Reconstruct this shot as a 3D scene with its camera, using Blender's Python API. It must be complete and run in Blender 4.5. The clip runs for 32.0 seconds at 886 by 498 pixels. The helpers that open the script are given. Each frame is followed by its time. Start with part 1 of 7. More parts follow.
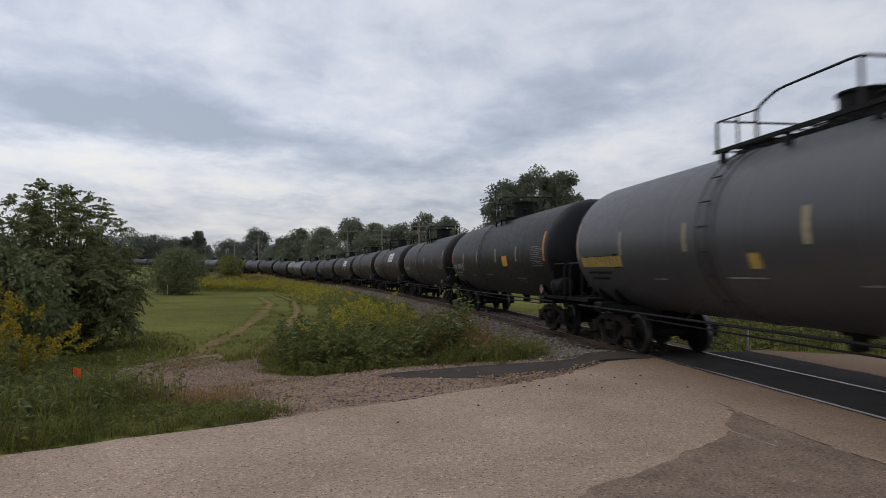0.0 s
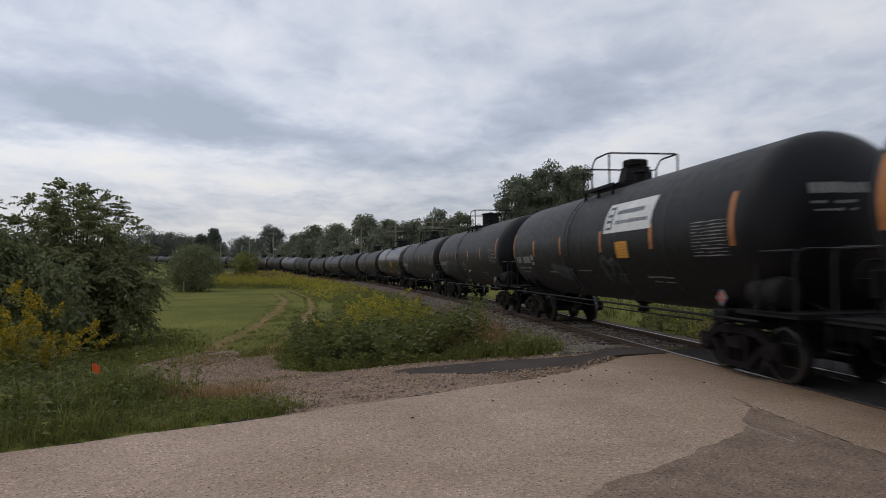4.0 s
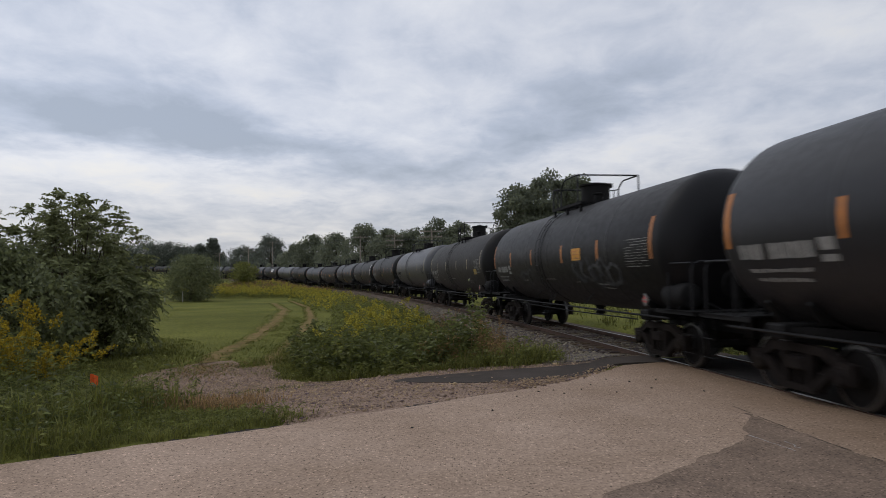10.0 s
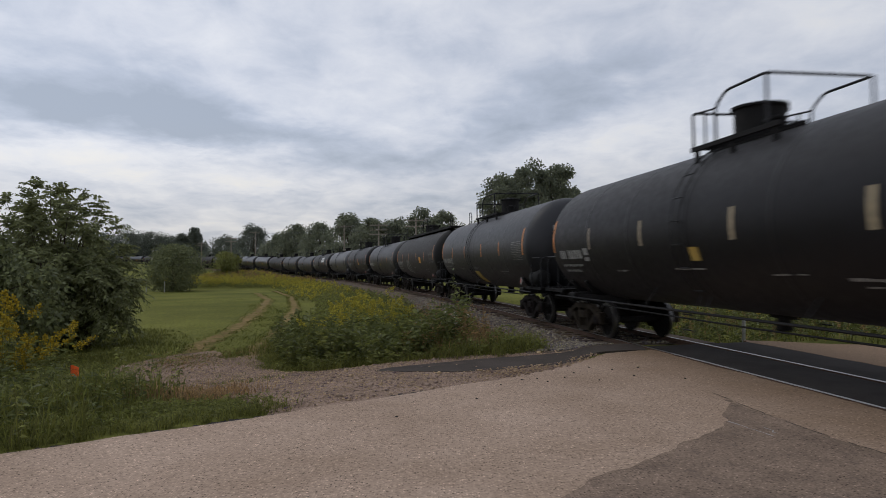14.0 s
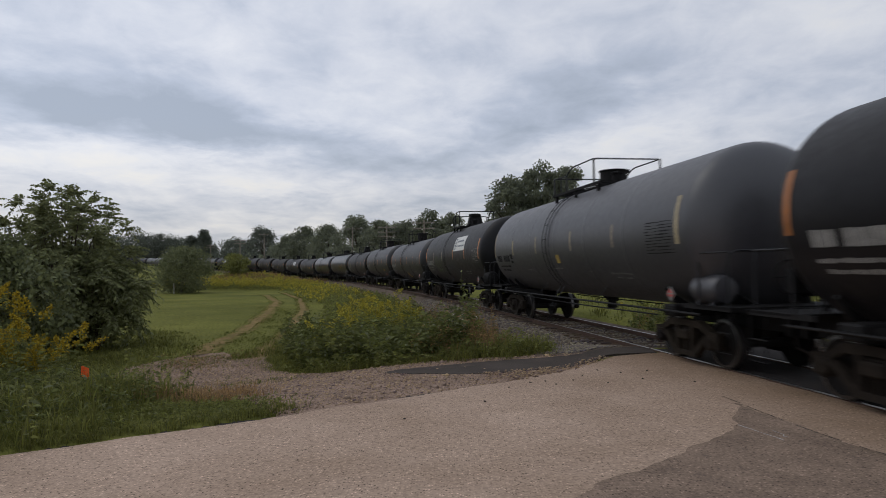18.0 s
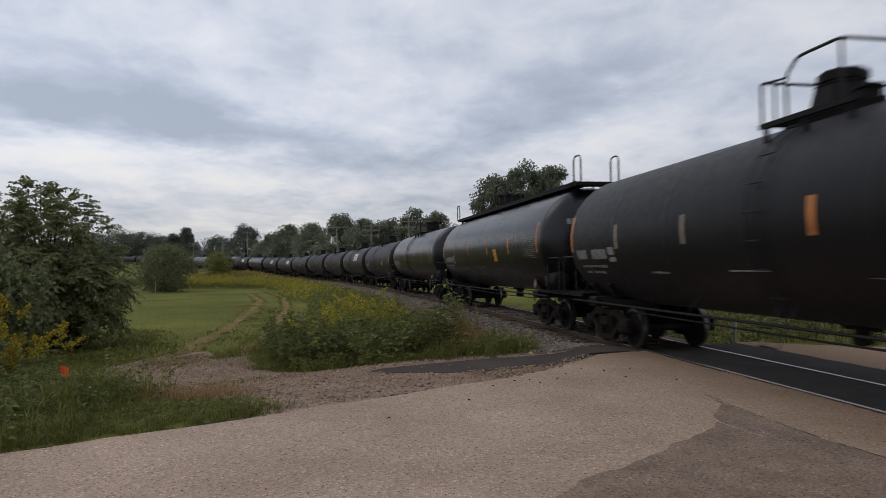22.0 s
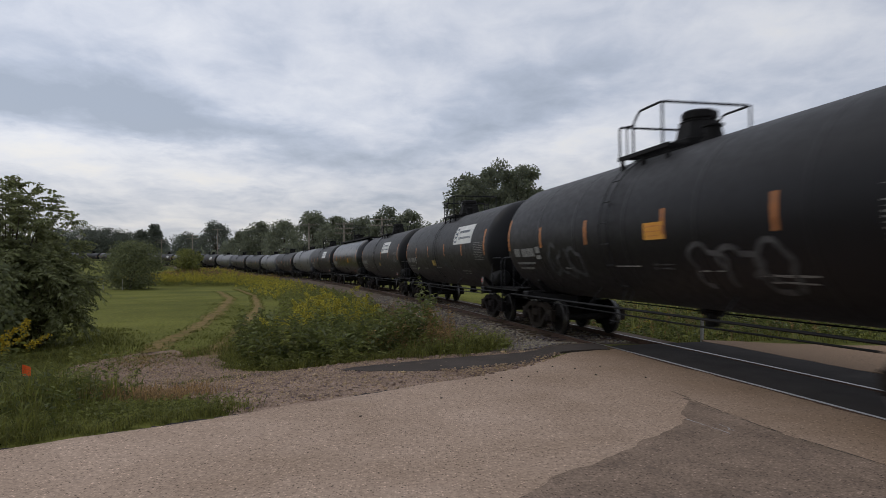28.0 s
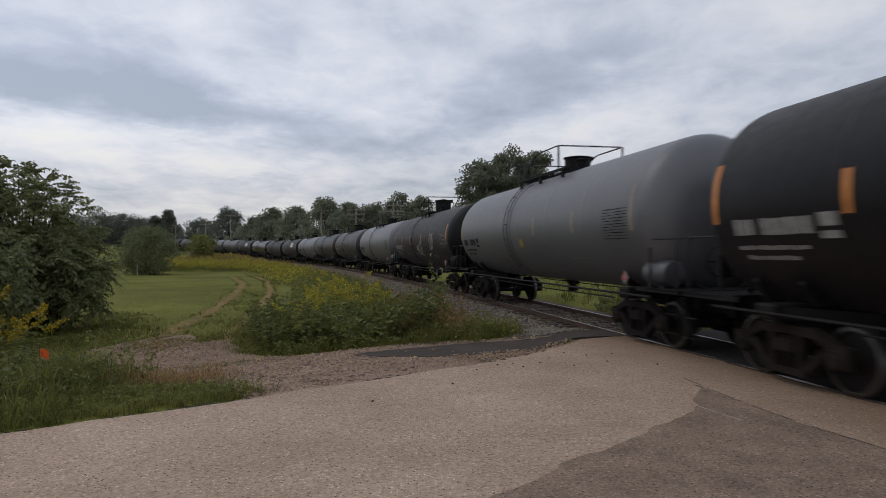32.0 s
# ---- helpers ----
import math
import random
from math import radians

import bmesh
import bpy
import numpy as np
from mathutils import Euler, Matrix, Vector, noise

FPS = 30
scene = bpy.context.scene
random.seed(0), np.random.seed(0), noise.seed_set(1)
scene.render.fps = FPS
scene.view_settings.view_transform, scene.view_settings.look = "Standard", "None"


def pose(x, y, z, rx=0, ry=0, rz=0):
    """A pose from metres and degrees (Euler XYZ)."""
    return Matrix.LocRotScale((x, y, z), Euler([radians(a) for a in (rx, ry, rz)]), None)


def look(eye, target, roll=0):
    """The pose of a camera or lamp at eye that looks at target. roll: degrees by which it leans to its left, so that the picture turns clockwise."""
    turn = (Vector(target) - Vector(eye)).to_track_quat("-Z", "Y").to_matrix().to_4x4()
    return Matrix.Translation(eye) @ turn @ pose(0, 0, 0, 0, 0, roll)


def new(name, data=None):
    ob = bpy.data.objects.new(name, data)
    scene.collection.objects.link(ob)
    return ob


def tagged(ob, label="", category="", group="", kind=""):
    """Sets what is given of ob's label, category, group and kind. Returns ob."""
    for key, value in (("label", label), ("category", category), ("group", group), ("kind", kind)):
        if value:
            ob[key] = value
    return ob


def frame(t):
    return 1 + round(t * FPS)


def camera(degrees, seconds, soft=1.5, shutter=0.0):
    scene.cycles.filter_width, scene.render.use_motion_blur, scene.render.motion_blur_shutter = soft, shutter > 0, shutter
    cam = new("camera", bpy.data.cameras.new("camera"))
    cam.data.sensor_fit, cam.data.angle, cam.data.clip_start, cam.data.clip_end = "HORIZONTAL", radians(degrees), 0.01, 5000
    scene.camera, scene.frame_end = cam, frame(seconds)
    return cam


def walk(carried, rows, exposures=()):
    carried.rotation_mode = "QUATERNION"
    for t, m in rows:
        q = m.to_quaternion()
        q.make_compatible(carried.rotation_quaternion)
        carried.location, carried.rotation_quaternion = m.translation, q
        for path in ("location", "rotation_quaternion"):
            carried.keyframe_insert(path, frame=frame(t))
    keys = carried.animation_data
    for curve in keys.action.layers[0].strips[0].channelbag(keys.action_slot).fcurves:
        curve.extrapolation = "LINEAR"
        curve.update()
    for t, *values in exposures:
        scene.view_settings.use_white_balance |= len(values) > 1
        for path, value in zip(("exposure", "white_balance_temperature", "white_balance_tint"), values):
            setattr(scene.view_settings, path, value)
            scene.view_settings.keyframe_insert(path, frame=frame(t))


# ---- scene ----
EYE_Z = 1.96          # eye height over the rail heads, which lie at z = 0
# seconds, yaw, pitch, roll of the hand-held camera
PATH = [
    (0, 0.00, 1.99, 0.45), (0.5, -0.13, 2.26, 0.34), (1, 0.43, 2.43, 0.61), (1.5, 2.11, 2.54, 0.76), (2, 2.43, 2.71, 0.64),
    (2.5, 2.43, 2.44, 0.76), (3, 2.10, 1.68, 0.96), (3.5, 1.49, 1.59, 0.83), (5.5, 1.06, 1.84, 0.65), (6, 1.31, 1.67, 0.83),
    (6.5, 1.21, 1.74, 0.80), (7, 0.88, 2.11, 0.77), (7.5, 0.75, 2.24, 0.88), (8, 0.98, 2.34, 0.87), (8.5, 1.21, 2.26, 0.88),
    (9, 1.15, 2.39, 0.93), (9.5, 1.03, 2.50, 0.92), (10, 1.16, 2.44, 0.92), (10.5, 1.44, 2.42, 0.89), (11, 1.59, 2.44, 0.92),
    (11.5, 1.64, 2.20, 1.08), (12, 1.12, 1.61, 1.12), (12.5, 0.45, 1.60, 0.98), (13, 0.01, 1.40, 1.06), (13.5, -0.05, 1.52, 0.91),
    (14, -0.26, 1.46, 1.03), (14.5, 0.16, 1.21, 0.90), (15, 0.60, 1.31, 0.85), (15.5, 0.76, 1.17, 0.87), (17.5, 0.73, 1.48, 1.02),
    (18, 0.47, 1.67, 0.96), (18.5, -0.08, 1.61, 1.00), (19, -0.09, 1.58, 0.98), (19.5, -0.50, 1.30, 0.90), (20, -0.67, 1.20, 0.89),
    (20.5, -0.51, 1.17, 0.80), (21, -0.59, 1.06, 0.88), (21.5, -0.61, 1.28, 0.86), (22, -0.92, 1.53, 0.89), (22.5, -1.59, 1.33, 0.88),
    (23, -1.74, 1.62, 0.88), (23.5, -2.69, 1.86, 0.79), (24, -2.50, 2.00, 0.55), (24.5, -2.11, 2.03, 0.89), (26.5, -2.57, 1.13, 0.95),
    (27, -3.23, 1.16, 0.74), (27.5, -3.47, 1.13, 0.96), (28, -3.36, 1.36, 0.60), (28.5, -4.44, 0.95, 0.65), (29, -3.46, 0.78, 0.38),
    (29.5, -2.39, 0.39, 0.46), (30, -2.13, 0.51, 0.38), (30.5, -2.01, 0.43, 0.57), (31, -2.25, 0.44, 0.55), (31.5, -2.20, 0.15, 0.58),
    (32, -2.30, 0.12, 0.46),
]
cam = camera(69.88, 32.0, soft=0.55, shutter=0.28)
walk(cam, [(t, pose(0, 0, EYE_Z, 90 + p, r, w)) for t, w, p, r in PATH])

# ---- world and sun: an overcast late-summer afternoon ----
SUN_EL, SUN_ROT = 54.0, -72.0


CLOUDS = [
    (-0.32, 0.230, 0.17, 0.034, -14, -0.078), (-0.60, 0.265, 0.25, 0.045, -8, -0.098), (-0.13, 0.178, 0.14, 0.026, -10, -0.06),
    (0.10, 0.205, 0.13, 0.034, 18, -0.075), (0.25, 0.300, 0.20, 0.042, 18, -0.055), (0.04, 0.345, 0.13, 0.030, -14, -0.06),
    (-0.42, 0.135, 0.13, 0.016, -4, -0.04), (0.58, 0.300, 0.18, 0.040, 8, -0.025), (-0.05, 0.110, 0.22, 0.014, 0, -0.03),
    (-0.58, 0.186, 0.26, 0.030, -7, 0.085), (-0.39, 0.183, 0.06, 0.012, -14, 0.06), (-0.24, 0.122, 0.17, 0.014, -7, 0.07),
    (-0.27, 0.400, 0.24, 0.048, 0, 0.05), (-0.50, 0.340, 0.16, 0.030, -12, -0.03), (0.31, 0.222, 0.13, 0.042, 24, 0.07),
    (0.62, 0.405, 0.18, 0.060, 0, 0.055), (-0.16, 0.312, 0.10, 0.035, -10, 0.03), (-0.05, 0.070, 0.40, 0.022, 0, 0.02),
    (-0.55, 0.100, 0.22, 0.020, 0, 0.015),
]


def make_world():
    w = bpy.data.worlds.new("overcast_sky")
    scene.world = w
    w.use_nodes = True
    nt = w.node_tree
    nt.nodes.clear()
    N, L = nt.nodes.new, nt.links.new

    def calc(kind, a, b=None, c=None, clamp=False):
        n = N("ShaderNodeMath")
        n.operation, n.use_clamp = kind, clamp
        for i, v in enumerate((a, b, c)):
            if v is None:
                continue
            if isinstance(v, (int, float)):
                n.inputs[i].default_value = v
            else:
                L(v, n.inputs[i])
        return n.outputs[0]

    out, bg = N("ShaderNodeOutputWorld"), N("ShaderNodeBackground")
    sky = N("ShaderNodeTexSky")
    sky.sky_type, sky.sun_disc = "NISHITA", False
    sky.sun_elevation, sky.sun_rotation = radians(SUN_EL), radians(SUN_ROT)
    tc, sep = N("ShaderNodeTexCoord"), N("ShaderNodeSeparateXYZ")
    L(tc.outputs["Generated"], sep.inputs[0])
    # the cloud deck is a flat layer: the direction divided by its height gives a place on it
    up = calc("MAXIMUM", sep.outputs[2], 0.0)
    h = calc("ADD", up, 0.16)
    comb = N("ShaderNodeCombineXYZ")
    L(calc("DIVIDE", sep.outputs[0], h), comb.inputs[0])
    L(calc("DIVIDE", sep.outputs[1], h), comb.inputs[1])

    def clouds(scale, rot, loc, stretch, detail, rough, dist):
        m = N("ShaderNodeMapping")
        m.inputs["Location"].default_value = loc
        m.inputs["Rotation"].default_value = (0, 0, radians(rot))
        m.inputs["Scale"].default_value = stretch
        n = N("ShaderNodeTexNoise")
        n.inputs["Scale"].default_value, n.inputs["Detail"].default_value = scale, detail
        n.inputs["Roughness"].default_value, n.inputs["Distortion"].default_value = rough, dist
        L(comb.outputs[0], m.inputs[0])
        L(m.outputs[0], n.inputs["Vector"])
        return n.outputs["Fac"]

    big = clouds(1.169, 350.5, (28.875, 7.292, 23.707), (1.0, 0.906, 1.0), 2.0, 0.5, 0.0)
    mid = clouds(1.917, 349.9, (27.613, 19.966, -34.444), (1.0, 0.823, 1.0), 6.0, 0.58, 0.0)
    fine = clouds(4.6, 10.0, (0.4, 5.2, 0.0), (1.0, 0.85, 1.0), 6.0, 0.6, 0.4)
    f = calc("ADD", calc("ADD", calc("MULTIPLY", big, 0.36), calc("MULTIPLY", mid, 0.36)), calc("MULTIPLY", fine, 0.28))
    # the cloud masses of the deck: bearing and height (tangents), half length, half depth, tilt, how much lighter or darker
    warp = N("ShaderNodeTexNoise")
    warp.inputs["Scale"].default_value, warp.inputs["Detail"].default_value, warp.inputs["Roughness"].default_value = 2.6, 5.0, 0.62
    L(comb.outputs[0], warp.inputs["Vector"])
    shift = N("ShaderNodeVectorMath")
    shift.operation = "MULTIPLY_ADD"
    L(warp.outputs["Color"], shift.inputs[0])
    shift.inputs[1].default_value = (0.20, 0.085, 0.0)
    ahead = calc("MAXIMUM", sep.outputs[1], 0.2)
    flat_dir = N("ShaderNodeCombineXYZ")
    L(calc("SUBTRACT", calc("DIVIDE", sep.outputs[0], ahead), 0.10), flat_dir.inputs[0])
    L(calc("SUBTRACT", calc("DIVIDE", up, ahead), 0.0425), flat_dir.inputs[1])
    L(flat_dir.outputs[0], shift.inputs[2])
    f = calc("ADD", calc("MULTIPLY", f, 0.66), 0.5 * 0.34 - 0.008)
    for u0, v0, a, b, tilt, amp in CLOUDS:
        mp = N("ShaderNodeMapping")
        mp.vector_type = "TEXTURE"
        mp.inputs["Location"].default_value = (u0, v0, 0)
        mp.inputs["Rotation"].default_value = (0, 0, radians(tilt))
        mp.inputs["Scale"].default_value = (a, b, 1)
        L(shift.outputs[0], mp.inputs[0])
        dot = N("ShaderNodeVectorMath")
        dot.operation = "DOT_PRODUCT"
        L(mp.outputs[0], dot.inputs[0]), L(mp.outputs[0], dot.inputs[1])
        f = calc("ADD", f, calc("MULTIPLY", calc("EXPONENT", calc("MULTIPLY", dot.outputs["Value"], -1.0)), amp))
    ramp = N("ShaderNodeValToRGB")
    e = ramp.color_ramp.elements
    e[0].position, e[0].color = 0.37, (0.36, 0.408, 0.495, 1)
    e[1].position, e[1].color = 0.64, (0.80, 0.79, 0.775, 1)
    e.new(0.44).color = (0.458, 0.507, 0.610, 1)
    e.new(0.50).color = (0.586, 0.621, 0.708, 1)
    e.new(0.56).color = (0.700, 0.722, 0.782, 1)
    L(f, ramp.inputs[0])
    # an overcast sky is brighter towards the zenith
    gain = calc("ADD", calc("MULTIPLY", calc("MAXIMUM", calc("SUBTRACT", up, 0.40), 0.0), 0.40), SKY_STRENGTH)
    # a little dimmer in the haze over the horizon
    gain = calc("MULTIPLY", gain, calc("ADD", calc("MULTIPLY", calc("MINIMUM", calc("DIVIDE", up, 0.17), 1.0), 0.22), 0.78))
    # and towards the veiled sun
    az = radians(SUN_ROT)
    side = calc("ADD", calc("MULTIPLY", sep.outputs[0], math.sin(az)), calc("MULTIPLY", sep.outputs[1], math.cos(az)))
    gain = calc("MULTIPLY", gain, calc("ADD", calc("MULTIPLY", side, 0.16), 0.94))
    # thin deck: a little of the sky's own gradient shines through
    mix = N("ShaderNodeMix")
    mix.data_type = "RGBA"
    mix.inputs["Factor"].default_value = 0.94
    skym = N("ShaderNodeMix")
    skym.data_type, skym.blend_type = "RGBA", "MULTIPLY"
    skym.inputs["Factor"].default_value = 1.0
    L(sky.outputs[0], skym.inputs["A"])
    skym.inputs["B"].default_value = (0.10, 0.10, 0.10, 1)
    L(skym.outputs["Result"], mix.inputs["A"])
    # a faint warm haze low in the sky
    haze = N("ShaderNodeMix")
    haze.data_type, haze.blend_type = "RGBA", "MULTIPLY"
    L(calc("SUBTRACT", 1.0, calc("MINIMUM", calc("DIVIDE", up, 0.22), 1.0)), haze.inputs["Factor"])
    L(ramp.outputs[0], haze.inputs["A"])
    haze.inputs["B"].default_value = (1.06, 1.0, 0.91, 1)
    L(haze.outputs["Result"], mix.inputs["B"])
    L(mix.outputs["Result"], bg.inputs["Color"])
    L(gain, bg.inputs["Strength"])
    L(bg.outputs[0], out.inputs[0])
    sun = new("sun", bpy.data.lights.new("sun", "SUN"))
    sun.data.energy, sun.data.angle, sun.data.color = 0.45, radians(35), (1.0, 0.96, 0.9)
    el, az = radians(SUN_EL), radians(SUN_ROT)
    way = Vector((math.sin(az) * math.cos(el), math.cos(az) * math.cos(el), math.sin(el)))
    sun.matrix_world = look(way * 50, (0, 0, 0))


SKY_STRENGTH = 1.08
make_world()


# ---- materials ----
def material(name, base, rough=0.6, metal=0.0, vary=0.15, grit=None, scale=2.0, fine=40.0, bump=0.0, spec=0.5, tint=None, random_fac=0.0, island=0.0, stain=None, coat=0.0, bump_scale=None, dust=0.0, pebbles=None, rail_dirt=None):
    """A surface with a coarse and a fine grain; tint is what the coarse stains lean to, stain = (colour, coverage, scale)."""
    m = bpy.data.materials.new(name)
    m.use_nodes = True
    nt = m.node_tree
    N, L = nt.nodes.new, nt.links.new
    b = nt.nodes["Principled BSDF"]
    b.inputs["Roughness"].default_value, b.inputs["Metallic"].default_value = rough, metal
    b.inputs["Specular IOR Level"].default_value = spec if rough < 0.84 else min(spec, 0.12)
    b.inputs["Coat Weight"].default_value = coat
    b.inputs["Coat Roughness"].default_value = 0.12
    b.inputs["Sheen Weight"].default_value, b.inputs["Sheen Roughness"].default_value = dust, 0.45
    b.inputs["Sheen Tint"].default_value = (0.62, 0.52, 0.47, 1)
    tc = N("ShaderNodeTexCoord")

    def noise_node(s, det=5.0, ro=0.6):
        n = N("ShaderNodeTexNoise")
        n.inputs["Scale"].default_value, n.inputs["Detail"].default_value, n.inputs["Roughness"].default_value = s, det, ro
        L(tc.outputs["Object"], n.inputs["Vector"])
        return n.outputs["Fac"]

    def blend(kind, a, c, fac):
        n = N("ShaderNodeMix")
        n.data_type, n.blend_type = "RGBA", kind
        for sock, v in (("A", a), ("B", c)):
            if isinstance(v, tuple):
                n.inputs[sock].default_value = (*v, 1)
            else:
                L(v, n.inputs[sock])
        if isinstance(fac, float):
            n.inputs["Factor"].default_value = fac
        else:
            L(fac, n.inputs["Factor"])
        return n.outputs["Result"]

    def ranged(v, a, c, lo, hi):
        n = N("ShaderNodeMapRange")
        for i, x in enumerate((a, c, lo, hi)):
            n.inputs[i + 1].default_value = x
        L(v, n.inputs[0])
        return n.outputs[0]

    coarse, grain = noise_node(scale), noise_node(fine, 6.0, 0.65)
    dark = tuple(c * (1 - vary) for c in base)
    light = tuple(min(1, c * (1 + vary)) for c in (tint or base))
    col = blend("MIX", dark, light, ranged(coarse, 0.3, 0.7, 0.0, 1.0))
    gv = vary if grit is None else grit
    g = ranged(grain, 0.3, 0.7, 1 - gv, 1 + gv)
    comb = N("ShaderNodeCombineColor")
    for i in range(3):
        L(g, comb.inputs[i])
    col = blend("MULTIPLY", col, comb.outputs[0], 1.0)
    if stain:
        sc, cover, ss = stain
        col = blend("MIX", col, sc, ranged(noise_node(ss, 7.0, 0.7), 1 - cover, 1 - cover + 0.18, 0.0, 0.85))
    if random_fac or island:
        if random_fac:
            src = N("ShaderNodeObjectInfo").outputs["Random"]
            amt = random_fac
        else:
            src = N("ShaderNodeNewGeometry").outputs["Random Per Island"]
            amt = island
        r = ranged(src, 0, 1, 1 - amt, 1 + amt)
        c2 = N("ShaderNodeCombineColor")
        L(r, c2.inputs[0]), L(r, c2.inputs[1])
        L(ranged(src, 0, 1, 1 - amt * 0.6, 1 + amt * 0.3), c2.inputs[2])
        col = blend("MULTIPLY", col, c2.outputs[0], 1.0)
    if rail_dirt:
        # brown dirt that traffic drags off the crossing, thinning out within a few metres of the rails
        gap = N("ShaderNodeVectorMath")
        gap.operation = "DOT_PRODUCT"
        L(tc.outputs["Object"], gap.inputs[0])
        gap.inputs[1].default_value = (0.99, 0.143, 0.0)
        wob = N("ShaderNodeMath")
        wob.operation = "MULTIPLY_ADD"
        L(noise_node(0.8, 6.0, 0.65), wob.inputs[0])
        wob.inputs[1].default_value = 2.6
        L(gap.outputs["Value"], wob.inputs[2])
        col = blend("MIX", col, rail_dirt, ranged(wob.outputs[0], 5.0, 8.2, 0.0, 0.85))
    if pebbles:
        # exposed aggregate: each cell holds one pebble, paler or darker than the paste
        vo = N("ShaderNodeTexVoronoi")
        vo.inputs["Scale"].default_value = pebbles[0]
        L(tc.outputs["Object"], vo.inputs["Vector"])
        sp = N("ShaderNodeSeparateColor")
        L(vo.outputs["Color"], sp.inputs[0])
        tone = N("ShaderNodeMapRange")
        tone.inputs[3].default_value, tone.inputs[4].default_value = 1 - pebbles[1], 1 + pebbles[1]
        L(sp.outputs[0], tone.inputs[0])
        c3 = N("ShaderNodeCombineColor")
        for i in range(3):
            L(tone.outputs[0], c3.inputs[i])
        spot = ranged(vo.outputs["Distance"], 0.28, 0.48, 1.0, 0.0)
        some = ranged(sp.outputs[1], 0.35, 0.45, 0.0, 1.0)
        both = N("ShaderNodeMath")
        both.operation = "MULTIPLY"
        L(spot, both.inputs[0]), L(some, both.inputs[1])
        col = blend("MULTIPLY", col, c3.outputs[0], both.outputs[0])
    L(col, b.inputs["Base Color"])
    L(ranged(grain, 0.3, 0.7, max(0.03, rough - 0.08), min(1, rough + 0.08)), b.inputs["Roughness"])
    if bump:
        bn = N("ShaderNodeBump")
        bn.inputs["Strength"].default_value = min(1.0, bump * 8)
        bn.inputs["Distance"].default_value = bump
        L(grain if bump_scale is None else noise_node(bump_scale, 6.0, 0.7), bn.inputs["Height"])
        L(bn.outputs[0], b.inputs["Normal"])
    return m


def leaf_material(name, base, island=0.35, rough=0.75, trans=0.3, spec=0.15):
    m = material(name, base, rough, vary=0.16, scale=0.6, fine=9.0, island=island, spec=spec)
    nt = m.node_tree
    b = nt.nodes["Principled BSDF"]
    t = nt.nodes.new("ShaderNodeBsdfTranslucent")
    col = b.inputs["Base Color"].links[0].from_socket
    nt.links.new(col, t.inputs["Color"])
    mx = nt.nodes.new("ShaderNodeMixShader")
    mx.inputs[0].default_value = trans
    nt.links.new(b.outputs[0], mx.inputs[1])
    nt.links.new(t.outputs[0], mx.inputs[2])
    nt.links.new(mx.outputs[0], nt.nodes["Material Output"].inputs[0])
    return m


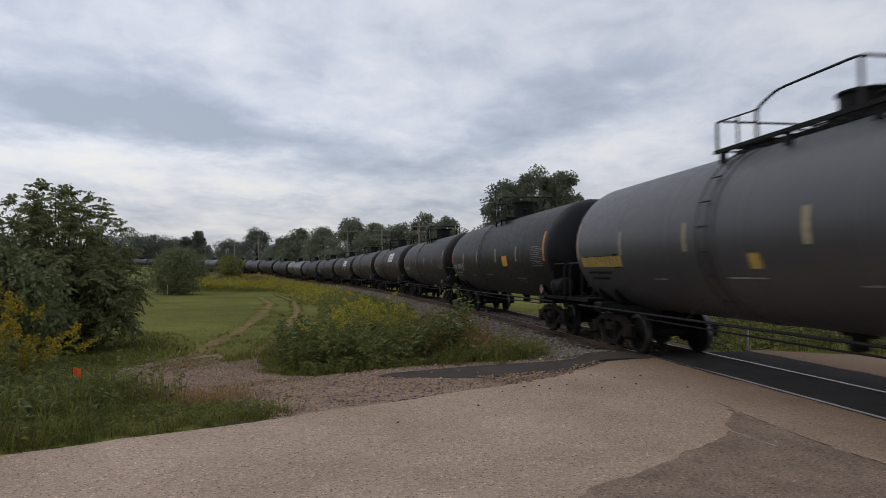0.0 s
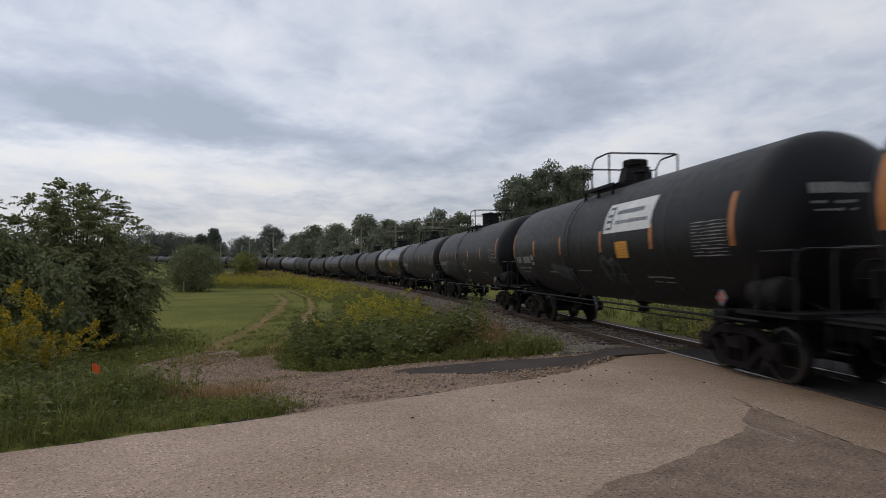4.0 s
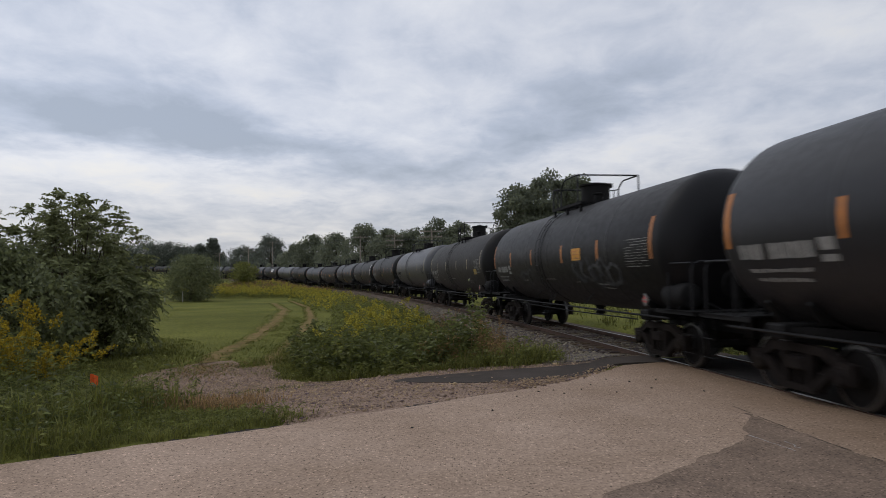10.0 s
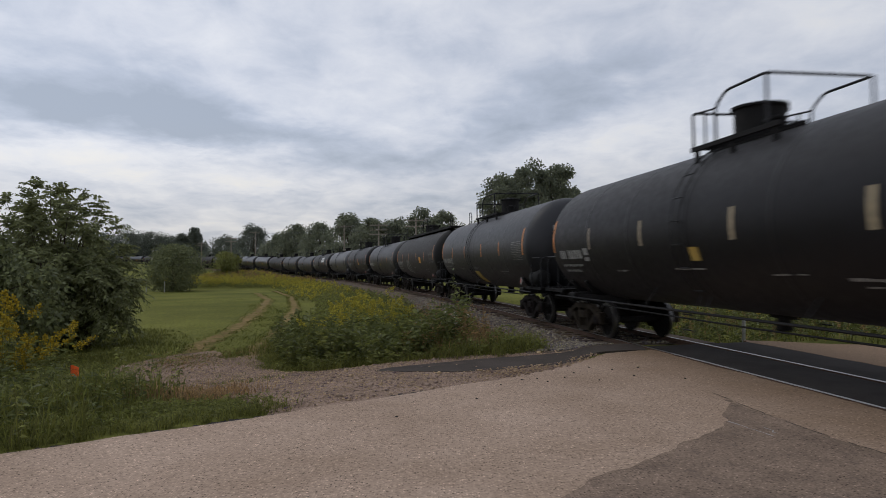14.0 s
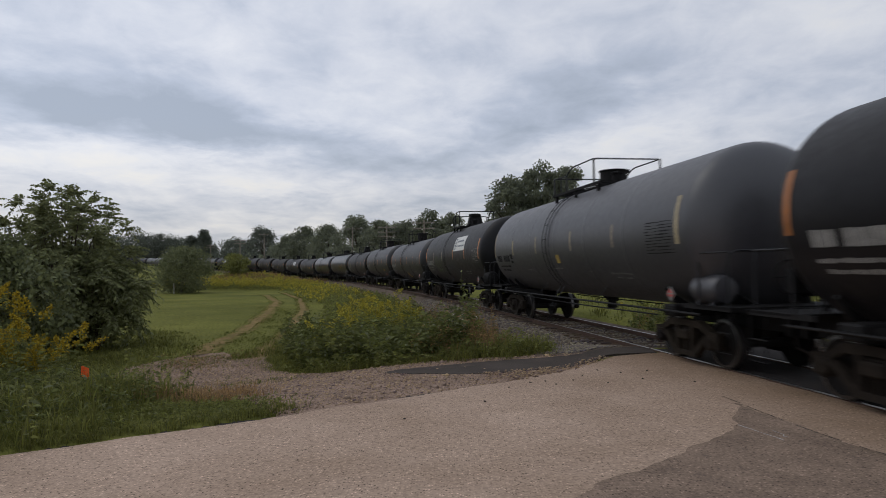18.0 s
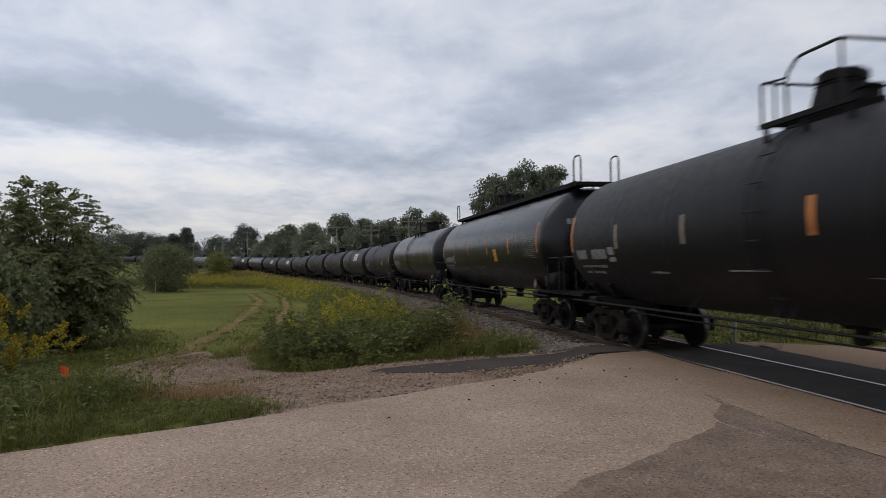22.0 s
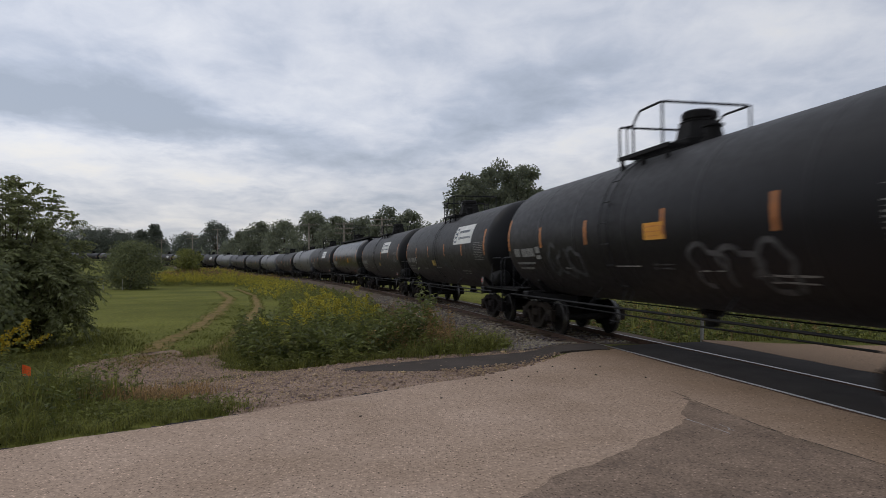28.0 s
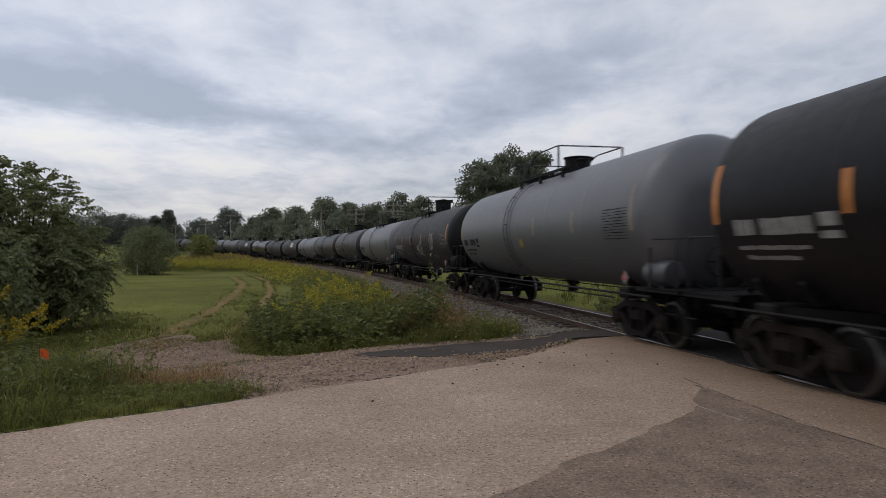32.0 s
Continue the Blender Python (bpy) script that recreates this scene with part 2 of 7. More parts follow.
M = dict(
    concrete=material("concrete_road", (0.340, 0.240, 0.170), 0.9, vary=0.17, grit=0.30, scale=0.35, fine=26.0, bump=0.004, tint=(0.372, 0.274, 0.208), stain=((0.215, 0.158, 0.115), 0.40, 0.7), spec=0.06, rail_dirt=(0.225, 0.148, 0.092), pebbles=(40.0, 0.85)),
    asphalt=material("asphalt", (0.052, 0.046, 0.043), 0.9, vary=0.25, grit=0.35, scale=0.8, fine=55.0, bump=0.004, stain=((0.062, 0.052, 0.046), 0.40, 1.4), spec=0.03),
    apron=material("crumbling_asphalt", (0.062, 0.050, 0.042), 0.92, vary=0.25, grit=0.4, scale=0.9, fine=40.0, bump=0.006, stain=((0.115, 0.087, 0.066), 0.44, 1.2)),
    patch=material("weathered_patch", (0.212, 0.153, 0.114), 0.9, vary=0.22, grit=0.4, scale=1.6, fine=30.0, bump=0.005, stain=((0.105, 0.080, 0.064), 0.44, 2.4), spec=0.06, pebbles=(40.0, 0.8)),
    gravel=material("gravel_ground", (0.245, 0.165, 0.118), 0.95, vary=0.28, grit=0.5, scale=0.9, fine=30.0, bump=0.008, tint=(0.255, 0.182, 0.139), stain=((0.142, 0.095, 0.060), 0.42, 0.9), spec=0.05),
    ballast=material("ballast_bed", (0.130, 0.099, 0.076), 0.95, vary=0.35, scale=0.8, fine=14.0, bump=0.03, spec=0.05, stain=((0.085, 0.072, 0.038), 0.42, 0.7)),
    stone=material("ballast_stone", (0.225, 0.192, 0.166), 0.9, vary=0.2, scale=5.0, fine=40.0, island=0.45, spec=0.06),
    pebble=material("pebble", (0.300, 0.215, 0.160), 0.9, vary=0.2, scale=6.0, fine=60.0, island=0.5, spec=0.06),
    grass=material("grass_ground", (0.106, 0.113, 0.028), 0.95, vary=0.24, grit=0.4, scale=0.12, fine=7.0, bump=0.03, tint=(0.140, 0.138, 0.034), stain=((0.145, 0.122, 0.042), 0.36, 0.3), spec=0.03),
    dirt=material("dirt_rut", (0.215, 0.146, 0.064), 0.95, vary=0.25, grit=0.4, scale=0.8, fine=12.0, bump=0.015, stain=((0.115, 0.112, 0.032), 0.54, 1.7), spec=0.03),
    worn=material("worn_turf", (0.165, 0.132, 0.046), 0.95, vary=0.3, grit=0.4, scale=1.1, fine=9.0, bump=0.02, stain=((0.100, 0.106, 0.024), 0.50, 1.8), spec=0.03),
    mound=material("dry_mound", (0.22, 0.145, 0.065), 0.95, vary=0.25, scale=0.3, fine=3.0, bump=0.05, stain=((0.10, 0.095, 0.035), 0.4, 0.5)),
    rail_top=material("polished_rail", (0.36, 0.34, 0.32), 0.42, 1.0, vary=0.15, scale=3.0, fine=60.0),
    rail=material("rusty_rail", (0.10, 0.058, 0.04), 0.8, 0.3, vary=0.25, scale=2.0, fine=30.0, bump=0.002),
    tie=material("creosoted_tie", (0.085, 0.062, 0.048), 0.9, vary=0.3, scale=2.0, fine=20.0, bump=0.006, random_fac=0.3),
    black=material("black_tank_paint", (0.0042, 0.0039, 0.0050), 0.50, vary=0.25, scale=0.5, fine=6.0, stain=((0.0060, 0.0053, 0.0050), 0.36, 0.7), random_fac=0.18, bump=0.001, spec=0.22, dust=0.06),
    brown=material("sooty_tank_paint", (0.0080, 0.0072, 0.0066), 0.58, vary=0.25, scale=0.5, fine=6.0, stain=((0.015, 0.013, 0.011), 0.40, 0.6), bump=0.001, spec=0.20, dust=0.09),
    gloss=material("glossy_black_tank_paint", (0.0050, 0.0050, 0.0075), 0.32, vary=0.2, scale=0.5, fine=8.0, stain=((0.009, 0.008, 0.009), 0.34, 0.9), coat=0.08, spec=0.38, dust=0.02),
    darkgrey=material("dark_grey_tank_paint", (0.0120, 0.0116, 0.0138), 0.47, vary=0.16, scale=0.5, fine=7.0, stain=((0.010, 0.009, 0.009), 0.40, 0.8), bump=0.001, spec=0.42, dust=0.03),
    grey=material("weathered_grey_tank_paint", (0.036, 0.035, 0.039), 0.46, vary=0.14, scale=0.5, fine=7.0, stain=((0.024, 0.022, 0.022), 0.38, 0.8), bump=0.001, spec=0.75, dust=0.03),
    light=material("light_grey_tank_paint", (0.080, 0.080, 0.084), 0.46, vary=0.12, scale=0.5, fine=7.0, stain=((0.050, 0.047, 0.044), 0.36, 0.7), bump=0.001, spec=0.9, dust=0.03),
    under=material("sooty_underframe", (0.0085, 0.0078, 0.0076), 0.75, vary=0.35, scale=2.0, fine=20.0, stain=((0.018, 0.014, 0.012), 0.42, 3.0), spec=0.2),
    bogie=material("dusty_cast_steel", (0.0190, 0.0150, 0.0128), 0.85, 0.0, vary=0.35, scale=3.0, fine=25.0, stain=((0.026, 0.019, 0.015), 0.42, 4.0), random_fac=0.3, spec=0.1),
    wheel=material("wheel_steel", (0.013, 0.0112, 0.0105), 0.65, 0.2, vary=0.3, scale=3.0, fine=25.0, spec=0.2),
    tread=material("worn_wheel_tread", (0.15, 0.145, 0.14), 0.4, 1.0, vary=0.15, scale=4.0, fine=30.0),
    pipe=material("black_railing_pipe", (0.011, 0.011, 0.0125), 0.55, vary=0.2, scale=4.0, fine=30.0, spec=0.3),
    rod=material("sooty_side_pipe", (0.010, 0.0095, 0.0095), 0.6, vary=0.25, scale=2.0, fine=20.0, spec=0.15),
    orange=material("orange_reflector", (0.45, 0.165, 0.038), 0.5, vary=0.25, scale=2.0, fine=9.0, stain=((0.27, 0.15, 0.08), 0.42, 2.0), random_fac=0.2),
    faded=material("soiled_reflector", (0.30, 0.245, 0.165), 0.6, vary=0.25, scale=3.0, fine=12.0, random_fac=0.25),
    white=material("white_decal", (0.62, 0.61, 0.57), 0.55, vary=0.12, scale=2.0, fine=16.0, stain=((0.36, 0.34, 0.31), 0.34, 1.5)),
    letter=material("faded_white_lettering", (0.215, 0.21, 0.195), 0.7, vary=0.25, scale=3.0, fine=14.0),
    ink=material("blue_black_print", (0.055, 0.07, 0.10), 0.6, vary=0.2, scale=3.0, fine=14.0),
    red=material("red_print", (0.42, 0.05, 0.04), 0.5, vary=0.2, scale=3.0, fine=14.0),
    yellow=material("yellow_panel", (0.60, 0.28, 0.03), 0.5, vary=0.15, scale=2.0, fine=14.0),
    ochre=material("yellow_smear", (0.36, 0.24, 0.05), 0.65, vary=0.25, scale=2.0, fine=14.0),
    spray=material("grey_white_spray_paint", (0.048, 0.048, 0.048), 0.7, vary=0.45, scale=2.5, fine=9.0, stain=((0.012, 0.012, 0.012), 0.42, 3.0)),
    spray_green=material("green_spray_paint", (0.060, 0.072, 0.034), 0.7, vary=0.3, scale=2.5, fine=14.0),
    bark=material("bark", (0.085, 0.068, 0.052), 0.95, vary=0.3, scale=3.0, fine=14.0, bump=0.02),
    pole=material("weathered_pole_wood", (0.27, 0.23, 0.19), 0.9, vary=0.25, scale=3.0, fine=22.0, bump=0.004),
    wire=material("wire", (0.03, 0.03, 0.03), 0.6),
    post=material("pale_post", (0.34, 0.33, 0.31), 0.7, vary=0.2, scale=4.0, fine=20.0, stain=((0.3, 0.28, 0.25), 0.36, 6.0)),
    flag=material("orange_flag", (0.85, 0.13, 0.02), 0.6, vary=0.1, scale=10.0),
    leaf_tree=leaf_material("tree_leaf", (0.188, 0.202, 0.142), island=0.22, trans=0.5),
    leaf_pale=leaf_material("pale_tree_leaf", (0.200, 0.214, 0.150), island=0.22, trans=0.5),
    leaf_dark=leaf_material("conifer_needles", (0.140, 0.154, 0.124), island=0.2, trans=0.35),
    leaf_bush=leaf_material("bush_leaf", (0.192, 0.204, 0.098), island=0.26, trans=0.35, rough=0.65, spec=0.14),
    leaf_small=leaf_material("small_tree_leaf", (0.165, 0.178, 0.090), island=0.28, trans=0.35, rough=0.65, spec=0.14),
    leaf_round=leaf_material("round_bush_leaf", (0.160, 0.176, 0.086), island=0.28, trans=0.35, rough=0.65, spec=0.16),
    weed=leaf_material("weed_leaf", (0.190, 0.198, 0.060), trans=0.38, rough=0.6, spec=0.22),
    weed_dark=leaf_material("dark_weed_leaf", (0.130, 0.144, 0.046), trans=0.35, rough=0.55, spec=0.28),
    gold=leaf_material("goldenrod_bloom", (0.36, 0.265, 0.03), 0.35, trans=0.4),
    gold_pale=leaf_material("pale_goldenrod_bloom", (0.40, 0.345, 0.06), 0.35, trans=0.4),
    straw=leaf_material("dry_stalk", (0.29, 0.185, 0.09), 0.35, trans=0.3),
    bloom=leaf_material("white_bloom", (0.55, 0.54, 0.48), 0.2),
    blade=leaf_material("grass_blade", (0.160, 0.162, 0.046), 0.4, trans=0.42),
    lawn=leaf_material("lawn_blade", (0.150, 0.158, 0.040), 0.3, trans=0.4),
)


# ---- mesh helpers ----
def mesh_of(name, bm, *mats):
    me = bpy.data.meshes.new(name)
    bm.to_mesh(me)
    bm.free()
    for m in mats:
        me.materials.append(m)
    return me


def smooth(me, angle=40):
    me.polygons.foreach_set("use_smooth", [True] * len(me.polygons))
    me.set_sharp_from_angle(angle=radians(angle))
    return me


def np_mesh(name, verts, faces, *mats):
    """A mesh from arrays: verts (n, 3), faces (m, k)."""
    verts, faces = np.asarray(verts, np.float32), np.asarray(faces, np.int32)
    me = bpy.data.meshes.new(name)
    me.vertices.add(len(verts))
    me.vertices.foreach_set("co", verts.ravel())
    k = faces.shape[1]
    me.loops.add(faces.size)
    me.loops.foreach_set("vertex_index", faces.ravel())
    me.polygons.add(len(faces))
    me.polygons.foreach_set("loop_start", np.arange(0, faces.size, k, dtype=np.int32))
    me.polygons.foreach_set("loop_total", np.full(len(faces), k, np.int32))
    me.update(calc_edges=True)
    for m in mats:
        me.materials.append(m)
    return me


def box(bm, x0, x1, y0, y1, z0, z1, bevel=0.0):
    r = bmesh.ops.create_cube(bm, size=1.0, matrix=Matrix.LocRotScale(((x0 + x1) / 2, (y0 + y1) / 2, (z0 + z1) / 2), None, (x1 - x0, y1 - y0, z1 - z0)))
    if bevel:
        es = {e for v in r["verts"] for e in v.link_edges}
        bmesh.ops.bevel(bm, geom=list(es), offset=bevel, segments=1, affect="EDGES")


def beam(bm, p, q, w, h=None, up=(0, 0, 1)):
    """A square bar from p to q."""
    p, q = Vector(p), Vector(q)
    d = q - p
    z = d.normalized()
    x = Vector(up).cross(z)
    x = x.normalized() if x.length > 1e-4 else Vector((1, 0, 0))
    y = z.cross(x)
    m = Matrix((x, y, z)).transposed().to_4x4()
    m.translation = (p + q) / 2
    bmesh.ops.create_cube(bm, size=1.0, matrix=m @ Matrix.Diagonal((w, h or w, d.length, 1)))


def tube(bm, pts, r, seg=6):
    """A round pipe through the points."""
    pts = [Vector(p) for p in pts]
    rings = []
    for i, p in enumerate(pts):
        d = (pts[min(i + 1, len(pts) - 1)] - pts[max(i - 1, 0)]).normalized()
        a = d.cross(Vector((0.31, 0.17, 0.93))).normalized()
        b = d.cross(a)
        rr = r[i] if isinstance(r, (list, tuple)) else r
        rings.append([bm.verts.new(p + rr * (a * math.cos(t) + b * math.sin(t))) for t in [2 * math.pi * k / seg for k in range(seg)]])
    for u, v in zip(rings, rings[1:]):
        for k in range(seg):
            bm.faces.new((u[k], u[(k + 1) % seg], v[(k + 1) % seg], v[k]))
    bm.faces.new(rings[0][::-1])
    bm.faces.new(rings[-1])


def disc(bm, c, axis, r, depth, seg=16):
    """A cylinder centred at c along axis."""
    m = Vector(axis).to_track_quat("Z", "Y").to_matrix().to_4x4()
    m.translation = c
    bmesh.ops.create_cone(bm, cap_ends=True, segments=seg, radius1=r, radius2=r, depth=depth, matrix=m)


def lathe(bm, prof, axis_m, seg=24):
    """Turn a profile of (radius, height) round z of axis_m."""
    rings = [[bm.verts.new(axis_m @ Vector((r * math.cos(2 * math.pi * k / seg), r * math.sin(2 * math.pi * k / seg), h))) for k in range(seg)] for r, h in prof]
    for u, v in zip(rings, rings[1:]):
        for k in range(seg):
            bm.faces.new((u[k], u[(k + 1) % seg], v[(k + 1) % seg], v[k]))
    bm.faces.new(rings[0][::-1])
    bm.faces.new(rings[-1])


def place(name, me, parent=None, m=None, label=""):
    ob = new(name, me)
    if parent is not None:
        ob.parent = parent
    if m is not None:
        ob.matrix_basis = m
    return tagged(ob, label)


def part(name, bm, mat, parent, label="", sm=False):
    me = mesh_of(name, bm, mat)
    if sm:
        smooth(me)
    return place(name, me, parent, None, label)


# ---- the track's line ----
STEP = 1.0
TS = np.arange(-800.0, 1121.0, STEP)
_k = 0.0016 + (0.00212 - 0.0016) / (1 + np.exp(-(TS - 56.0) / 15.0))
_k = np.where(TS < -30, 0.0, _k) * np.clip((380 - TS) / 60, 0, 1)
_i0 = int(np.argmin(abs(TS)))
_a = np.cumsum(_k) * STEP
TA = _a - _a[_i0] + radians(8.237)
TX, TY = np.cumsum(-np.sin(TA)) * STEP, np.cumsum(np.cos(TA)) * STEP
TX = TX - TX[_i0] + math.cos(radians(8.237)) * 7.65
TY = TY - TY[_i0] + math.sin(radians(8.237)) * 7.65


def track_z(s):
    """The line is level at the crossing and climbs gently far round the bend."""
    u = np.clip(np.asarray(s, float) - 125, 0, 215)
    return 0.023 * (u - 15 * (1 - np.exp(-u / 15)))


def on_track(s, off=0.0):
    """The place at s metres along the track, off metres to its camera side."""
    x, y, a = np.interp(s, TS, TX), np.interp(s, TS, TY), np.interp(s, TS, TA)
    return x - np.cos(a) * off, y - np.sin(a) * off, a


def track_side(x, y):
    """Distance from the track's centre line, positive on the camera's side, and s; for arrays."""
    x, y = np.asarray(x, float), np.asarray(y, float)
    best, arg = np.full(x.shape, 1e9), np.zeros(x.shape, int)
    for i in range(500, len(TS), 5):
        d = (x - TX[i]) ** 2 + (y - TY[i]) ** 2
        m = d < best
        best, arg = np.where(m, d, best), np.where(m, i, arg)
    dx, dy = x - TX[arg], y - TY[arg]
    a = TA[arg]
    return -(dx * np.cos(a) + dy * np.sin(a)), TS[arg] + (-dx * np.sin(a) + dy * np.cos(a))


# the pavement's edge towards the field, and the same road beyond the crossing
EDGE = [(-40.0, -14.5), (-15.0, 0.9), (-4.83, 6.97), (-2.81, 8.25), (-0.74, 9.70), (0.89, 10.85), (2.2, 12.0), (3.0, 13.0), (3.6, 13.9)]


def smoothstep(v):
    v = np.clip(v, 0, 1)
    return v * v * (3 - 2 * v)


def road_out(x, y):
    """How far outside the pavement's field edge a place lies (negative on the pavement)."""
    x, y = np.asarray(x, float), np.asarray(y, float)
    ex, ey = zip(*EDGE)
    best = np.full(x.shape, 1e9)
    for (x0, y0), (x1, y1) in zip(EDGE, EDGE[1:]):
        ux, uy = x1 - x0, y1 - y0
        t = np.clip(((x - x0) * ux + (y - y0) * uy) / (ux * ux + uy * uy), 0, 1)
        best = np.minimum(best, np.hypot(x - x0 - t * ux, y - y0 - t * uy))
    inside = y < np.interp(x, ex, ey)
    return np.where(inside & (x < 3.6), -best, best)


def ground_z(x, y):
    x, y = np.asarray(x, float), np.asarray(y, float)
    d, s = track_side(x, y)
    out = road_out(x, y)
    field = -0.72 + 0.10 * np.sin(x * 0.13 + 1.0) * np.sin(y * 0.11) * smoothstep((np.hypot(x, y) - 15) / 20)
    tz = track_z(s)
    field = field + tz * np.exp(-(d / 55.0) ** 2)
    # the land climbs towards the far left, with a dry mound beside the line
    field = field + 4.4 * smoothstep((-x - 18 - 0.10 * y) / 70) * smoothstep((y - 60) / 110) * smoothstep((d - 8) / 25)
    field = field + 1.35 * np.exp(-(((x + 36) / 8.5) ** 2 + ((y - 116) / 13) ** 2))
    field = field + 0.55 * np.exp(-(((x + 29) / 16) ** 2 + ((y - 112) / 16) ** 2)) * smoothstep((d - 5) / 5)
    ramp = np.where(x < 9, -0.03 - 0.69 * smoothstep(out / 9.0), -9)
    bed = np.where(abs(d) < 1.75, -0.20, -0.20 - (abs(d) - 1.75) * 0.36) + tz
    z = np.maximum(np.maximum(field, ramp), np.where(abs(d) < 4.2, bed, -9))
    # level with the road where it crosses the line
    cross = smoothstep((s + 34) / 3) * smoothstep((15.6 - s) / 1.8) * smoothstep((9.0 - d) / 5.0)
    z = np.where(d > -16, z * (1 - cross) + (-0.035 - 0.05 * smoothstep((d - 1.6) / 1.2)) * cross, z)
    far_side = (d <= -4) & (s < 60)
    z = np.where(far_side, np.maximum(z, -0.45 + 0.42 * smoothstep((16.5 - s + 0.55 * (-d - 4)) / 3.0)), z)
    return z


# ---- ground, road, track ----
from mathutils import geometry


def ground_sheet():
    def axis(lo, hi, a, b, fine):
        mid = list(np.arange(a, b + 1e-6, fine))
        out, st = [], fine
        v = b
        while v < hi:
            st *= 1.16
            v += st
            out.append(v)
        inn, st, v = [], fine, a
        while v > lo:
            st *= 1.16
            v -= st
            inn.append(v)
        return np.array(inn[::-1] + mid + out)

    xs, ys = axis(-2500, 2500, -34, 16, 0.55), axis(-600, 3500, -3, 62, 0.55)
    X, Y = np.meshgrid(xs, ys)
    Z = ground_z(X, Y)
    under = (road_out(X, Y) < -0.25) | ((X > 3) & (Y < 14))
    Z = np.where(under & (X > -60) & (X < 40) & (Y > -40) & (Y < 45), np.minimum(Z, -0.06), Z)
    Z = np.where(inside(SUNK, X, Y), Z - 0.10, Z)
    n, m = X.shape
    idx = np.arange(n * m).reshape(n, m)
    faces = np.stack([idx[:-1, :-1], idx[:-1, 1:], idx[1:, 1:], idx[1:, :-1]], -1).reshape(-1, 4)
    me = np_mesh("ground", np.stack([X, Y, Z], -1).reshape(-1, 3), faces, M["grass"])
    me.polygons.foreach_set("use_smooth", [True] * len(me.polygons))
    tagged(place("ground", me), "uneven late-summer grass field beside the railway", "ground", kind="structure")


def outline(points, step=0.18, rough=0.07, seed=3, closed=True):
    """A ragged closed line through the points."""
    pts = [Vector((*p, 0)) for p in points]
    out = []
    for p, q in zip(pts, pts[1:] + pts[:1]):
        n = max(1, int((q - p).length / step))
        side = (q - p).normalized().cross(Vector((0, 0, 1)))
        for i in range(n):
            c = p.lerp(q, i / n)
            out.append(c + side * rough * (2.2 * noise.noise(Vector((c.x * 0.9, c.y * 0.9, seed))) + 1.2 * noise.noise(Vector((c.x * 4, c.y * 4, seed + 7)))))
    return out


def sheet(name, points, mat, lift, height=None, grid=0.8, step=0.18, rough=0.07, label="", category="", skirt=0.0, kind="structure"):
    """A patch of ground surface: triangles inside a ragged outline, laid on the land."""
    line = outline(points, step, rough)
    n = len(line)
    xs, ys = [p.x for p in line], [p.y for p in line]
    inner = []
    for gx in np.arange(min(xs), max(xs), grid):
        for gy in np.arange(min(ys), max(ys), grid):
            q = Vector((gx + 0.1 * math.sin(gy * 7), gy, 0))
            c = False
            for i in range(n):
                a, b = line[i], line[i - 1]
                if (a.y > q.y) != (b.y > q.y) and q.x < (b.x - a.x) * (q.y - a.y) / (b.y - a.y) + a.x:
                    c = not c
            if c:
                inner.append(q)
    vs = [Vector((p.x, p.y)) for p in line + inner]
    co, _, fs, *_ = geometry.delaunay_2d_cdt(vs, [], [list(range(n))], 1, 1e-5)
    X, Y = np.array([c.x for c in co]), np.array([c.y for c in co])
    Z = (ground_z(X, Y) if height is None else height(X, Y)) + lift
    bm = bmesh.new()
    bv = [bm.verts.new(v) for v in zip(X, Y, Z)]
    for f in fs:
        bm.faces.new([bv[i] for i in f])
    bmesh.ops.recalc_face_normals(bm, faces=bm.faces)
    for f in bm.faces:
        if f.normal.z < 0:
            f.normal_flip()
    if skirt:
        edges = [e for e in bm.edges if len(e.link_faces) == 1]
        r = bmesh.ops.extrude_edge_only(bm, edges=edges)
        for v in r["geom"]:
            if isinstance(v, bmesh.types.BMVert):
                v.co.z -= skirt
    ob = place(name, mesh_of(name, bm, mat))
    return tagged(ob, label, category, kind=kind)


def ribbon(bm, pts, width, z, seed=0):
    """A thin ragged strip on the pavement."""
    rnd = random.Random(seed)
    prev = None
    fine = []
    for p, q in zip(pts, pts[1:]):
        p, q = Vector((*p, 0)), Vector((*q, 0))
        n = max(2, int((q - p).length / 0.07))
        fine += [p.lerp(q, i / n) for i in range(n)]
    for i, c in enumerate(fine):
        d = (fine[min(i + 1, len(fine) - 1)] - fine[max(i - 1, 0)]).normalized()
        s = d.cross(Vector((0, 0, 1)))
        c = c + s * rnd.uniform(-1, 1) * width * 0.7
        w = width * rnd.uniform(0.3, 1.0)
        cur = (bm.verts.new((c + s * w).to_tuple()[:2] + (z,)), bm.verts.new((c - s * w).to_tuple()[:2] + (z,)))
        if prev:
            bm.faces.new((prev[0], cur[0], cur[1], prev[1]))
        prev = cur


def strip_along(bm, s0, s1, prof, step=2.0):
    """Sweep a profile of (offset to the camera's side, z) along the track."""
    rings = []
    for s in np.arange(s0, s1 + 1e-6, step):
        ring = []
        for off, z in prof:
            x, y, _ = on_track(s, off)
            ring.append(bm.verts.new((x, y, z + float(track_z(s)))))
        rings.append(ring)
    for u, v in zip(rings, rings[1:]):
        for k in range(len(prof) - 1):
            bm.faces.new((u[k], u[k + 1], v[k + 1], v[k]))
    return rings


def flat(x, y):
    return np.zeros_like(x)


def near_line(off, a, b, step=2.0):
    return [on_track(s, off)[:2] for s in np.arange(a, b + 1e-6, step)]


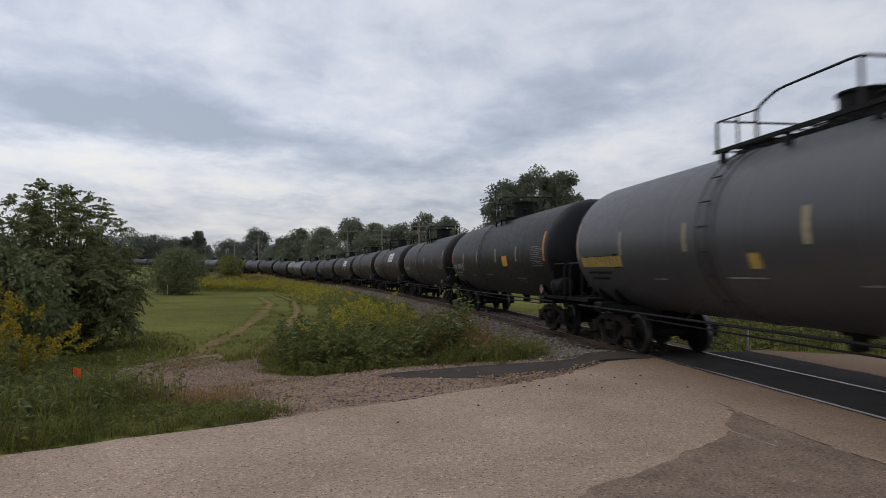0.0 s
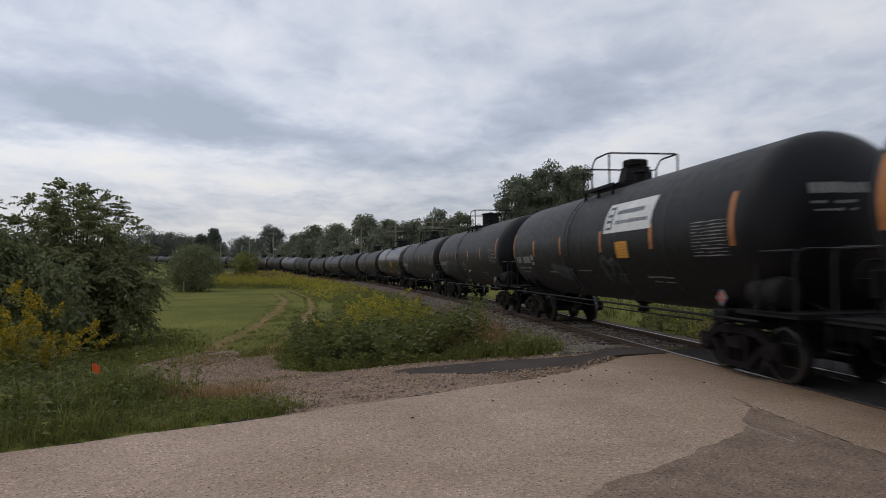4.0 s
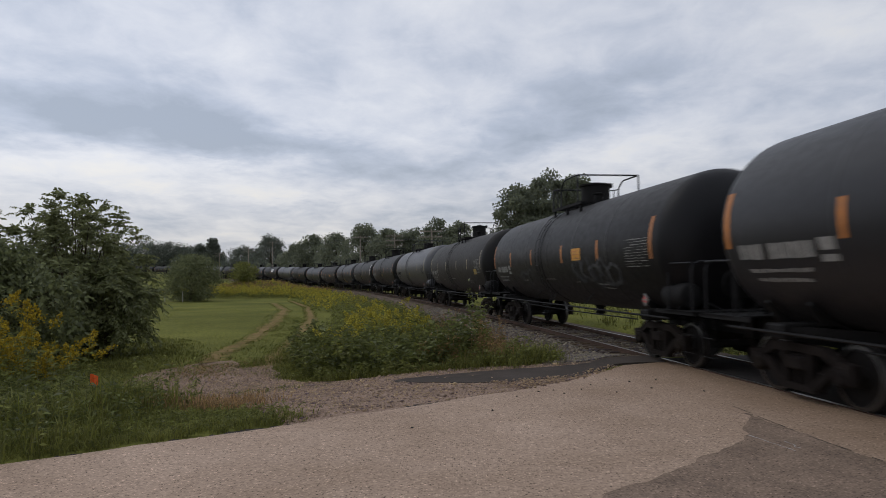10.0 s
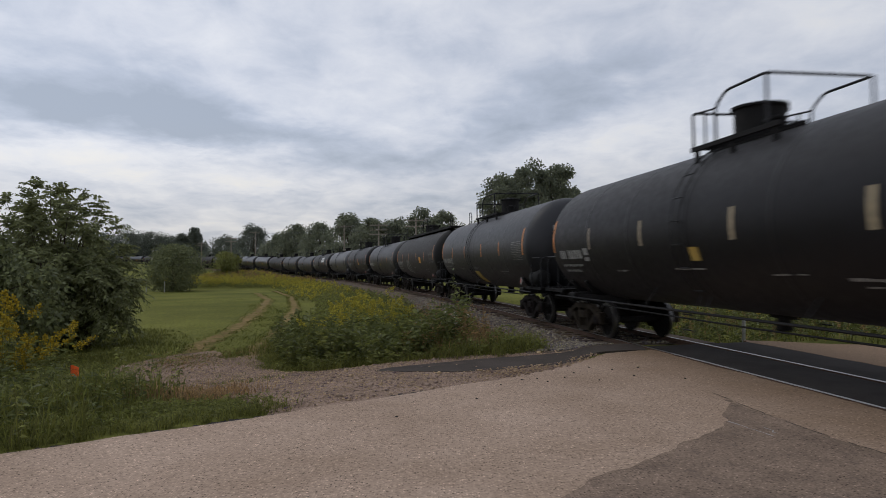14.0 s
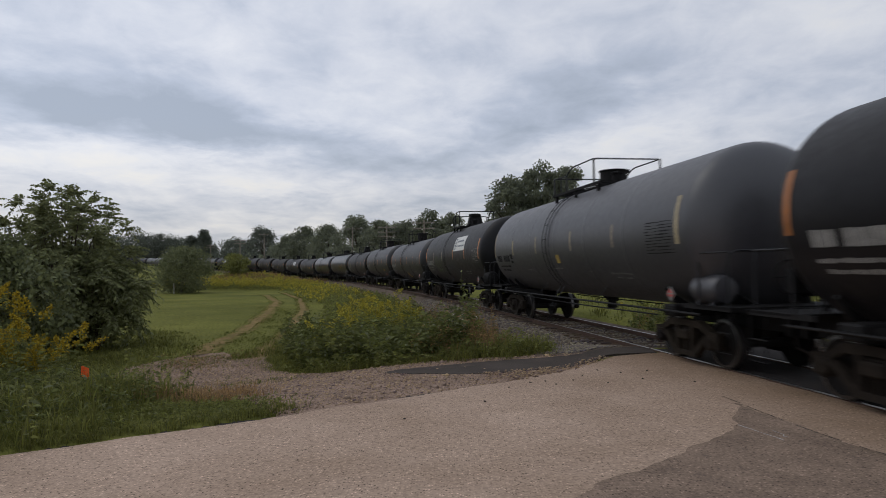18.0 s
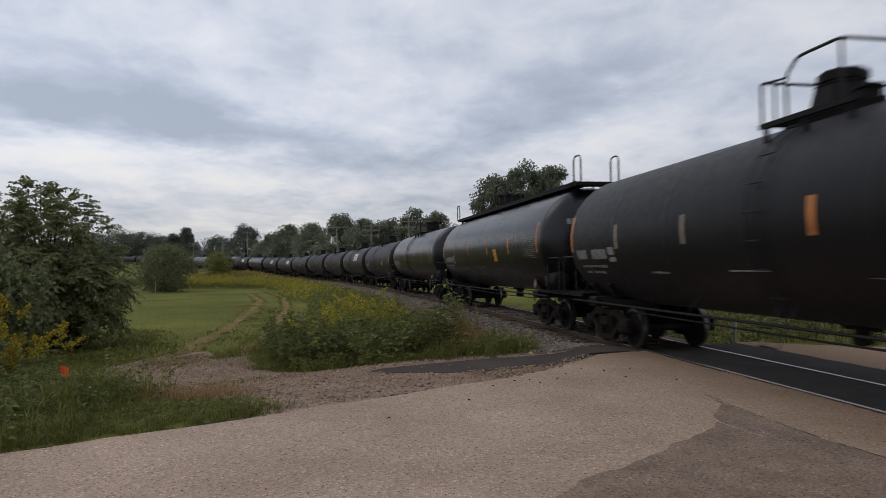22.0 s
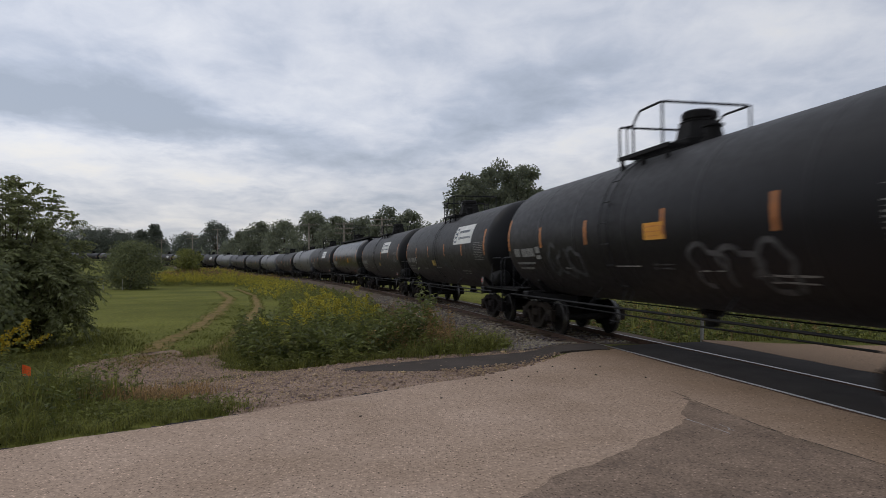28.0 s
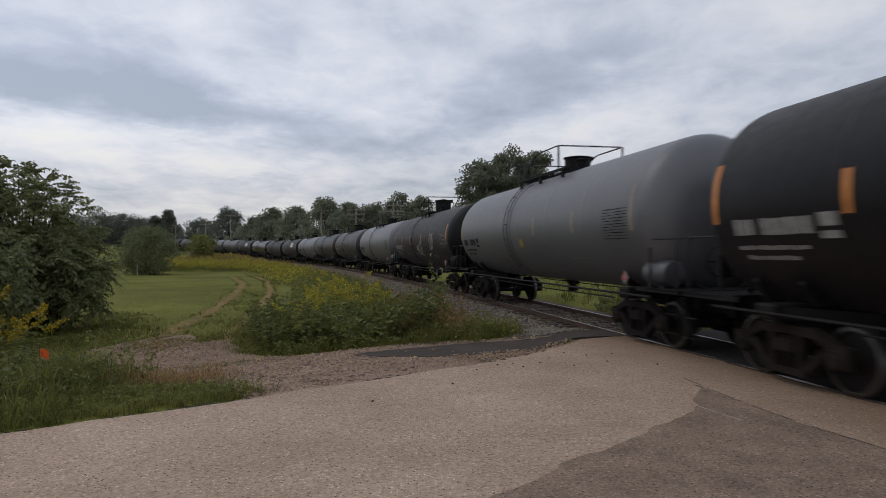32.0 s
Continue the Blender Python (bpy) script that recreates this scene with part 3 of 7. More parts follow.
APRON = [(-1.3, 12.70), (-0.71, 12.17), (0.15, 12.0), (1.23, 12.14), (2.38, 12.65), (3.0, 13.4), (3.4, 13.95), (4.6, 14.1), (4.6, 15.4), (3.5, 14.9), (2.79, 14.3), (1.43, 13.75), (0.18, 13.3), (-0.99, 12.95)]
DRIVE = [(-7.4, 13.9), (-8.7, 16.0), (-9.0, 18.0), (-8.3, 20.0), (-7.3, 20.8), (-6.5, 19.0), (-5.7, 19.4), (-5.0, 17.8), (-4.5, 16.5), (-3.9, 15.5), (-3.2, 14.95), (-2.2, 14.4), (-1.0, 14.2), (0.2, 14.1), (1.4, 14.2), (2.6, 14.9), (3.3, 14.4), (2.9, 13.0), (2.2, 12.0), (1.6, 11.3), (0.9, 10.7), (-0.7, 9.55), (-1.8, 8.75), (-2.3, 8.55), (-2.7, 9.1),
         (-3.1, 9.9), (-4.1, 10.9), (-5.4, 12.0), (-6.5, 12.9)]
SUNK = [(-7.0, 14.1), (-7.5, 15.6), (-7.2, 16.9), (-5.3, 16.6), (-4.0, 14.9), (-3.2, 14.2), (-2.2, 13.7), (1.4, 13.5), (2.2, 13.4), (1.9, 12.3), (0.9, 11.3), (-0.7, 10.2), (-1.9, 9.5), (-2.6, 10.2), (-4.1, 11.5), (-5.4, 12.6)]
RUTS = (([(-7.35, 18.0), (-7.9, 19.8), (-8.55, 22.8), (-9.2, 28.5), (-11.0, 38.2), (-14.2, 52.5), (-20.3, 70.0)], 0.42),
        ([(-5.75, 18.7), (-6.2, 21.5), (-7.15, 28.3), (-9.4, 41.0), (-13.6, 58.0), (-20.0, 76.0)], 0.34))


def off_ruts(p, gap=0.55):
    """Drop most of the places that lie in a wheel rut."""
    d = np.full(len(p), 9.0)
    for pts, w in RUTS:
        for (x0, y0), (x1, y1) in zip(pts, pts[1:]):
            ux, uy = x1 - x0, y1 - y0
            t = np.clip(((p[:, 0] - x0) * ux + (p[:, 1] - y0) * uy) / (ux * ux + uy * uy), 0, 1)
            d = np.minimum(d, np.hypot(p[:, 0] - x0 - t * ux, p[:, 1] - y0 - t * uy) / w)
    return p[(d > 0.75 * gap + 0.5 * RNG.normal(size=len(p))) | (RNG.uniform(size=len(p)) < 0.22)]


def build_ground():
    ground_sheet()
    # pavement on the camera's side, up to the near rail
    back = [on_track(s, 0.80)[:2] for s in np.arange(13.4, -40.1, -2.0)]
    sheet("road", EDGE[:-1] + [(3.55, 13.75)] + back + [(-24.0, -40.0)], M["concrete"], -0.010, flat, 1.2, 0.16, 0.035,
          "tan weathered concrete road with exposed pebbles and cracks", "road", skirt=0.10)
    # the same road beyond the line
    sheet("road_beyond", near_line(-2.0, -36, 15.2)[::-1] + [on_track(-36, -14)[:2]] + [(62.0, -14.0), (62.0, 22.0), (30.0, 14.8), (14.0, 13.3), (10.0, 14.2), (8.9, 14.65), (7.4, 15.55)],
          M["concrete"], -0.012, flat, 2.5, 0.3, 0.05, "tan concrete road running on beyond the railway crossing", "road", skirt=0.10)
    # dark asphalt of the crossing: outside, between and beyond the rails
    for k, (a, b) in enumerate(((0.66, -0.66), (-0.778, -2.0))):
        sheet("crossing_asphalt", near_line(a, -36, 15.2) + near_line(b, -36, 15.2)[::-1], M["asphalt"], -0.016, flat, 0.9, 0.4, 0.008 if k == 0 else 0.012,
              "dark asphalt infill of the level crossing", "asphalt", skirt=0.08)
    sheet("asphalt_apron", APRON, M["apron"], 0.04, None, 0.35, 0.14, 0.05,
          "dark crumbling asphalt apron beside the road", "asphalt", skirt=0.06)
    sheet("gravel_driveway", DRIVE, M["gravel"], 0.03, lambda x, y: np.where(road_out(x, y) < 0.12, np.minimum(ground_z(x, y), -0.055), ground_z(x, y)), 0.35, 0.12, 0.11, "brown dirt driveway strewn with crushed stone", "gravel", skirt=0.05)
    for pts, w, mat_, lift_, what in [(p_, w_ * f_, M[m_], l_, n_) for p_, w_ in RUTS for f_, m_, l_, n_ in ((1.45, "worn", 0.012, "turf worn thin beside the wheel ruts"), (0.66, "dirt", 0.030, "bare tan wheel rut worn through the grass"))]:
        fine = []
        for (x0, y0), (x1, y1) in zip(pts, pts[1:]):
            n = max(1, int(math.hypot(x1 - x0, y1 - y0) / 1.5))
            fine += [(x0 + (x1 - x0) * i / n, y0 + (y1 - y0) * i / n) for i in range(n)]
        L_, R_ = [], []
        for i, (x, y) in enumerate(fine):
            x1, y1 = fine[min(i + 1, len(fine) - 1)]
            x0, y0 = fine[max(i - 1, 0)]
            dl = math.hypot(x1 - x0, y1 - y0) or 1
            nx, ny = (y1 - y0) / dl, -(x1 - x0) / dl
            ww = w * (0.75 + 0.5 * noise.noise(Vector((x * 0.3, y * 0.3, 2))))
            L_.append((x - nx * ww, y - ny * ww))
            R_.append((x + nx * ww, y + ny * ww))
        sheet("wheel_rut", L_ + R_[::-1], mat_, lift_, None, 0.5, 0.14, 0.06, what, "dirt track")
    sheet("ballast_shoulder", [(1.9, 14.15), (2.8, 14.35), (3.5, 14.95), (4.5, 15.35), (4.3, 16.6), (3.3, 17.6), (2.4, 16.6), (2.2, 15.2)], M["ballast"], 0.035, None, 0.3, 0.12, 0.08, "dirty crushed stone between the asphalt and the weeds", "gravel", skirt=0.05)
    dark = [(4.02, 9.0), (4.12, 7.9), (4.22, 7.2), (4.32, 6.73), (4.42, 6.4), (4.9, 4.6), (5.2, 3.0), (-1.4, 3.0), (0.0, 4.5), (0.9, 5.34), (1.54, 5.93), (2.13, 6.42), (2.85, 7.1), (3.5, 7.8)]
    sheet("pavement_patch", dark, M["patch"], -0.006, flat, 0.6, 0.06, 0.05, "darker worn repair in the concrete road", "pavement")
    bm = bmesh.new()
    for i, pts in enumerate((((4.01, 9.44), (4.06, 8.9)), ((4.05, 8.75), (4.13, 7.9)), ((4.15, 7.7), (4.24, 7.17), (4.28, 6.95)), ((4.31, 6.8), (4.42, 6.4), (4.6, 5.7)))):
        ribbon(bm, pts, 0.011, -0.0035, i)
    ribbon(bm, EDGE[1:6], 0.10, -0.022, 8)
    tagged(place("pavement_crack", mesh_of("pavement_crack", bm, M["asphalt"])), "dark ragged cracks in the concrete road", "crack", kind="structure")
    bm = bmesh.new()
    ribbon(bm, ((3.48, 7.78), (3.69, 7.0)), 0.009, -0.003, 5)
    ribbon(bm, ((3.75, 7.48), (3.78, 7.30), (3.74, 7.23), (3.83, 7.15)), 0.007, -0.003, 6)
    tagged(place("survey_mark", mesh_of("survey_mark", bm, M["post"])), "faint white chalk lines on the concrete", "marking", kind="structure")
    # ballast bed, rails and ties
    bm = bmesh.new()
    BED = [(4.4, -0.95), (3.7, -0.78), (2.9, -0.50), (1.85, -0.16), (0.9, -0.13), (-0.9, -0.13), (-1.85, -0.16), (-2.9, -0.5), (-4.2, -0.9)]
    strip_along(bm, 15.0, 395.0, BED)
    strip_along(bm, 395.0, 1095.0, BED, 10.0)
    strip_along(bm, -716, -36, BED, 10.0)
    for f in bm.faces:
        f.normal_update()
        if f.normal.z < 0:
            f.normal_flip()
    tagged(place("ballast_bed", mesh_of("ballast_bed", bm, M["ballast"])), "grey-brown crushed stone ballast under the track", "ballast", kind="structure")
    track = tagged(new("railway_track"), "single curving railway track with polished rail heads", "railway track", kind="structure")
    for side in (0.738, -0.738):
        bm = bmesh.new()
        prof = [(0.0365, 0.0), (0.0365, -0.038), (0.010, -0.05), (0.010, -0.14), (0.07, -0.165), (-0.07, -0.165), (-0.010, -0.14), (-0.010, -0.05), (-0.0365, -0.038), (-0.0365, 0.0)]
        for a, c, st in ((-716, -40, 26.0), (-40, 400, 2.0), (400, 1100, 20.0)):
            strip_along(bm, a, c, [(side + o, z) for o, z in prof], st)
        rail = part("rail", bm, M["rail"], track)
        bm = bmesh.new()
        for a, c, st in ((-716, -40, 26.0), (-40, 400, 2.0), (400, 1100, 20.0)):
            strip_along(bm, a, c, [(side + 0.0345, 0.002), (side - 0.0345, 0.002)], st)
        for f in bm.faces:
            f.normal_update()
            if f.normal.z < 0:
                f.normal_flip()
        part("rail_head", bm, M["rail_top"], rail, "polished running surface")
    bm = bmesh.new()
    box(bm, -1.3, 1.3, -0.115, 0.115, -0.18, 0.0, 0.012)
    tie = mesh_of("tie", bm, M["tie"])
    for i in range(120):
        s = 15.7 + 0.53 * i
        x, y, a = on_track(s)
        place("tie", tie, track, pose(x, y, -0.105 + 0.012 * random.uniform(-1, 1), 0, 0, math.degrees(a) + random.uniform(-1.2, 1.2)))


# ---- foliage in arrays ----
RNG = np.random.default_rng(11)


def unit(n):
    v = RNG.normal(size=(n, 3))
    return v / np.linalg.norm(v, axis=1, keepdims=True)


def leaf_quads(at, size, ratio=0.55, way=None, droop=0.0):
    """Pointed leaves (diamonds, 4 corners) at the places; way: directions along the leaf."""
    n = len(at)
    d = unit(n) if way is None else way / np.linalg.norm(way, axis=1, keepdims=True)
    s = np.cross(d, unit(n))
    s /= np.linalg.norm(s, axis=1, keepdims=True) + 1e-9
    L_ = (size * RNG.uniform(0.6, 1.3, n))[:, None]
    tip = at + d * L_
    tip[:, 2] -= droop * L_[:, 0]
    mid = at + d * L_ * 0.45
    v = np.stack([at, mid + s * L_ * ratio * 0.5, tip, mid - s * L_ * ratio * 0.5], 1).reshape(-1, 3)
    return v


def leaf_mesh(name, verts, mat):
    return np_mesh(name, verts, np.arange(len(verts)).reshape(-1, 4), mat)


def blades(at, height, width, lean=0.35):
    """Arching grass blades of two segments, drawn together into tufts."""
    n = len(at)
    pull = at[RNG.integers(0, n, max(1, n // 14))]
    near = pull[RNG.integers(0, len(pull), n // 2)]
    at = at.copy()
    if height > 0.06:
        at[: n // 2] = near + RNG.normal(0, 1, near.shape) * np.array([height * 0.22, height * 0.22, 0.0])
    a = RNG.uniform(0, 2 * np.pi, n)
    h = height * RNG.uniform(0.35, 1.35, n) * (0.75 + 0.35 * np.sin(at[:, 0] * 1.7 + 2 * np.sin(at[:, 1] * 1.1)))
    out = np.stack([np.cos(a), np.sin(a), np.zeros(n)], 1)
    side = np.stack([-np.sin(a), np.cos(a), np.zeros(n)], 1) * width
    far = (h * lean * RNG.uniform(0.2, 1.9, n))[:, None]
    up = np.array([0, 0, 1.0])
    mid = at + out * far * 0.35 + up * (h * 0.68)[:, None]
    top = at + out * far + up * (h * RNG.uniform(0.75, 1.0, n))[:, None]
    return np.stack([at - side * 0.6, at + side * 0.6, mid + side, mid - side, mid - side, mid + side, top + side * 0.12, top - side * 0.12], 1).reshape(-1, 3)


def inside(points, x, y):
    c = np.zeros(x.shape, bool)
    for (x0, y0), (x1, y1) in zip(points, points[1:] + points[:1]):
        hit = ((y0 > y) != (y1 > y)) & (x < (x1 - x0) * (y - y0) / ((y1 - y0) or 1e-9) + x0)
        c ^= hit
    return c


def scatter(points, n, soft=0.0):
    """n random places on the land inside an outline, which soft metres blur."""
    xs, ys = zip(*points)
    got = np.zeros((0, 2))
    while len(got) < n:
        p = np.stack([RNG.uniform(min(xs), max(xs), n * 2), RNG.uniform(min(ys), max(ys), n * 2)], 1)
        got = np.concatenate([got, p[inside(points, p[:, 0], p[:, 1])]])
    got = got[:n]
    if soft:
        got = got + RNG.normal(0, soft, got.shape)
        got = got[(road_out(got[:, 0], got[:, 1]) > 0.05) & (track_side(got[:, 0], got[:, 1])[0] > 2.4)]
    return np.column_stack([got, ground_z(got[:, 0], got[:, 1])])


def stems(base, height, lean=0.18, r=0.006, mat=None):
    """Upright stalks as slim three-sided sticks; returns vertices, quads and tops."""
    n = len(base)
    top = base + np.column_stack([RNG.normal(0, lean, n) * height, RNG.normal(0, lean, n) * height, height])
    vs = []
    for k in range(3):
        o = np.array([math.cos(k * 2.1), math.sin(k * 2.1), 0]) * r
        vs += [base + o, top + o * 0.5]
    v = np.stack(vs, 1).reshape(-1, 3)
    b = np.arange(n)[:, None] * 6
    f = np.concatenate([b + np.array([[0, 2, 3, 1]]), b + np.array([[2, 4, 5, 3]]), b + np.array([[4, 0, 1, 5]])])
    return v, f, top


def weed_patch(name, base, height, leaf=0.11, per=24, mat="weed", label="", bloom=None, bloom_share=0.6, per_bloom=26, bloom_size=0.05, plume=0.16, lean=0.12, drift_over=-0.1):
    """Leafy stalks, some of them with plumes of bloom on top."""
    lump = 0.92 + 0.27 * np.sin(2.1 * base[:, 0] + 1.7 * np.sin(1.3 * base[:, 1])) + 0.14 * np.sin(3.3 * base[:, 1] + base[:, 0])
    h = height * RNG.uniform(0.65, 1.2, len(base)) * lump
    v, f, top = stems(base, h, lean)
    me = np_mesh(name + "_stalks", v, f, M[mat])
    tagged(place(name + "_stalks", me), "slender green weed stalks", "weeds", kind="stuff")
    t = RNG.uniform(0.12, 1.0, (len(base), per, 1)) ** 0.8
    at = base[:, None] * (1 - t) + top[:, None] * t
    at = at.reshape(-1, 3)
    way = unit(len(at))
    way[:, 2] = way[:, 2] * 0.35 + 0.25
    lv = leaf_quads(at, leaf, 0.34, way, 0.25)
    tagged(place(name + "_leaves", leaf_mesh(name + "_leaves", lv, M[mat])), label, "weeds", kind="stuff")
    if bloom:
        drift = np.sin(top[:, 0] * 1.25 + 1.3 * np.sin(top[:, 1] * 0.55)) + 0.8 * np.sin(top[:, 1] * 0.85 + 1.1)
        pick = top[(RNG.uniform(size=len(top)) < bloom_share) & ((drift > drift_over) if bloom.startswith("gold") else True)]
        k = RNG.uniform(0, 1, (len(pick), per_bloom, 1))
        bend = RNG.normal(0, plume * 0.9, (len(pick), 1, 3)) * np.array([1, 1, 0.15])
        spread = RNG.normal(0, 1, (len(pick), per_bloom, 3)) * np.array([plume * 0.45, plume * 0.45, plume * 0.22]) * (1.15 - k)
        at = pick[:, None] + bend * k + spread + np.array([0, 0, 1.0]) * (k * plume * 1.5 - plume * 0.5)
        bv = leaf_quads(at.reshape(-1, 3), bloom_size, 0.8)
        tagged(place(name + "_blooms", leaf_mesh(name + "_blooms", bv, M[bloom])), "yellow goldenrod plumes" if bloom.startswith("gold") else "small pale flower heads", "wildflowers", kind="stuff")


def tree(name, x, y, height, width, trunk_h, seed, mat="leaf_tree", leaf=0.34, clumps=46, per=170, label="", category="tree", base=0.25, top_heavy=0.55, clump_r=0.17, z=None, conifer=False, shoots=0, rag=0.0):
    """A trunk with limbs, and a crown of leaf clumps with gaps between them."""
    rnd = random.Random(seed)
    root = tagged(new(name), label, category)
    z0 = float(ground_z(np.array([x]), np.array([y]))[0]) if z is None else z
    root.matrix_basis = pose(x, y, z0 - 0.08, 0, 0, rnd.uniform(0, 360))
    bm = bmesh.new()
    r0 = 0.022 * height + 0.02
    lean = Vector((rnd.uniform(-0.04, 0.04), rnd.uniform(-0.04, 0.04), 0)) * height
    spine = [lean * (t * t) + Vector((0, 0, height * 0.9 * t)) for t in (0, 0.1, 0.25, 0.45, 0.7, 1.0)]
    tube(bm, spine, [r0 * 1.35, r0, r0 * 0.85, r0 * 0.6, r0 * 0.35, r0 * 0.08], 8)
    cs = []
    for i in range(clumps):
        u = (i + 0.5) / clumps
        hz = base + (1 - base) * (u ** 0.9)
        if conifer:
            rr = (1 - hz) ** 0.8 * 1.05 + 0.05
        else:
            q = (hz - base) / (1 - base)
            rr = math.sin(math.pi * min(1, q * (0.5 / top_heavy) if q < top_heavy else 0.5 + 0.5 * (q - top_heavy) / (1 - top_heavy)) * 0.93 + 0.12) ** 0.7
        ang = i * 2.39996 + rnd.uniform(-0.6, 0.6)
        rad = width / 2 * rr * rnd.uniform(0.45, 1.0 + rag)
        c = Vector((math.cos(ang) * rad, math.sin(ang) * rad, height * min(0.985, hz * (1 - rag * rnd.uniform(0, 0.5)) + rnd.uniform(-0.04, 0.04)))) + lean * hz * hz
        cs.append((c, rr))
        if i % 2 == 0:
            st = lean * 0.2 + Vector((0, 0, max(trunk_h, c.z * 0.62)))
            st = lean * (st.z / height) ** 2 + Vector((0, 0, st.z))
            md = st.lerp(c, 0.55) + Vector((0, 0, 0.03 * height))
            tube(bm, [st, md, c], [r0 * 0.33, r0 * 0.2, r0 * 0.05], 5)
    part("trunk", bm, M["bark"], root, "", True)
    C = np.array([c[:] for c, _ in cs])
    sc = np.array([0.6 + 0.5 * q for _, q in cs])
    cid = np.repeat(np.arange(len(C)), per)
    g = unit(len(cid)) * (RNG.uniform(0, 1, len(cid)) ** 0.45)[:, None]
    R_ = (clump_r * width * RNG.uniform(0.6, 1.25, len(C)) * sc)[cid]
    at = C[cid] + g * R_[:, None] * np.array([1.15, 1.15, 0.8])
    way = g + unit(len(cid)) * 0.8
    way[:, 2] -= 0.25
    lv = leaf_quads(at, leaf, 0.62, way, 0.15)
    if shoots:
        # long feathered shoots that stand out of the crown
        mid_ = np.array([0, 0, height * 0.5])
        src = C[np.argsort(-(C[:, 2] + 0.6 * np.hypot(C[:, 0], C[:, 1])))][: max(4, int(len(C) * 0.7))]
        st = src[RNG.integers(0, len(src), shoots)] + RNG.normal(0, 0.12, (shoots, 3))
        dirs = (st - mid_) / (np.linalg.norm(st - mid_, axis=1, keepdims=True) + 1e-6)
        dirs = dirs + RNG.normal(0, 0.35, (shoots, 3)) + np.array([0, 0, 0.35])
        dirs /= np.linalg.norm(dirs, axis=1, keepdims=True)
        ln = width * RNG.uniform(0.10, 0.27, shoots)
        m_ = 11
        u = np.linspace(0.15, 1.0, m_)[None, :, None]
        line = st[:, None] + dirs[:, None] * ln[:, None, None] * u - np.array([0, 0, 1.0]) * 0.28 * ln[:, None, None] * u ** 2
        sd = np.cross(dirs, np.array([0, 0, 1.0]))
        sd /= np.linalg.norm(sd, axis=1, keepdims=True) + 1e-6
        extra = []
        for sg in (-1, 1):
            wy = sd[:, None] * sg + dirs[:, None] * 0.45 - np.array([0, 0, 0.35]) + RNG.normal(0, 0.12, (shoots, m_, 3))
            extra.append(leaf_quads(line.reshape(-1, 3), leaf * 0.95, 0.42, wy.reshape(-1, 3), 0.2))
        q0, q1 = line[:, 0], line[:, -1]
        wd_ = np.array([0, 0, 0.009])
        extra.append(np.stack([st - wd_, line[:, m_ // 2] - wd_, q1, line[:, m_ // 2] + wd_], 1).reshape(-1, 3))
        lv = np.concatenate([lv] + extra)
    place("crown", leaf_mesh("crown", lv, M[mat]), root)
    return root


# ---- tank cars ----
AX, RAD, CYL, HEAD = 2.555, 1.575, 7.00, 0.75     # tank axis height, radius, half cylinder, depth of the heads
CAR_LEN, SPEED, GAP0 = 16.71, 19.02, 17.50      # coupling to coupling, metres a second, the first coupling's s at the start
BOGIE_X, AXLE_X, WHEEL_R = 6.10, 0.89, 0.457
KX = 0.955            # the drawings below are for a car of 17.94 m; this one is shorter
TURN = Matrix.Rotation(math.pi, 4, "Z")


def on_shell(x, z, lift):
    h = max(-0.985, min(0.985, (z - AX) / RAD))
    y = math.sqrt(1 - h * h)
    return (x, (RAD + lift) * y, AX + (RAD + lift) * h)


def shell_rects(rects, mat, name, lift=0.007):
    """Flat markings laid on the tank's side: (x0, x1, z0, z1) each."""
    bm = bmesh.new()
    for x0, x1, z0, z1 in rects:
        n = max(1, int((z1 - z0) / 0.16))
        rows = [[bm.verts.new(on_shell(x, z0 + (z1 - z0) * i / n, lift)) for x in (x0, x1)] for i in range(n + 1)]
        for a, b in zip(rows, rows[1:]):
            bm.faces.new((a[1], a[0], b[0], b[1]))
    return mesh_of(name, bm, mat)


def head_rects(rects, mat, name, lift=0.008):
    """Markings on the leading head of the tank: (y0, y1, z0, z1) each."""
    bm = bmesh.new()
    for y0, y1, z0, z1 in rects:
        ny = max(1, int((y1 - y0) / 0.15))
        rows = []
        for z in (z0, z1):
            row = []
            for i in range(ny + 1):
                y = y0 + (y1 - y0) * i / ny
                q = max(0.0, 1 - (y * y + (z - AX) ** 2) / RAD ** 2)
                row.append(bm.verts.new((-CYL - HEAD * math.sqrt(q) - lift, y, z)))
            rows.append(row)
        for i in range(ny):
            bm.faces.new((rows[0][i], rows[0][i + 1], rows[1][i + 1], rows[1][i]))
    return mesh_of(name, bm, mat)


def lettering(x0, x1, z0, z1, n, seed, gap=0.22):
    """Bars where characters stand in a row."""
    rnd = random.Random(seed)
    w = (x1 - x0) / n
    return [(x0 + i * w, x0 + (i + 1 - gap) * w, z0 + rnd.uniform(0, 0.015), z1 - rnd.uniform(0, 0.015)) for i in range(n) if rnd.random() > 0.08]


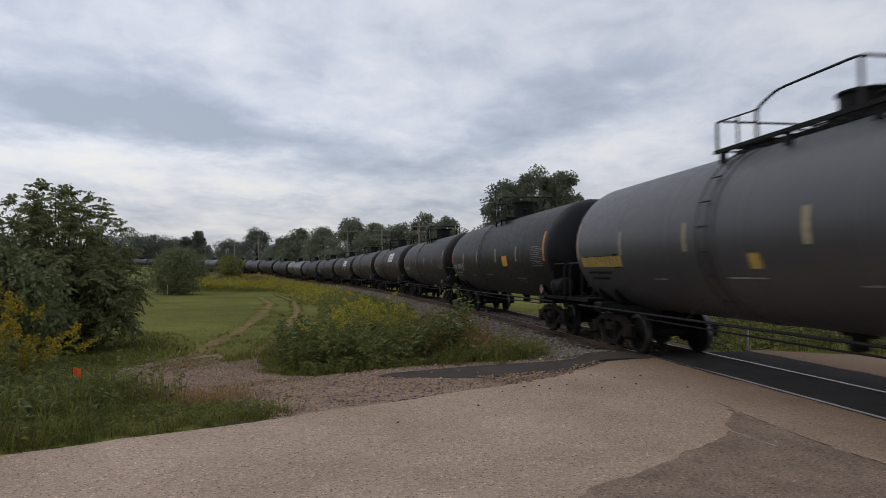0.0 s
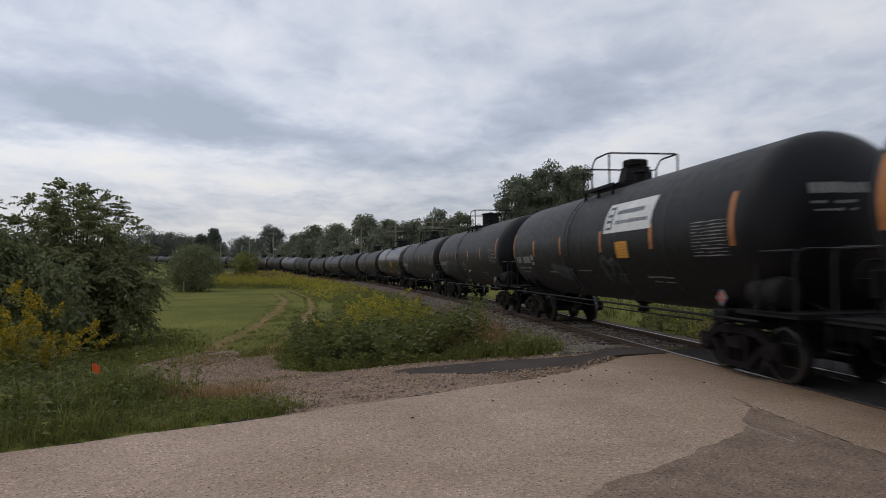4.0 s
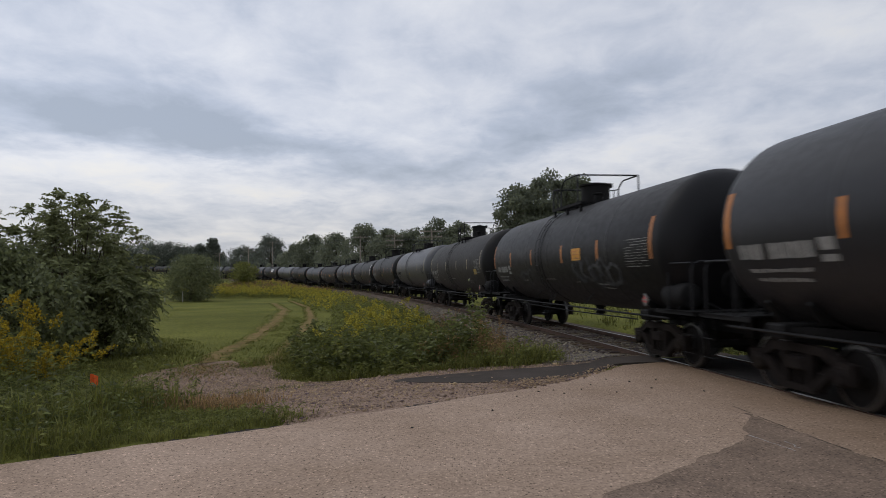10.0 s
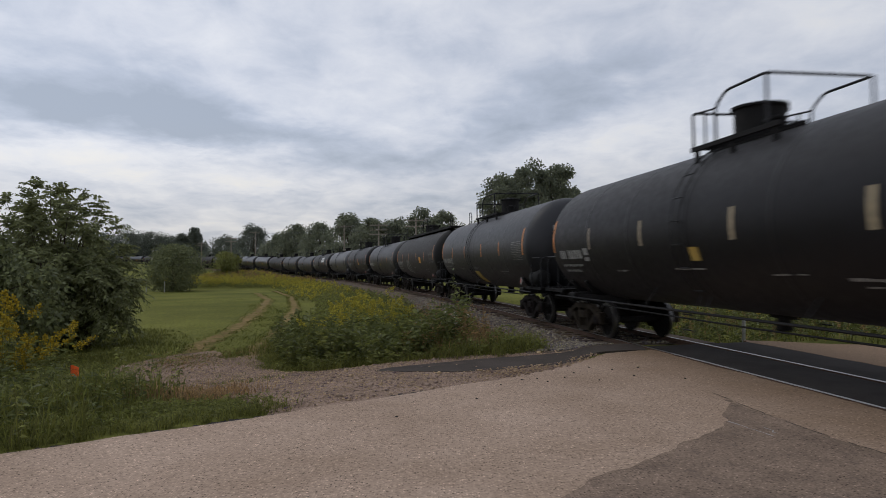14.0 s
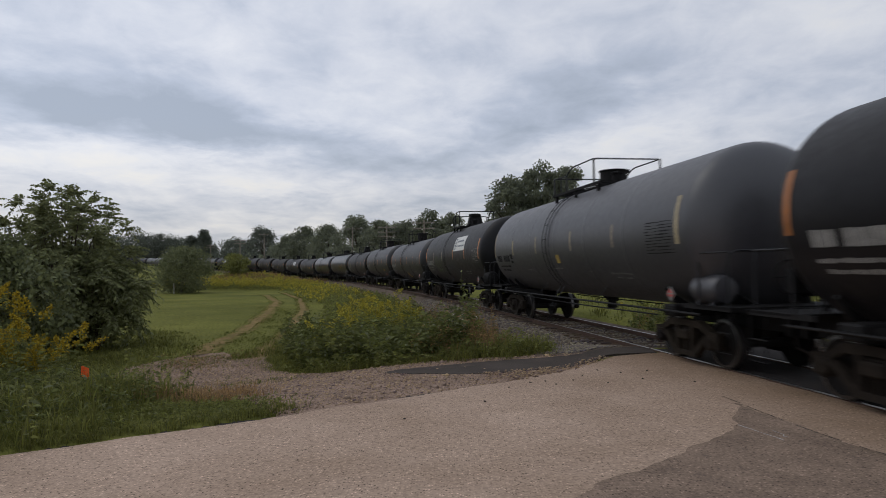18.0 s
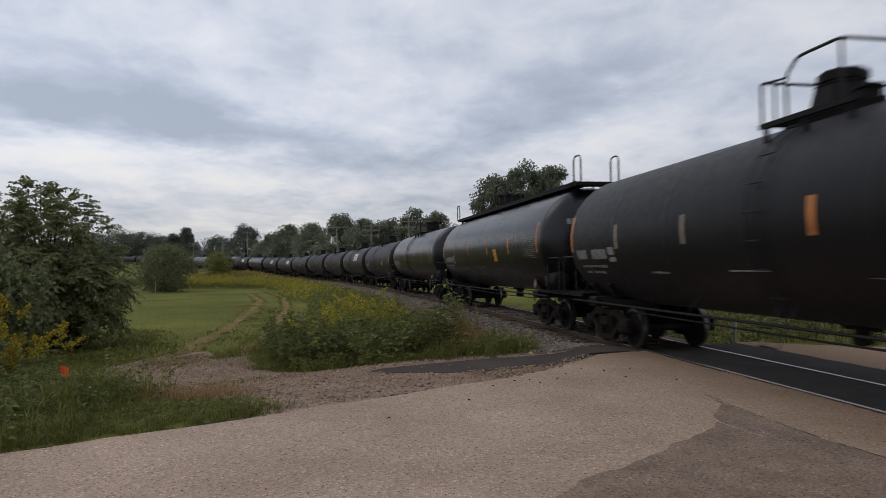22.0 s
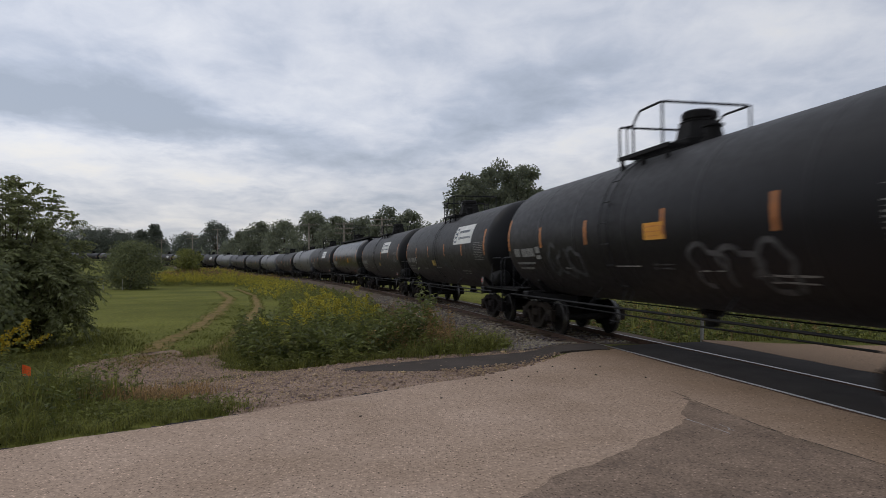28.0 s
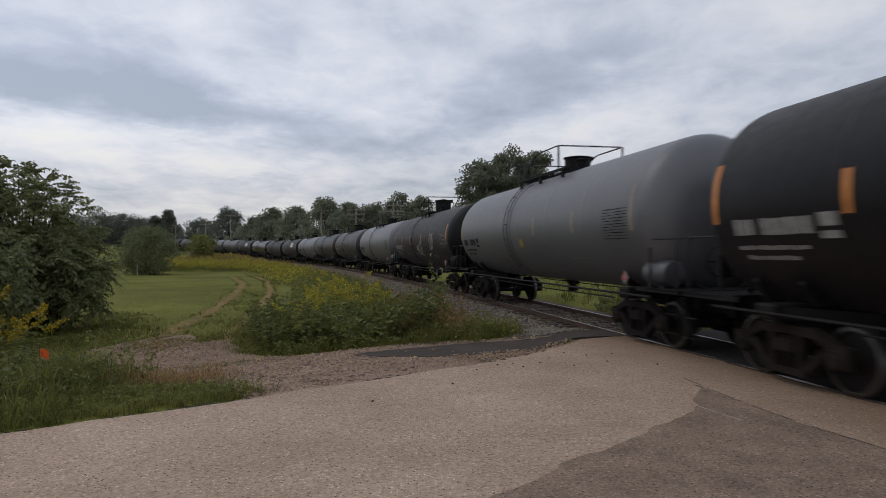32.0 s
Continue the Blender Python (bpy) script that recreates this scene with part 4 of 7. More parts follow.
def scrawl(x0, x1, z0, z1, mat, seed, thick=0.05, fill=None):
    """Spray-painted loops and swashes of no meaning."""
    rnd = random.Random(seed)
    bm = bmesh.new()

    def ribbon_on(pts, w, lift):
        prev = None
        for i, (x, z) in enumerate(pts):
            xa, za = pts[max(i - 1, 0)]
            xb, zb = pts[min(i + 1, len(pts) - 1)]
            dl = math.hypot(xb - xa, zb - za) or 1
            nx, nz = -(zb - za) / dl * w, (xb - xa) / dl * w
            cur = (bm.verts.new(on_shell(x + nx, z + nz, lift)), bm.verts.new(on_shell(x - nx, z - nz, lift)))
            if prev:
                bm.faces.new((prev[0], cur[0], cur[1], prev[1]))
            prev = cur

    n = max(2, int((x1 - x0) / 0.55))
    cw = (x1 - x0) / n
    for i in range(n):
        cx, cz = x0 + (i + 0.5) * cw, (z0 + z1) / 2 + rnd.uniform(-0.08, 0.08)
        ph, lobes = rnd.uniform(0, 6.28), rnd.choice((2, 3, 3))
        stop = rnd.uniform(0.72, 1.0)
        pts = []
        for k in range(27):
            t = 2 * math.pi * stop * k / 26 + ph
            rr = 1 + 0.22 * math.sin(lobes * t + ph) + 0.1 * math.sin(5 * t)
            pts.append((cx + 0.56 * cw * rr * math.cos(t), cz + 0.46 * (z1 - z0) * rr * math.sin(t)))
        ribbon_on(pts, thick * rnd.uniform(0.7, 1.2), 0.009)
        if rnd.random() < 0.6:
            a = rnd.uniform(-0.5, 0.5)
            ribbon_on([(cx + 0.3 * cw * a + 0.35 * cw * math.sin(q / 3), cz - 0.33 * (z1 - z0) + 0.66 * (z1 - z0) * q / 7) for q in range(8)], thick * 0.7, 0.010)
    return mesh_of("graffiti", bm, mat)


def splash(x0, x1, z0, z1, mat, seed):
    """A smeared, ragged blot of paint."""
    rnd = random.Random(seed)
    bm = bmesh.new()
    n = 14
    prev = None
    for i in range(n + 1):
        x = x0 + (x1 - x0) * i / n
        env = math.sin(math.pi * (0.08 + 0.84 * i / n)) ** 0.6
        mid = (z0 + z1) / 2 + (z1 - z0) * 0.25 * (i / n - 0.5)
        cur = (bm.verts.new(on_shell(x, mid - (z1 - z0) * 0.5 * env * rnd.uniform(0.5, 1.05), 0.0085)), bm.verts.new(on_shell(x, mid, 0.0085)), bm.verts.new(on_shell(x, mid + (z1 - z0) * 0.5 * env * rnd.uniform(0.5, 1.05), 0.0085)))
        if prev:
            bm.faces.new((cur[0], prev[0], prev[1], cur[1]))
            bm.faces.new((cur[1], prev[1], prev[2], cur[2]))
        prev = cur
    return mesh_of("paint_blot", bm, mat)


def hoop(bm, pts, r=0.021, bend=0.12):
    """A pipe with rounded corners."""
    out = [Vector(pts[0])]
    for a, b, c in zip(pts, pts[1:], pts[2:]):
        a, b, c = Vector(a), Vector(b), Vector(c)
        k = min(bend, (a - b).length / 2, (c - b).length / 2)
        p, q = b + (a - b).normalized() * k, b + (c - b).normalized() * k
        out += [p, (p + q) / 4 + b / 2, q]
    out.append(Vector(pts[-1]))
    tube(bm, out, r, 6)


def car_meshes():
    G = {}
    XM = Matrix.Rotation(radians(90), 4, "Y")
    XM.translation = (0, 0, AX)
    bm = bmesh.new()
    prof = []
    for i in range(15):
        t = radians(90 * (i / 14.0))
        prof.append((max(0.03, RAD * math.sin(t)), -CYL - HEAD * math.cos(t)))
    for xw in (-4.5, -2.2, 0.1, 2.4, 4.6):
        prof += [(RAD, xw - 0.06), (RAD, xw - 0.035), (RAD + 0.002, xw - 0.03), (RAD + 0.002, xw + 0.03), (RAD, xw + 0.035), (RAD, xw + 0.06)]
    prof += [(r, -h) for r, h in prof[14::-1]]
    lathe(bm, prof, XM, 64)
    G["tank_shell"] = smooth(mesh_of("tank_shell", bm, M["black"]), 30)
    # strap round the middle that carries the ladder
    bm = bmesh.new()
    lathe(bm, [(RAD + 0.002, 1.52), (RAD + 0.014, 1.53), (RAD + 0.014, 2.02), (RAD + 0.002, 2.03)], XM, 48)
    G["band"] = smooth(mesh_of("band", bm, M["black"]), 35)
    # ladder on the side
    bm = bmesh.new()
    for x in (1.60, 1.94):
        pts = [on_shell(x, z, 0.07) for z in np.linspace(1.35, 3.95, 12)]
        tube(bm, [(x, 1.42, 0.62)] + pts, 0.011, 5)
    for z in np.linspace(1.45, 3.9, 7):
        a, b = on_shell(1.60, z, 0.07), on_shell(1.94, z, 0.07)
        tube(bm, [a, b], 0.014, 5)
    for z in (0.70, 0.98):
        tube(bm, [(1.60, 1.43, z), (1.94, 1.43, z)], 0.014, 5)
    G["ladder"] = mesh_of("ladder", bm, M["pipe"])
    # side gangways round the manway: a frame with grating bars, and a cross piece
    bm = bmesh.new()
    for sy in (-1, 1):
        for y in (0.55, 0.98):
            box(bm, -0.25, 2.02, sy * y - 0.03, sy * y + 0.03, 4.02, 4.10)
        for x in np.linspace(-0.2, 1.96, 13):
            box(bm, x - 0.02, x + 0.02, min(sy * 0.55, sy * 0.98), max(sy * 0.55, sy * 0.98), 4.055, 4.085)
        for x in (-0.1, 0.9, 1.9):
            box(bm, x - 0.04, x + 0.04, sy * 0.95 - 0.03, sy * 0.95 + 0.03, 3.78, 4.03)
    box(bm, 1.45, 2.02, -0.55, 0.55, 4.16, 4.20)
    G["platform"] = mesh_of("platform", bm, M["under"])
    def pipes(name, make, mat="pipe"):
        q = bmesh.new()
        make(q)
        G[name] = mesh_of(name.rstrip("_abc"), q, M[mat])

    pipes("railing_a", lambda q: hoop(q, [(1.98, 0.97, 4.06), (1.98, 0.97, 4.76), (1.98, 0.0, 4.76)], 0.024, 0.06))
    pipes("railing_b", lambda q: hoop(q, [(1.32, 0.97, 4.06), (1.32, 0.97, 4.70), (1.02, 0.97, 4.92), (0.05, 0.97, 4.92), (0.05, 0.0, 4.92)], 0.024, 0.10))
    pipes("rail_post_a", lambda q: tube(q, [(0.05, 0.97, 4.92), (0.05, 0.97, 4.06)], 0.024))
    pipes("cross_rail", lambda q: tube(q, [(1.98, 0.97, 4.74), (1.32, 0.97, 4.68)], 0.018))
    pipes("rail_post_b", lambda q: tube(q, [(1.62, 0.97, 4.08), (1.62, 0.97, 4.70)], 0.018))
    # manway drum, its lid and the valves beside it
    AT = Matrix.Translation((0.66, 0, 0))
    bm = bmesh.new()
    lathe(bm, [(0.50, 4.02), (0.50, 4.16), (0.47, 4.18), (0.47, 4.70), (0.50, 4.72)], AT, 22)
    G["manway"] = smooth(mesh_of("manway", bm, M["under"]), 40)
    bm = bmesh.new()
    lathe(bm, [(0.52, 4.72), (0.52, 4.765), (0.40, 4.785), (0.1, 4.80)], AT, 22)
    box(bm, 0.56, 0.76, -0.58, -0.48, 4.68, 4.81)
    box(bm, 0.50, 0.82, -0.12, 0.12, 4.79, 4.83, 0.01)
    G["lid"] = mesh_of("lid", bm, M["under"])
    bm = bmesh.new()
    lathe(bm, [(0.66, 4.02), (0.66, 4.24), (0.60, 4.26), (0.50, 4.58), (0.52, 4.60), (0.42, 4.64)], AT, 6)
    box(bm, 1.05, 1.5, -0.28, 0.22, 4.1, 4.36, 0.04)
    G["bonnet"] = mesh_of("bonnet", bm, M["under"])
    bm = bmesh.new()
    lathe(bm, [(0.43, 4.64), (0.46, 4.66), (0.46, 4.78), (0.38, 4.82)], AT, 8)
    G["bonnet_lid"] = mesh_of("bonnet_lid", bm, M["under"])
    pipes("valve_a", lambda q: lathe(q, [(0.22, 4.02), (0.22, 4.15), (0.15, 4.16), (0.15, 4.36), (0.19, 4.37), (0.19, 4.41), (0.05, 4.44)], Matrix.Translation((-0.15, 0.18, 0)), 14), "under")
    pipes("valve_b", lambda q: lathe(q, [(0.13, 4.02), (0.13, 4.34), (0.17, 4.35), (0.17, 4.40)], Matrix.Translation((1.42, -0.15, 0)), 12), "under")
    # end sill, coupler, end platform, saddle, hoop
    bm = bmesh.new()
    box(bm, -8.58, -5.3, -0.28, -0.20, 0.74, 1.16)
    box(bm, -8.58, -5.3, 0.20, 0.28, 0.74, 1.16)
    box(bm, -8.58, -5.3, -0.28, 0.28, 1.10, 1.18)
    box(bm, -8.66, -8.56, -0.45, 0.45, 0.70, 1.18, 0.02)
    box(bm, -6.62, -6.18, -1.42, 1.42, 0.93, 1.16, 0.03)
    for sy in (-1, 1):
        beam(bm, (-5.5, sy * 0.25, 0.98), (-6.3, sy * 1.35, 1.05), 0.12, 0.16)
    G["end_sill"] = mesh_of("end_sill", bm, M["under"])
    bm = bmesh.new()
    box(bm, -8.82, -8.55, -0.10, 0.10, 0.76, 1.0, 0.02)
    box(bm, -8.99, -8.78, -0.16, 0.06, 0.70, 1.04, 0.05)
    box(bm, -9.02, -8.84, 0.05, 0.17, 0.74, 1.0, 0.04)
    tube(bm, [(-8.6, 0.34, 0.78), (-8.72, 0.36, 0.52), (-8.92, 0.28, 0.44), (-9.0, 0.16, 0.55)], 0.028, 6)
    G["coupler"] = mesh_of("coupler", bm, M["bogie"])
    bm = bmesh.new()
    box(bm, -8.56, -7.45, -1.45, 1.45, 1.17, 1.20)
    box(bm, -8.58, -8.53, -1.45, 1.45, 1.13, 1.21)
    for sy in (-1.45, 1.41):
        box(bm, -8.58, -7.0, sy, sy + 0.04, 1.13, 1.21)
        tube(bm, [(-8.5, sy, 1.1), (-8.5, sy, 0.42), (-8.1, sy, 0.42), (-8.1, sy, 1.1)], 0.016, 5)
        tube(bm, [(-8.5, sy, 0.76), (-8.1, sy, 0.76)], 0.014, 5)
    G["end_platform"] = mesh_of("end_platform", bm, M["under"])
    bm = bmesh.new()
    for x0, x1 in ((-6.95, -6.85), (-5.95, -5.85)):
        outer, inner = [], []
        for i in range(11):
            a = radians(-138 + 96 * i / 10)
            inner.append((RAD * 1.004 * math.cos(a), AX + RAD * 1.004 * math.sin(a)))
            outer.append((RAD * 1.03 * math.cos(a), min(AX + RAD * 1.03 * math.sin(a), 1.35 if 2 < i < 8 else 9)))
        bot = [(y, min(z, 1.15) if abs(y) < 1.2 else z - 0.02) for y, z in outer]
        for i in range(10):
            q = [inner[i], inner[i + 1], bot[i + 1], bot[i]]
            va = [bm.verts.new((x0, y, z)) for y, z in q]
            vb = [bm.verts.new((x1, y, z)) for y, z in q]
            bm.faces.new(va), bm.faces.new(vb[::-1])
            for k in range(4):
                bm.faces.new((va[k], vb[k], vb[(k + 1) % 4], va[(k + 1) % 4]))
    for sy in (-1, 1):
        beam(bm, (-8.0, sy * 0.5, 1.18), (-7.2, sy * 0.95, 1.62), 0.08, 0.03)
    bmesh.ops.remove_doubles(bm, verts=bm.verts, dist=0.0005)
    G["saddle"] = mesh_of("saddle", bm, M["under"])
    pipes("end_railing", lambda q: hoop(q, [(-8.42, 1.40, 1.18), (-8.42, 1.40, 2.16), (-8.42, -1.40, 2.16), (-8.42, -1.40, 1.18)], 0.02, 0.18))
    pipes("grab_rail_a", lambda q: hoop(q, [(-8.42, -1.4, 2.14), (-7.5, -1.4, 2.14), (-7.5, -1.4, 1.18)], 0.018, 0.12))
    pipes("grab_rail_b", lambda q: hoop(q, [(-8.42, 1.4, 2.14), (-7.5, 1.4, 2.14), (-7.5, 1.4, 1.18)], 0.018, 0.12))
    # long pipes under the side
    bm = bmesh.new()
    tube(bm, [(x, 1.46, 1.035) for x in np.linspace(-7.6, 7.6, 9)], 0.024, 6)
    G["side_pipe"] = mesh_of("side_pipe", bm, M["rod"])
    bm = bmesh.new()
    beam(bm, (0, 1.46, 1.03), (0, 1.14, 1.42), 0.03, 0.012)
    G["pipe_bracket"] = mesh_of("pipe_bracket", bm, M["under"])
    bm = bmesh.new()
    tube(bm, [(-5.2, 1.02, 0.86), (-1.0, 1.06, 0.84), (5.2, 1.02, 0.86)], 0.017, 6)
    G["brake_rod"] = mesh_of("brake_rod", bm, M["rod"])
    bm = bmesh.new()
    lathe(bm, [(0.10, -0.44), (0.23, -0.40), (0.27, -0.32), (0.27, 0.32), (0.23, 0.40), (0.10, 0.44)], Matrix.Translation((-7.50, 1.12, 1.48)) @ Matrix.Rotation(radians(90), 4, "Y"), 18)
    for x in (-7.72, -7.28):
        box(bm, x - 0.03, x + 0.03, 0.94, 1.30, 1.19, 1.28)
    G["air_reservoir"] = smooth(mesh_of("air_reservoir", bm, M["under"]))
    bm = bmesh.new()
    lathe(bm, [(0.10, -0.3), (0.17, -0.26), (0.17, 0.26), (0.10, 0.3)], Matrix.Translation((-7.75, -0.55, 1.5)) @ Matrix.Rotation(radians(90), 4, "Y"), 14)
    tube(bm, [(-7.5, -0.55, 1.5), (-6.9, -0.4, 1.3), (-6.2, 0.1, 1.25)], 0.025, 6)
    box(bm, -7.8, -7.7, -0.62, -0.48, 1.19, 1.4)
    G["brake_cylinder"] = mesh_of("brake_cylinder", bm, M["under"])
    bm = bmesh.new()
    ring = [Vector((8.48, 0.75 + 0.27 * math.cos(a), 1.72 + 0.27 * math.sin(a))) for a in np.linspace(0, 2 * math.pi, 17)]
    tube(bm, ring, 0.018, 5)
    for k in range(4):
        tube(bm, [(8.46, 0.75, 1.72), ring[k * 4]], 0.012, 4)
    tube(bm, [(8.42, 0.75, 1.2), (8.42, 0.75, 1.72)], 0.03, 6)
    box(bm, 8.28, 8.42, 0.62, 0.88, 1.45, 1.85, 0.02)
    G["brake_wheel"] = mesh_of("brake_wheel", bm, M["under"])
    bm = bmesh.new()
    lathe(bm, [(0.26, 1.14), (0.26, 1.00), (0.13, 0.97), (0.13, 0.82), (0.16, 0.80), (0.16, 0.72), (0.06, 0.69)][::-1], Matrix.Translation((-0.4, 0, 0)), 14)
    box(bm, -0.75, -0.05, -0.05, 0.05, 0.92, 1.14)
    G["outlet_valve"] = mesh_of("outlet_valve", bm, M["under"])
    # bogie: bolster, side frames, wheelsets, bearing caps
    bm = bmesh.new()
    box(bm, -0.20, 0.20, -1.05, 1.05, 0.42, 0.72, 0.03)
    disc(bm, (0, 0, 0.78), (0, 0, 1), 0.2, 0.3, 12)
    beam(bm, (-0.40, -0.75, 0.38), (-0.40, 0.75, 0.38), 0.1, 0.1)
    beam(bm, (0.40, -0.75, 0.38), (0.40, 0.75, 0.38), 0.1, 0.1)
    for sx in (-1, 1):
        for sy in (-1, 1):
            box(bm, sx * 0.425 - 0.05, sx * 0.425 + 0.05, sy * 0.75 - 0.05, sy * 0.75 + 0.05, 0.30, 0.55)
    G["bogie"] = mesh_of("bogie", bm, M["bogie"])
    bm = bmesh.new()
    W = 0.15
    for sx in (-1, 1):
        beam(bm, (0, 1.03, 0.80), (sx * 0.52, 1.03, 0.78), W, 0.13)
        beam(bm, (sx * 0.50, 1.03, 0.79), (sx * 0.84, 1.03, 0.63), W, 0.13)
        beam(bm, (sx * 0.80, 1.03, 0.625), (sx * 1.12, 1.03, 0.60), W, 0.12)
        box(bm, sx * 0.89 - 0.15, sx * 0.89 + 0.15, 0.94, 1.12, 0.50, 0.62, 0.02)
        box(bm, sx * 1.07 - 0.05, sx * 1.07 + 0.05, 0.95, 1.11, 0.36, 0.60, 0.02)
        beam(bm, (sx * 0.72, 1.03, 0.56), (sx * 0.34, 1.03, 0.22), W, 0.12)
        box(bm, sx * 0.27 - 0.05, sx * 0.27 + 0.05, 0.95, 1.11, 0.22, 0.78, 0.015)
        for k in range(3):
            disc(bm, (sx * 0.10 * (k - 1) * 1.0, 1.03, 0.34 + 0.0 * k), (0, 0, 1), 0.06, 0.24, 8)
    beam(bm, (-0.40, 1.03, 0.20), (0.40, 1.03, 0.20), W, 0.10)
    box(bm, -0.2, 0.2, 0.93, 1.15, 0.46, 0.66, 0.03)
    G["side_frame"] = mesh_of("side_frame", bm, M["bogie"])
    bm = bmesh.new()
    WM = Matrix.Rotation(radians(-90), 4, "X")
    for sy in (1, -1):
        m = WM if sy == 1 else Matrix.Rotation(radians(90), 4, "X")
        lathe(bm, [(0.10, 0.66), (0.36, 0.69), (0.40, 0.67), (0.485, 0.67), (0.485, 0.70), (WHEEL_R, 0.725), (WHEEL_R - 0.004, 0.81), (0.40, 0.815), (0.36, 0.77), (0.16, 0.755), (0.14, 0.80), (0.05, 0.80)], m, 32)
    lathe(bm, [(0.085, -0.95), (0.085, 0.95)], WM, 10)
    me = mesh_of("wheelset", bm, M["wheel"], M["tread"])
    for p in me.polygons:
        r = math.hypot(p.center.x, p.center.z)
        if 0.44 < r < 0.48 and abs(p.normal.y) < 0.5 or (0.42 < r < 0.46 and abs(p.center.y) > 0.80):
            p.material_index = 1
    G["wheelset"] = me
    bm = bmesh.new()
    lathe(bm, [(0.125, 0.96), (0.125, 1.12), (0.10, 1.15), (0.05, 1.155)], WM, 14)
    for k in range(3):
        a = k * 2.094
        disc(bm, (0.065 * math.cos(a), 1.16, 0.065 * math.sin(a)), (0, 1, 0), 0.02, 0.025, 6)
    G["bearing_cap"] = mesh_of("bearing_cap", bm, M["bogie"])
    # markings
    G["reflector"] = shell_rects([(-0.055, 0.055, 2.28, 2.80)], M["orange"], "reflector")
    G["tall_reflector"] = shell_rects([(-0.06, 0.06, 2.25, 3.15)], M["orange"], "tall_reflector")
    for key, seed in (("a", 1), ("b", 2), ("c", 3), ("d", 4)):
        G["number_" + key] = shell_rects(lettering(6.15, 6.75, 2.06, 2.30, 4, seed)[::-1] + lettering(5.05, 6.02, 2.06, 2.30, 6, seed + 9) + [(4.62, 4.92, 2.0, 2.32)] + lettering(5.2, 6.6, 1.86, 1.93, 9, seed + 20) + lettering(5.3, 6.5, 1.72, 1.79, 8, seed + 30), M["letter"], "car_number")
        rows = []
        for i in range(11):
            z = 2.72 - i * 0.060
            rows += lettering(-6.62, -5.55, z - 0.030, z, 7, seed * 50 + i, 0.10)
        G["data_" + key] = shell_rects(rows, M["letter"], "data_panel")
        G["lines_" + key] = shell_rects([(-0.25, 0.7, 1.80, 1.825)] + lettering(-4.4, -3.3, 1.66, 1.71, 7, seed + 60) + lettering(-4.3, -3.5, 1.57, 1.61, 5, seed + 61) + lettering(-2.6, -1.9, 1.72, 1.75, 4, seed + 70) + lettering(2.6, 3.3, 1.74, 1.79, 5, seed + 71), M["letter"], "stencil_panel")
        G["head_" + key] = head_rects(lettering(-0.15, 0.95, 3.02, 3.20, 8, seed + 80) + lettering(0.1, 0.8, 2.86, 2.92, 6, seed + 81) + lettering(0.1, 0.75, 2.74, 2.79, 6, seed + 82), M["letter"], "head_lettering")
    G["panel"] = shell_rects([(-2.80, -2.18, 2.12, 2.50)], M["yellow"], "warning_panel")
    G["panel_print"] = shell_rects([r for i in range(5) for r in lettering(-2.75, -2.23, 2.16 + i * 0.065, 2.185 + i * 0.065, 6, 100 + i, 0.15)], M["orange"], "panel_print", 0.010)
    G["low_panel"] = shell_rects([(-0.25, 0.03, 1.96, 2.20)], M["ochre"], "small_panel")
    G["placard"] = shell_rects([(-3.95, -1.50, 2.72, 3.42)], M["white"], "placard", 0.012)
    G["placard_print"] = shell_rects([(-1.95, -1.62, 2.80, 3.34)] + lettering(-3.5, -2.1, 3.13, 3.24, 13, 90, 0.3) + lettering(-3.75, -2.1, 2.90, 3.00, 12, 91, 0.34), M["ink"], "placard_print", 0.015)
    G["placard_mark"] = shell_rects([(-1.90, -1.67, 2.85, 2.96), (-1.90, -1.67, 3.02, 3.10), (-1.90, -1.67, 3.16, 3.28)], M["white"], "placard_mark", 0.018)
    bm = bmesh.new()
    for (z, h) in ((1.37, 0.145),):
        vs = [bm.verts.new((-6.62 + a, 1.49, z + c)) for a, c in ((0, -h), (h, 0), (0, h), (-h, 0))]
        bm.faces.new(vs)
        r = bmesh.ops.extrude_face_region(bm, geom=list(bm.faces))
        for v in r["geom"]:
            if isinstance(v, bmesh.types.BMVert):
                v.co.y -= 0.02
    G["hazard_diamond"] = mesh_of("hazard_diamond", bm, M["letter"])
    bm = bmesh.new()
    vs = [bm.verts.new((-6.62 + a, 1.497, 1.37 + c)) for a, c in ((-0.085, 0.02), (0.085, 0.02), (0.0, 0.11))]
    bm.faces.new(vs)
    vs = [bm.verts.new((-6.62 + a, 1.497, 1.37 + c)) for a, c in ((-0.085, -0.05), (0.085, -0.05), (0.11, -0.01), (-0.11, -0.01))]
    bm.faces.new(vs)
    G["diamond_print"] = mesh_of("diamond_print", bm, M["red"])
    # type with a walkway along the whole top
    bm = bmesh.new()
    box(bm, -7.95, 7.95, 0.22, 0.62, 4.20, 4.24)
    for y in (0.20, 0.62):
        box(bm, -7.95, 7.95, y, y + 0.03, 4.13, 4.26)
    box(bm, -8.0, -7.5, -0.62, 0.65, 4.14, 4.24)
    box(bm, 7.5, 8.0, -0.62, 0.65, 4.14, 4.24)
    for x in np.linspace(-6.6, 6.6, 7):
        box(bm, x - 0.04, x + 0.04, 0.3, 0.52, 4.02, 4.14)
    for x in (-7.7, 7.7):
        for y in (-0.5, 0.5):
            beam(bm, (x, y, 4.16), (x * 0.955, y, 3.75), 0.08, 0.03)
    G["long_walkway"] = mesh_of("long_walkway", bm, M["under"])
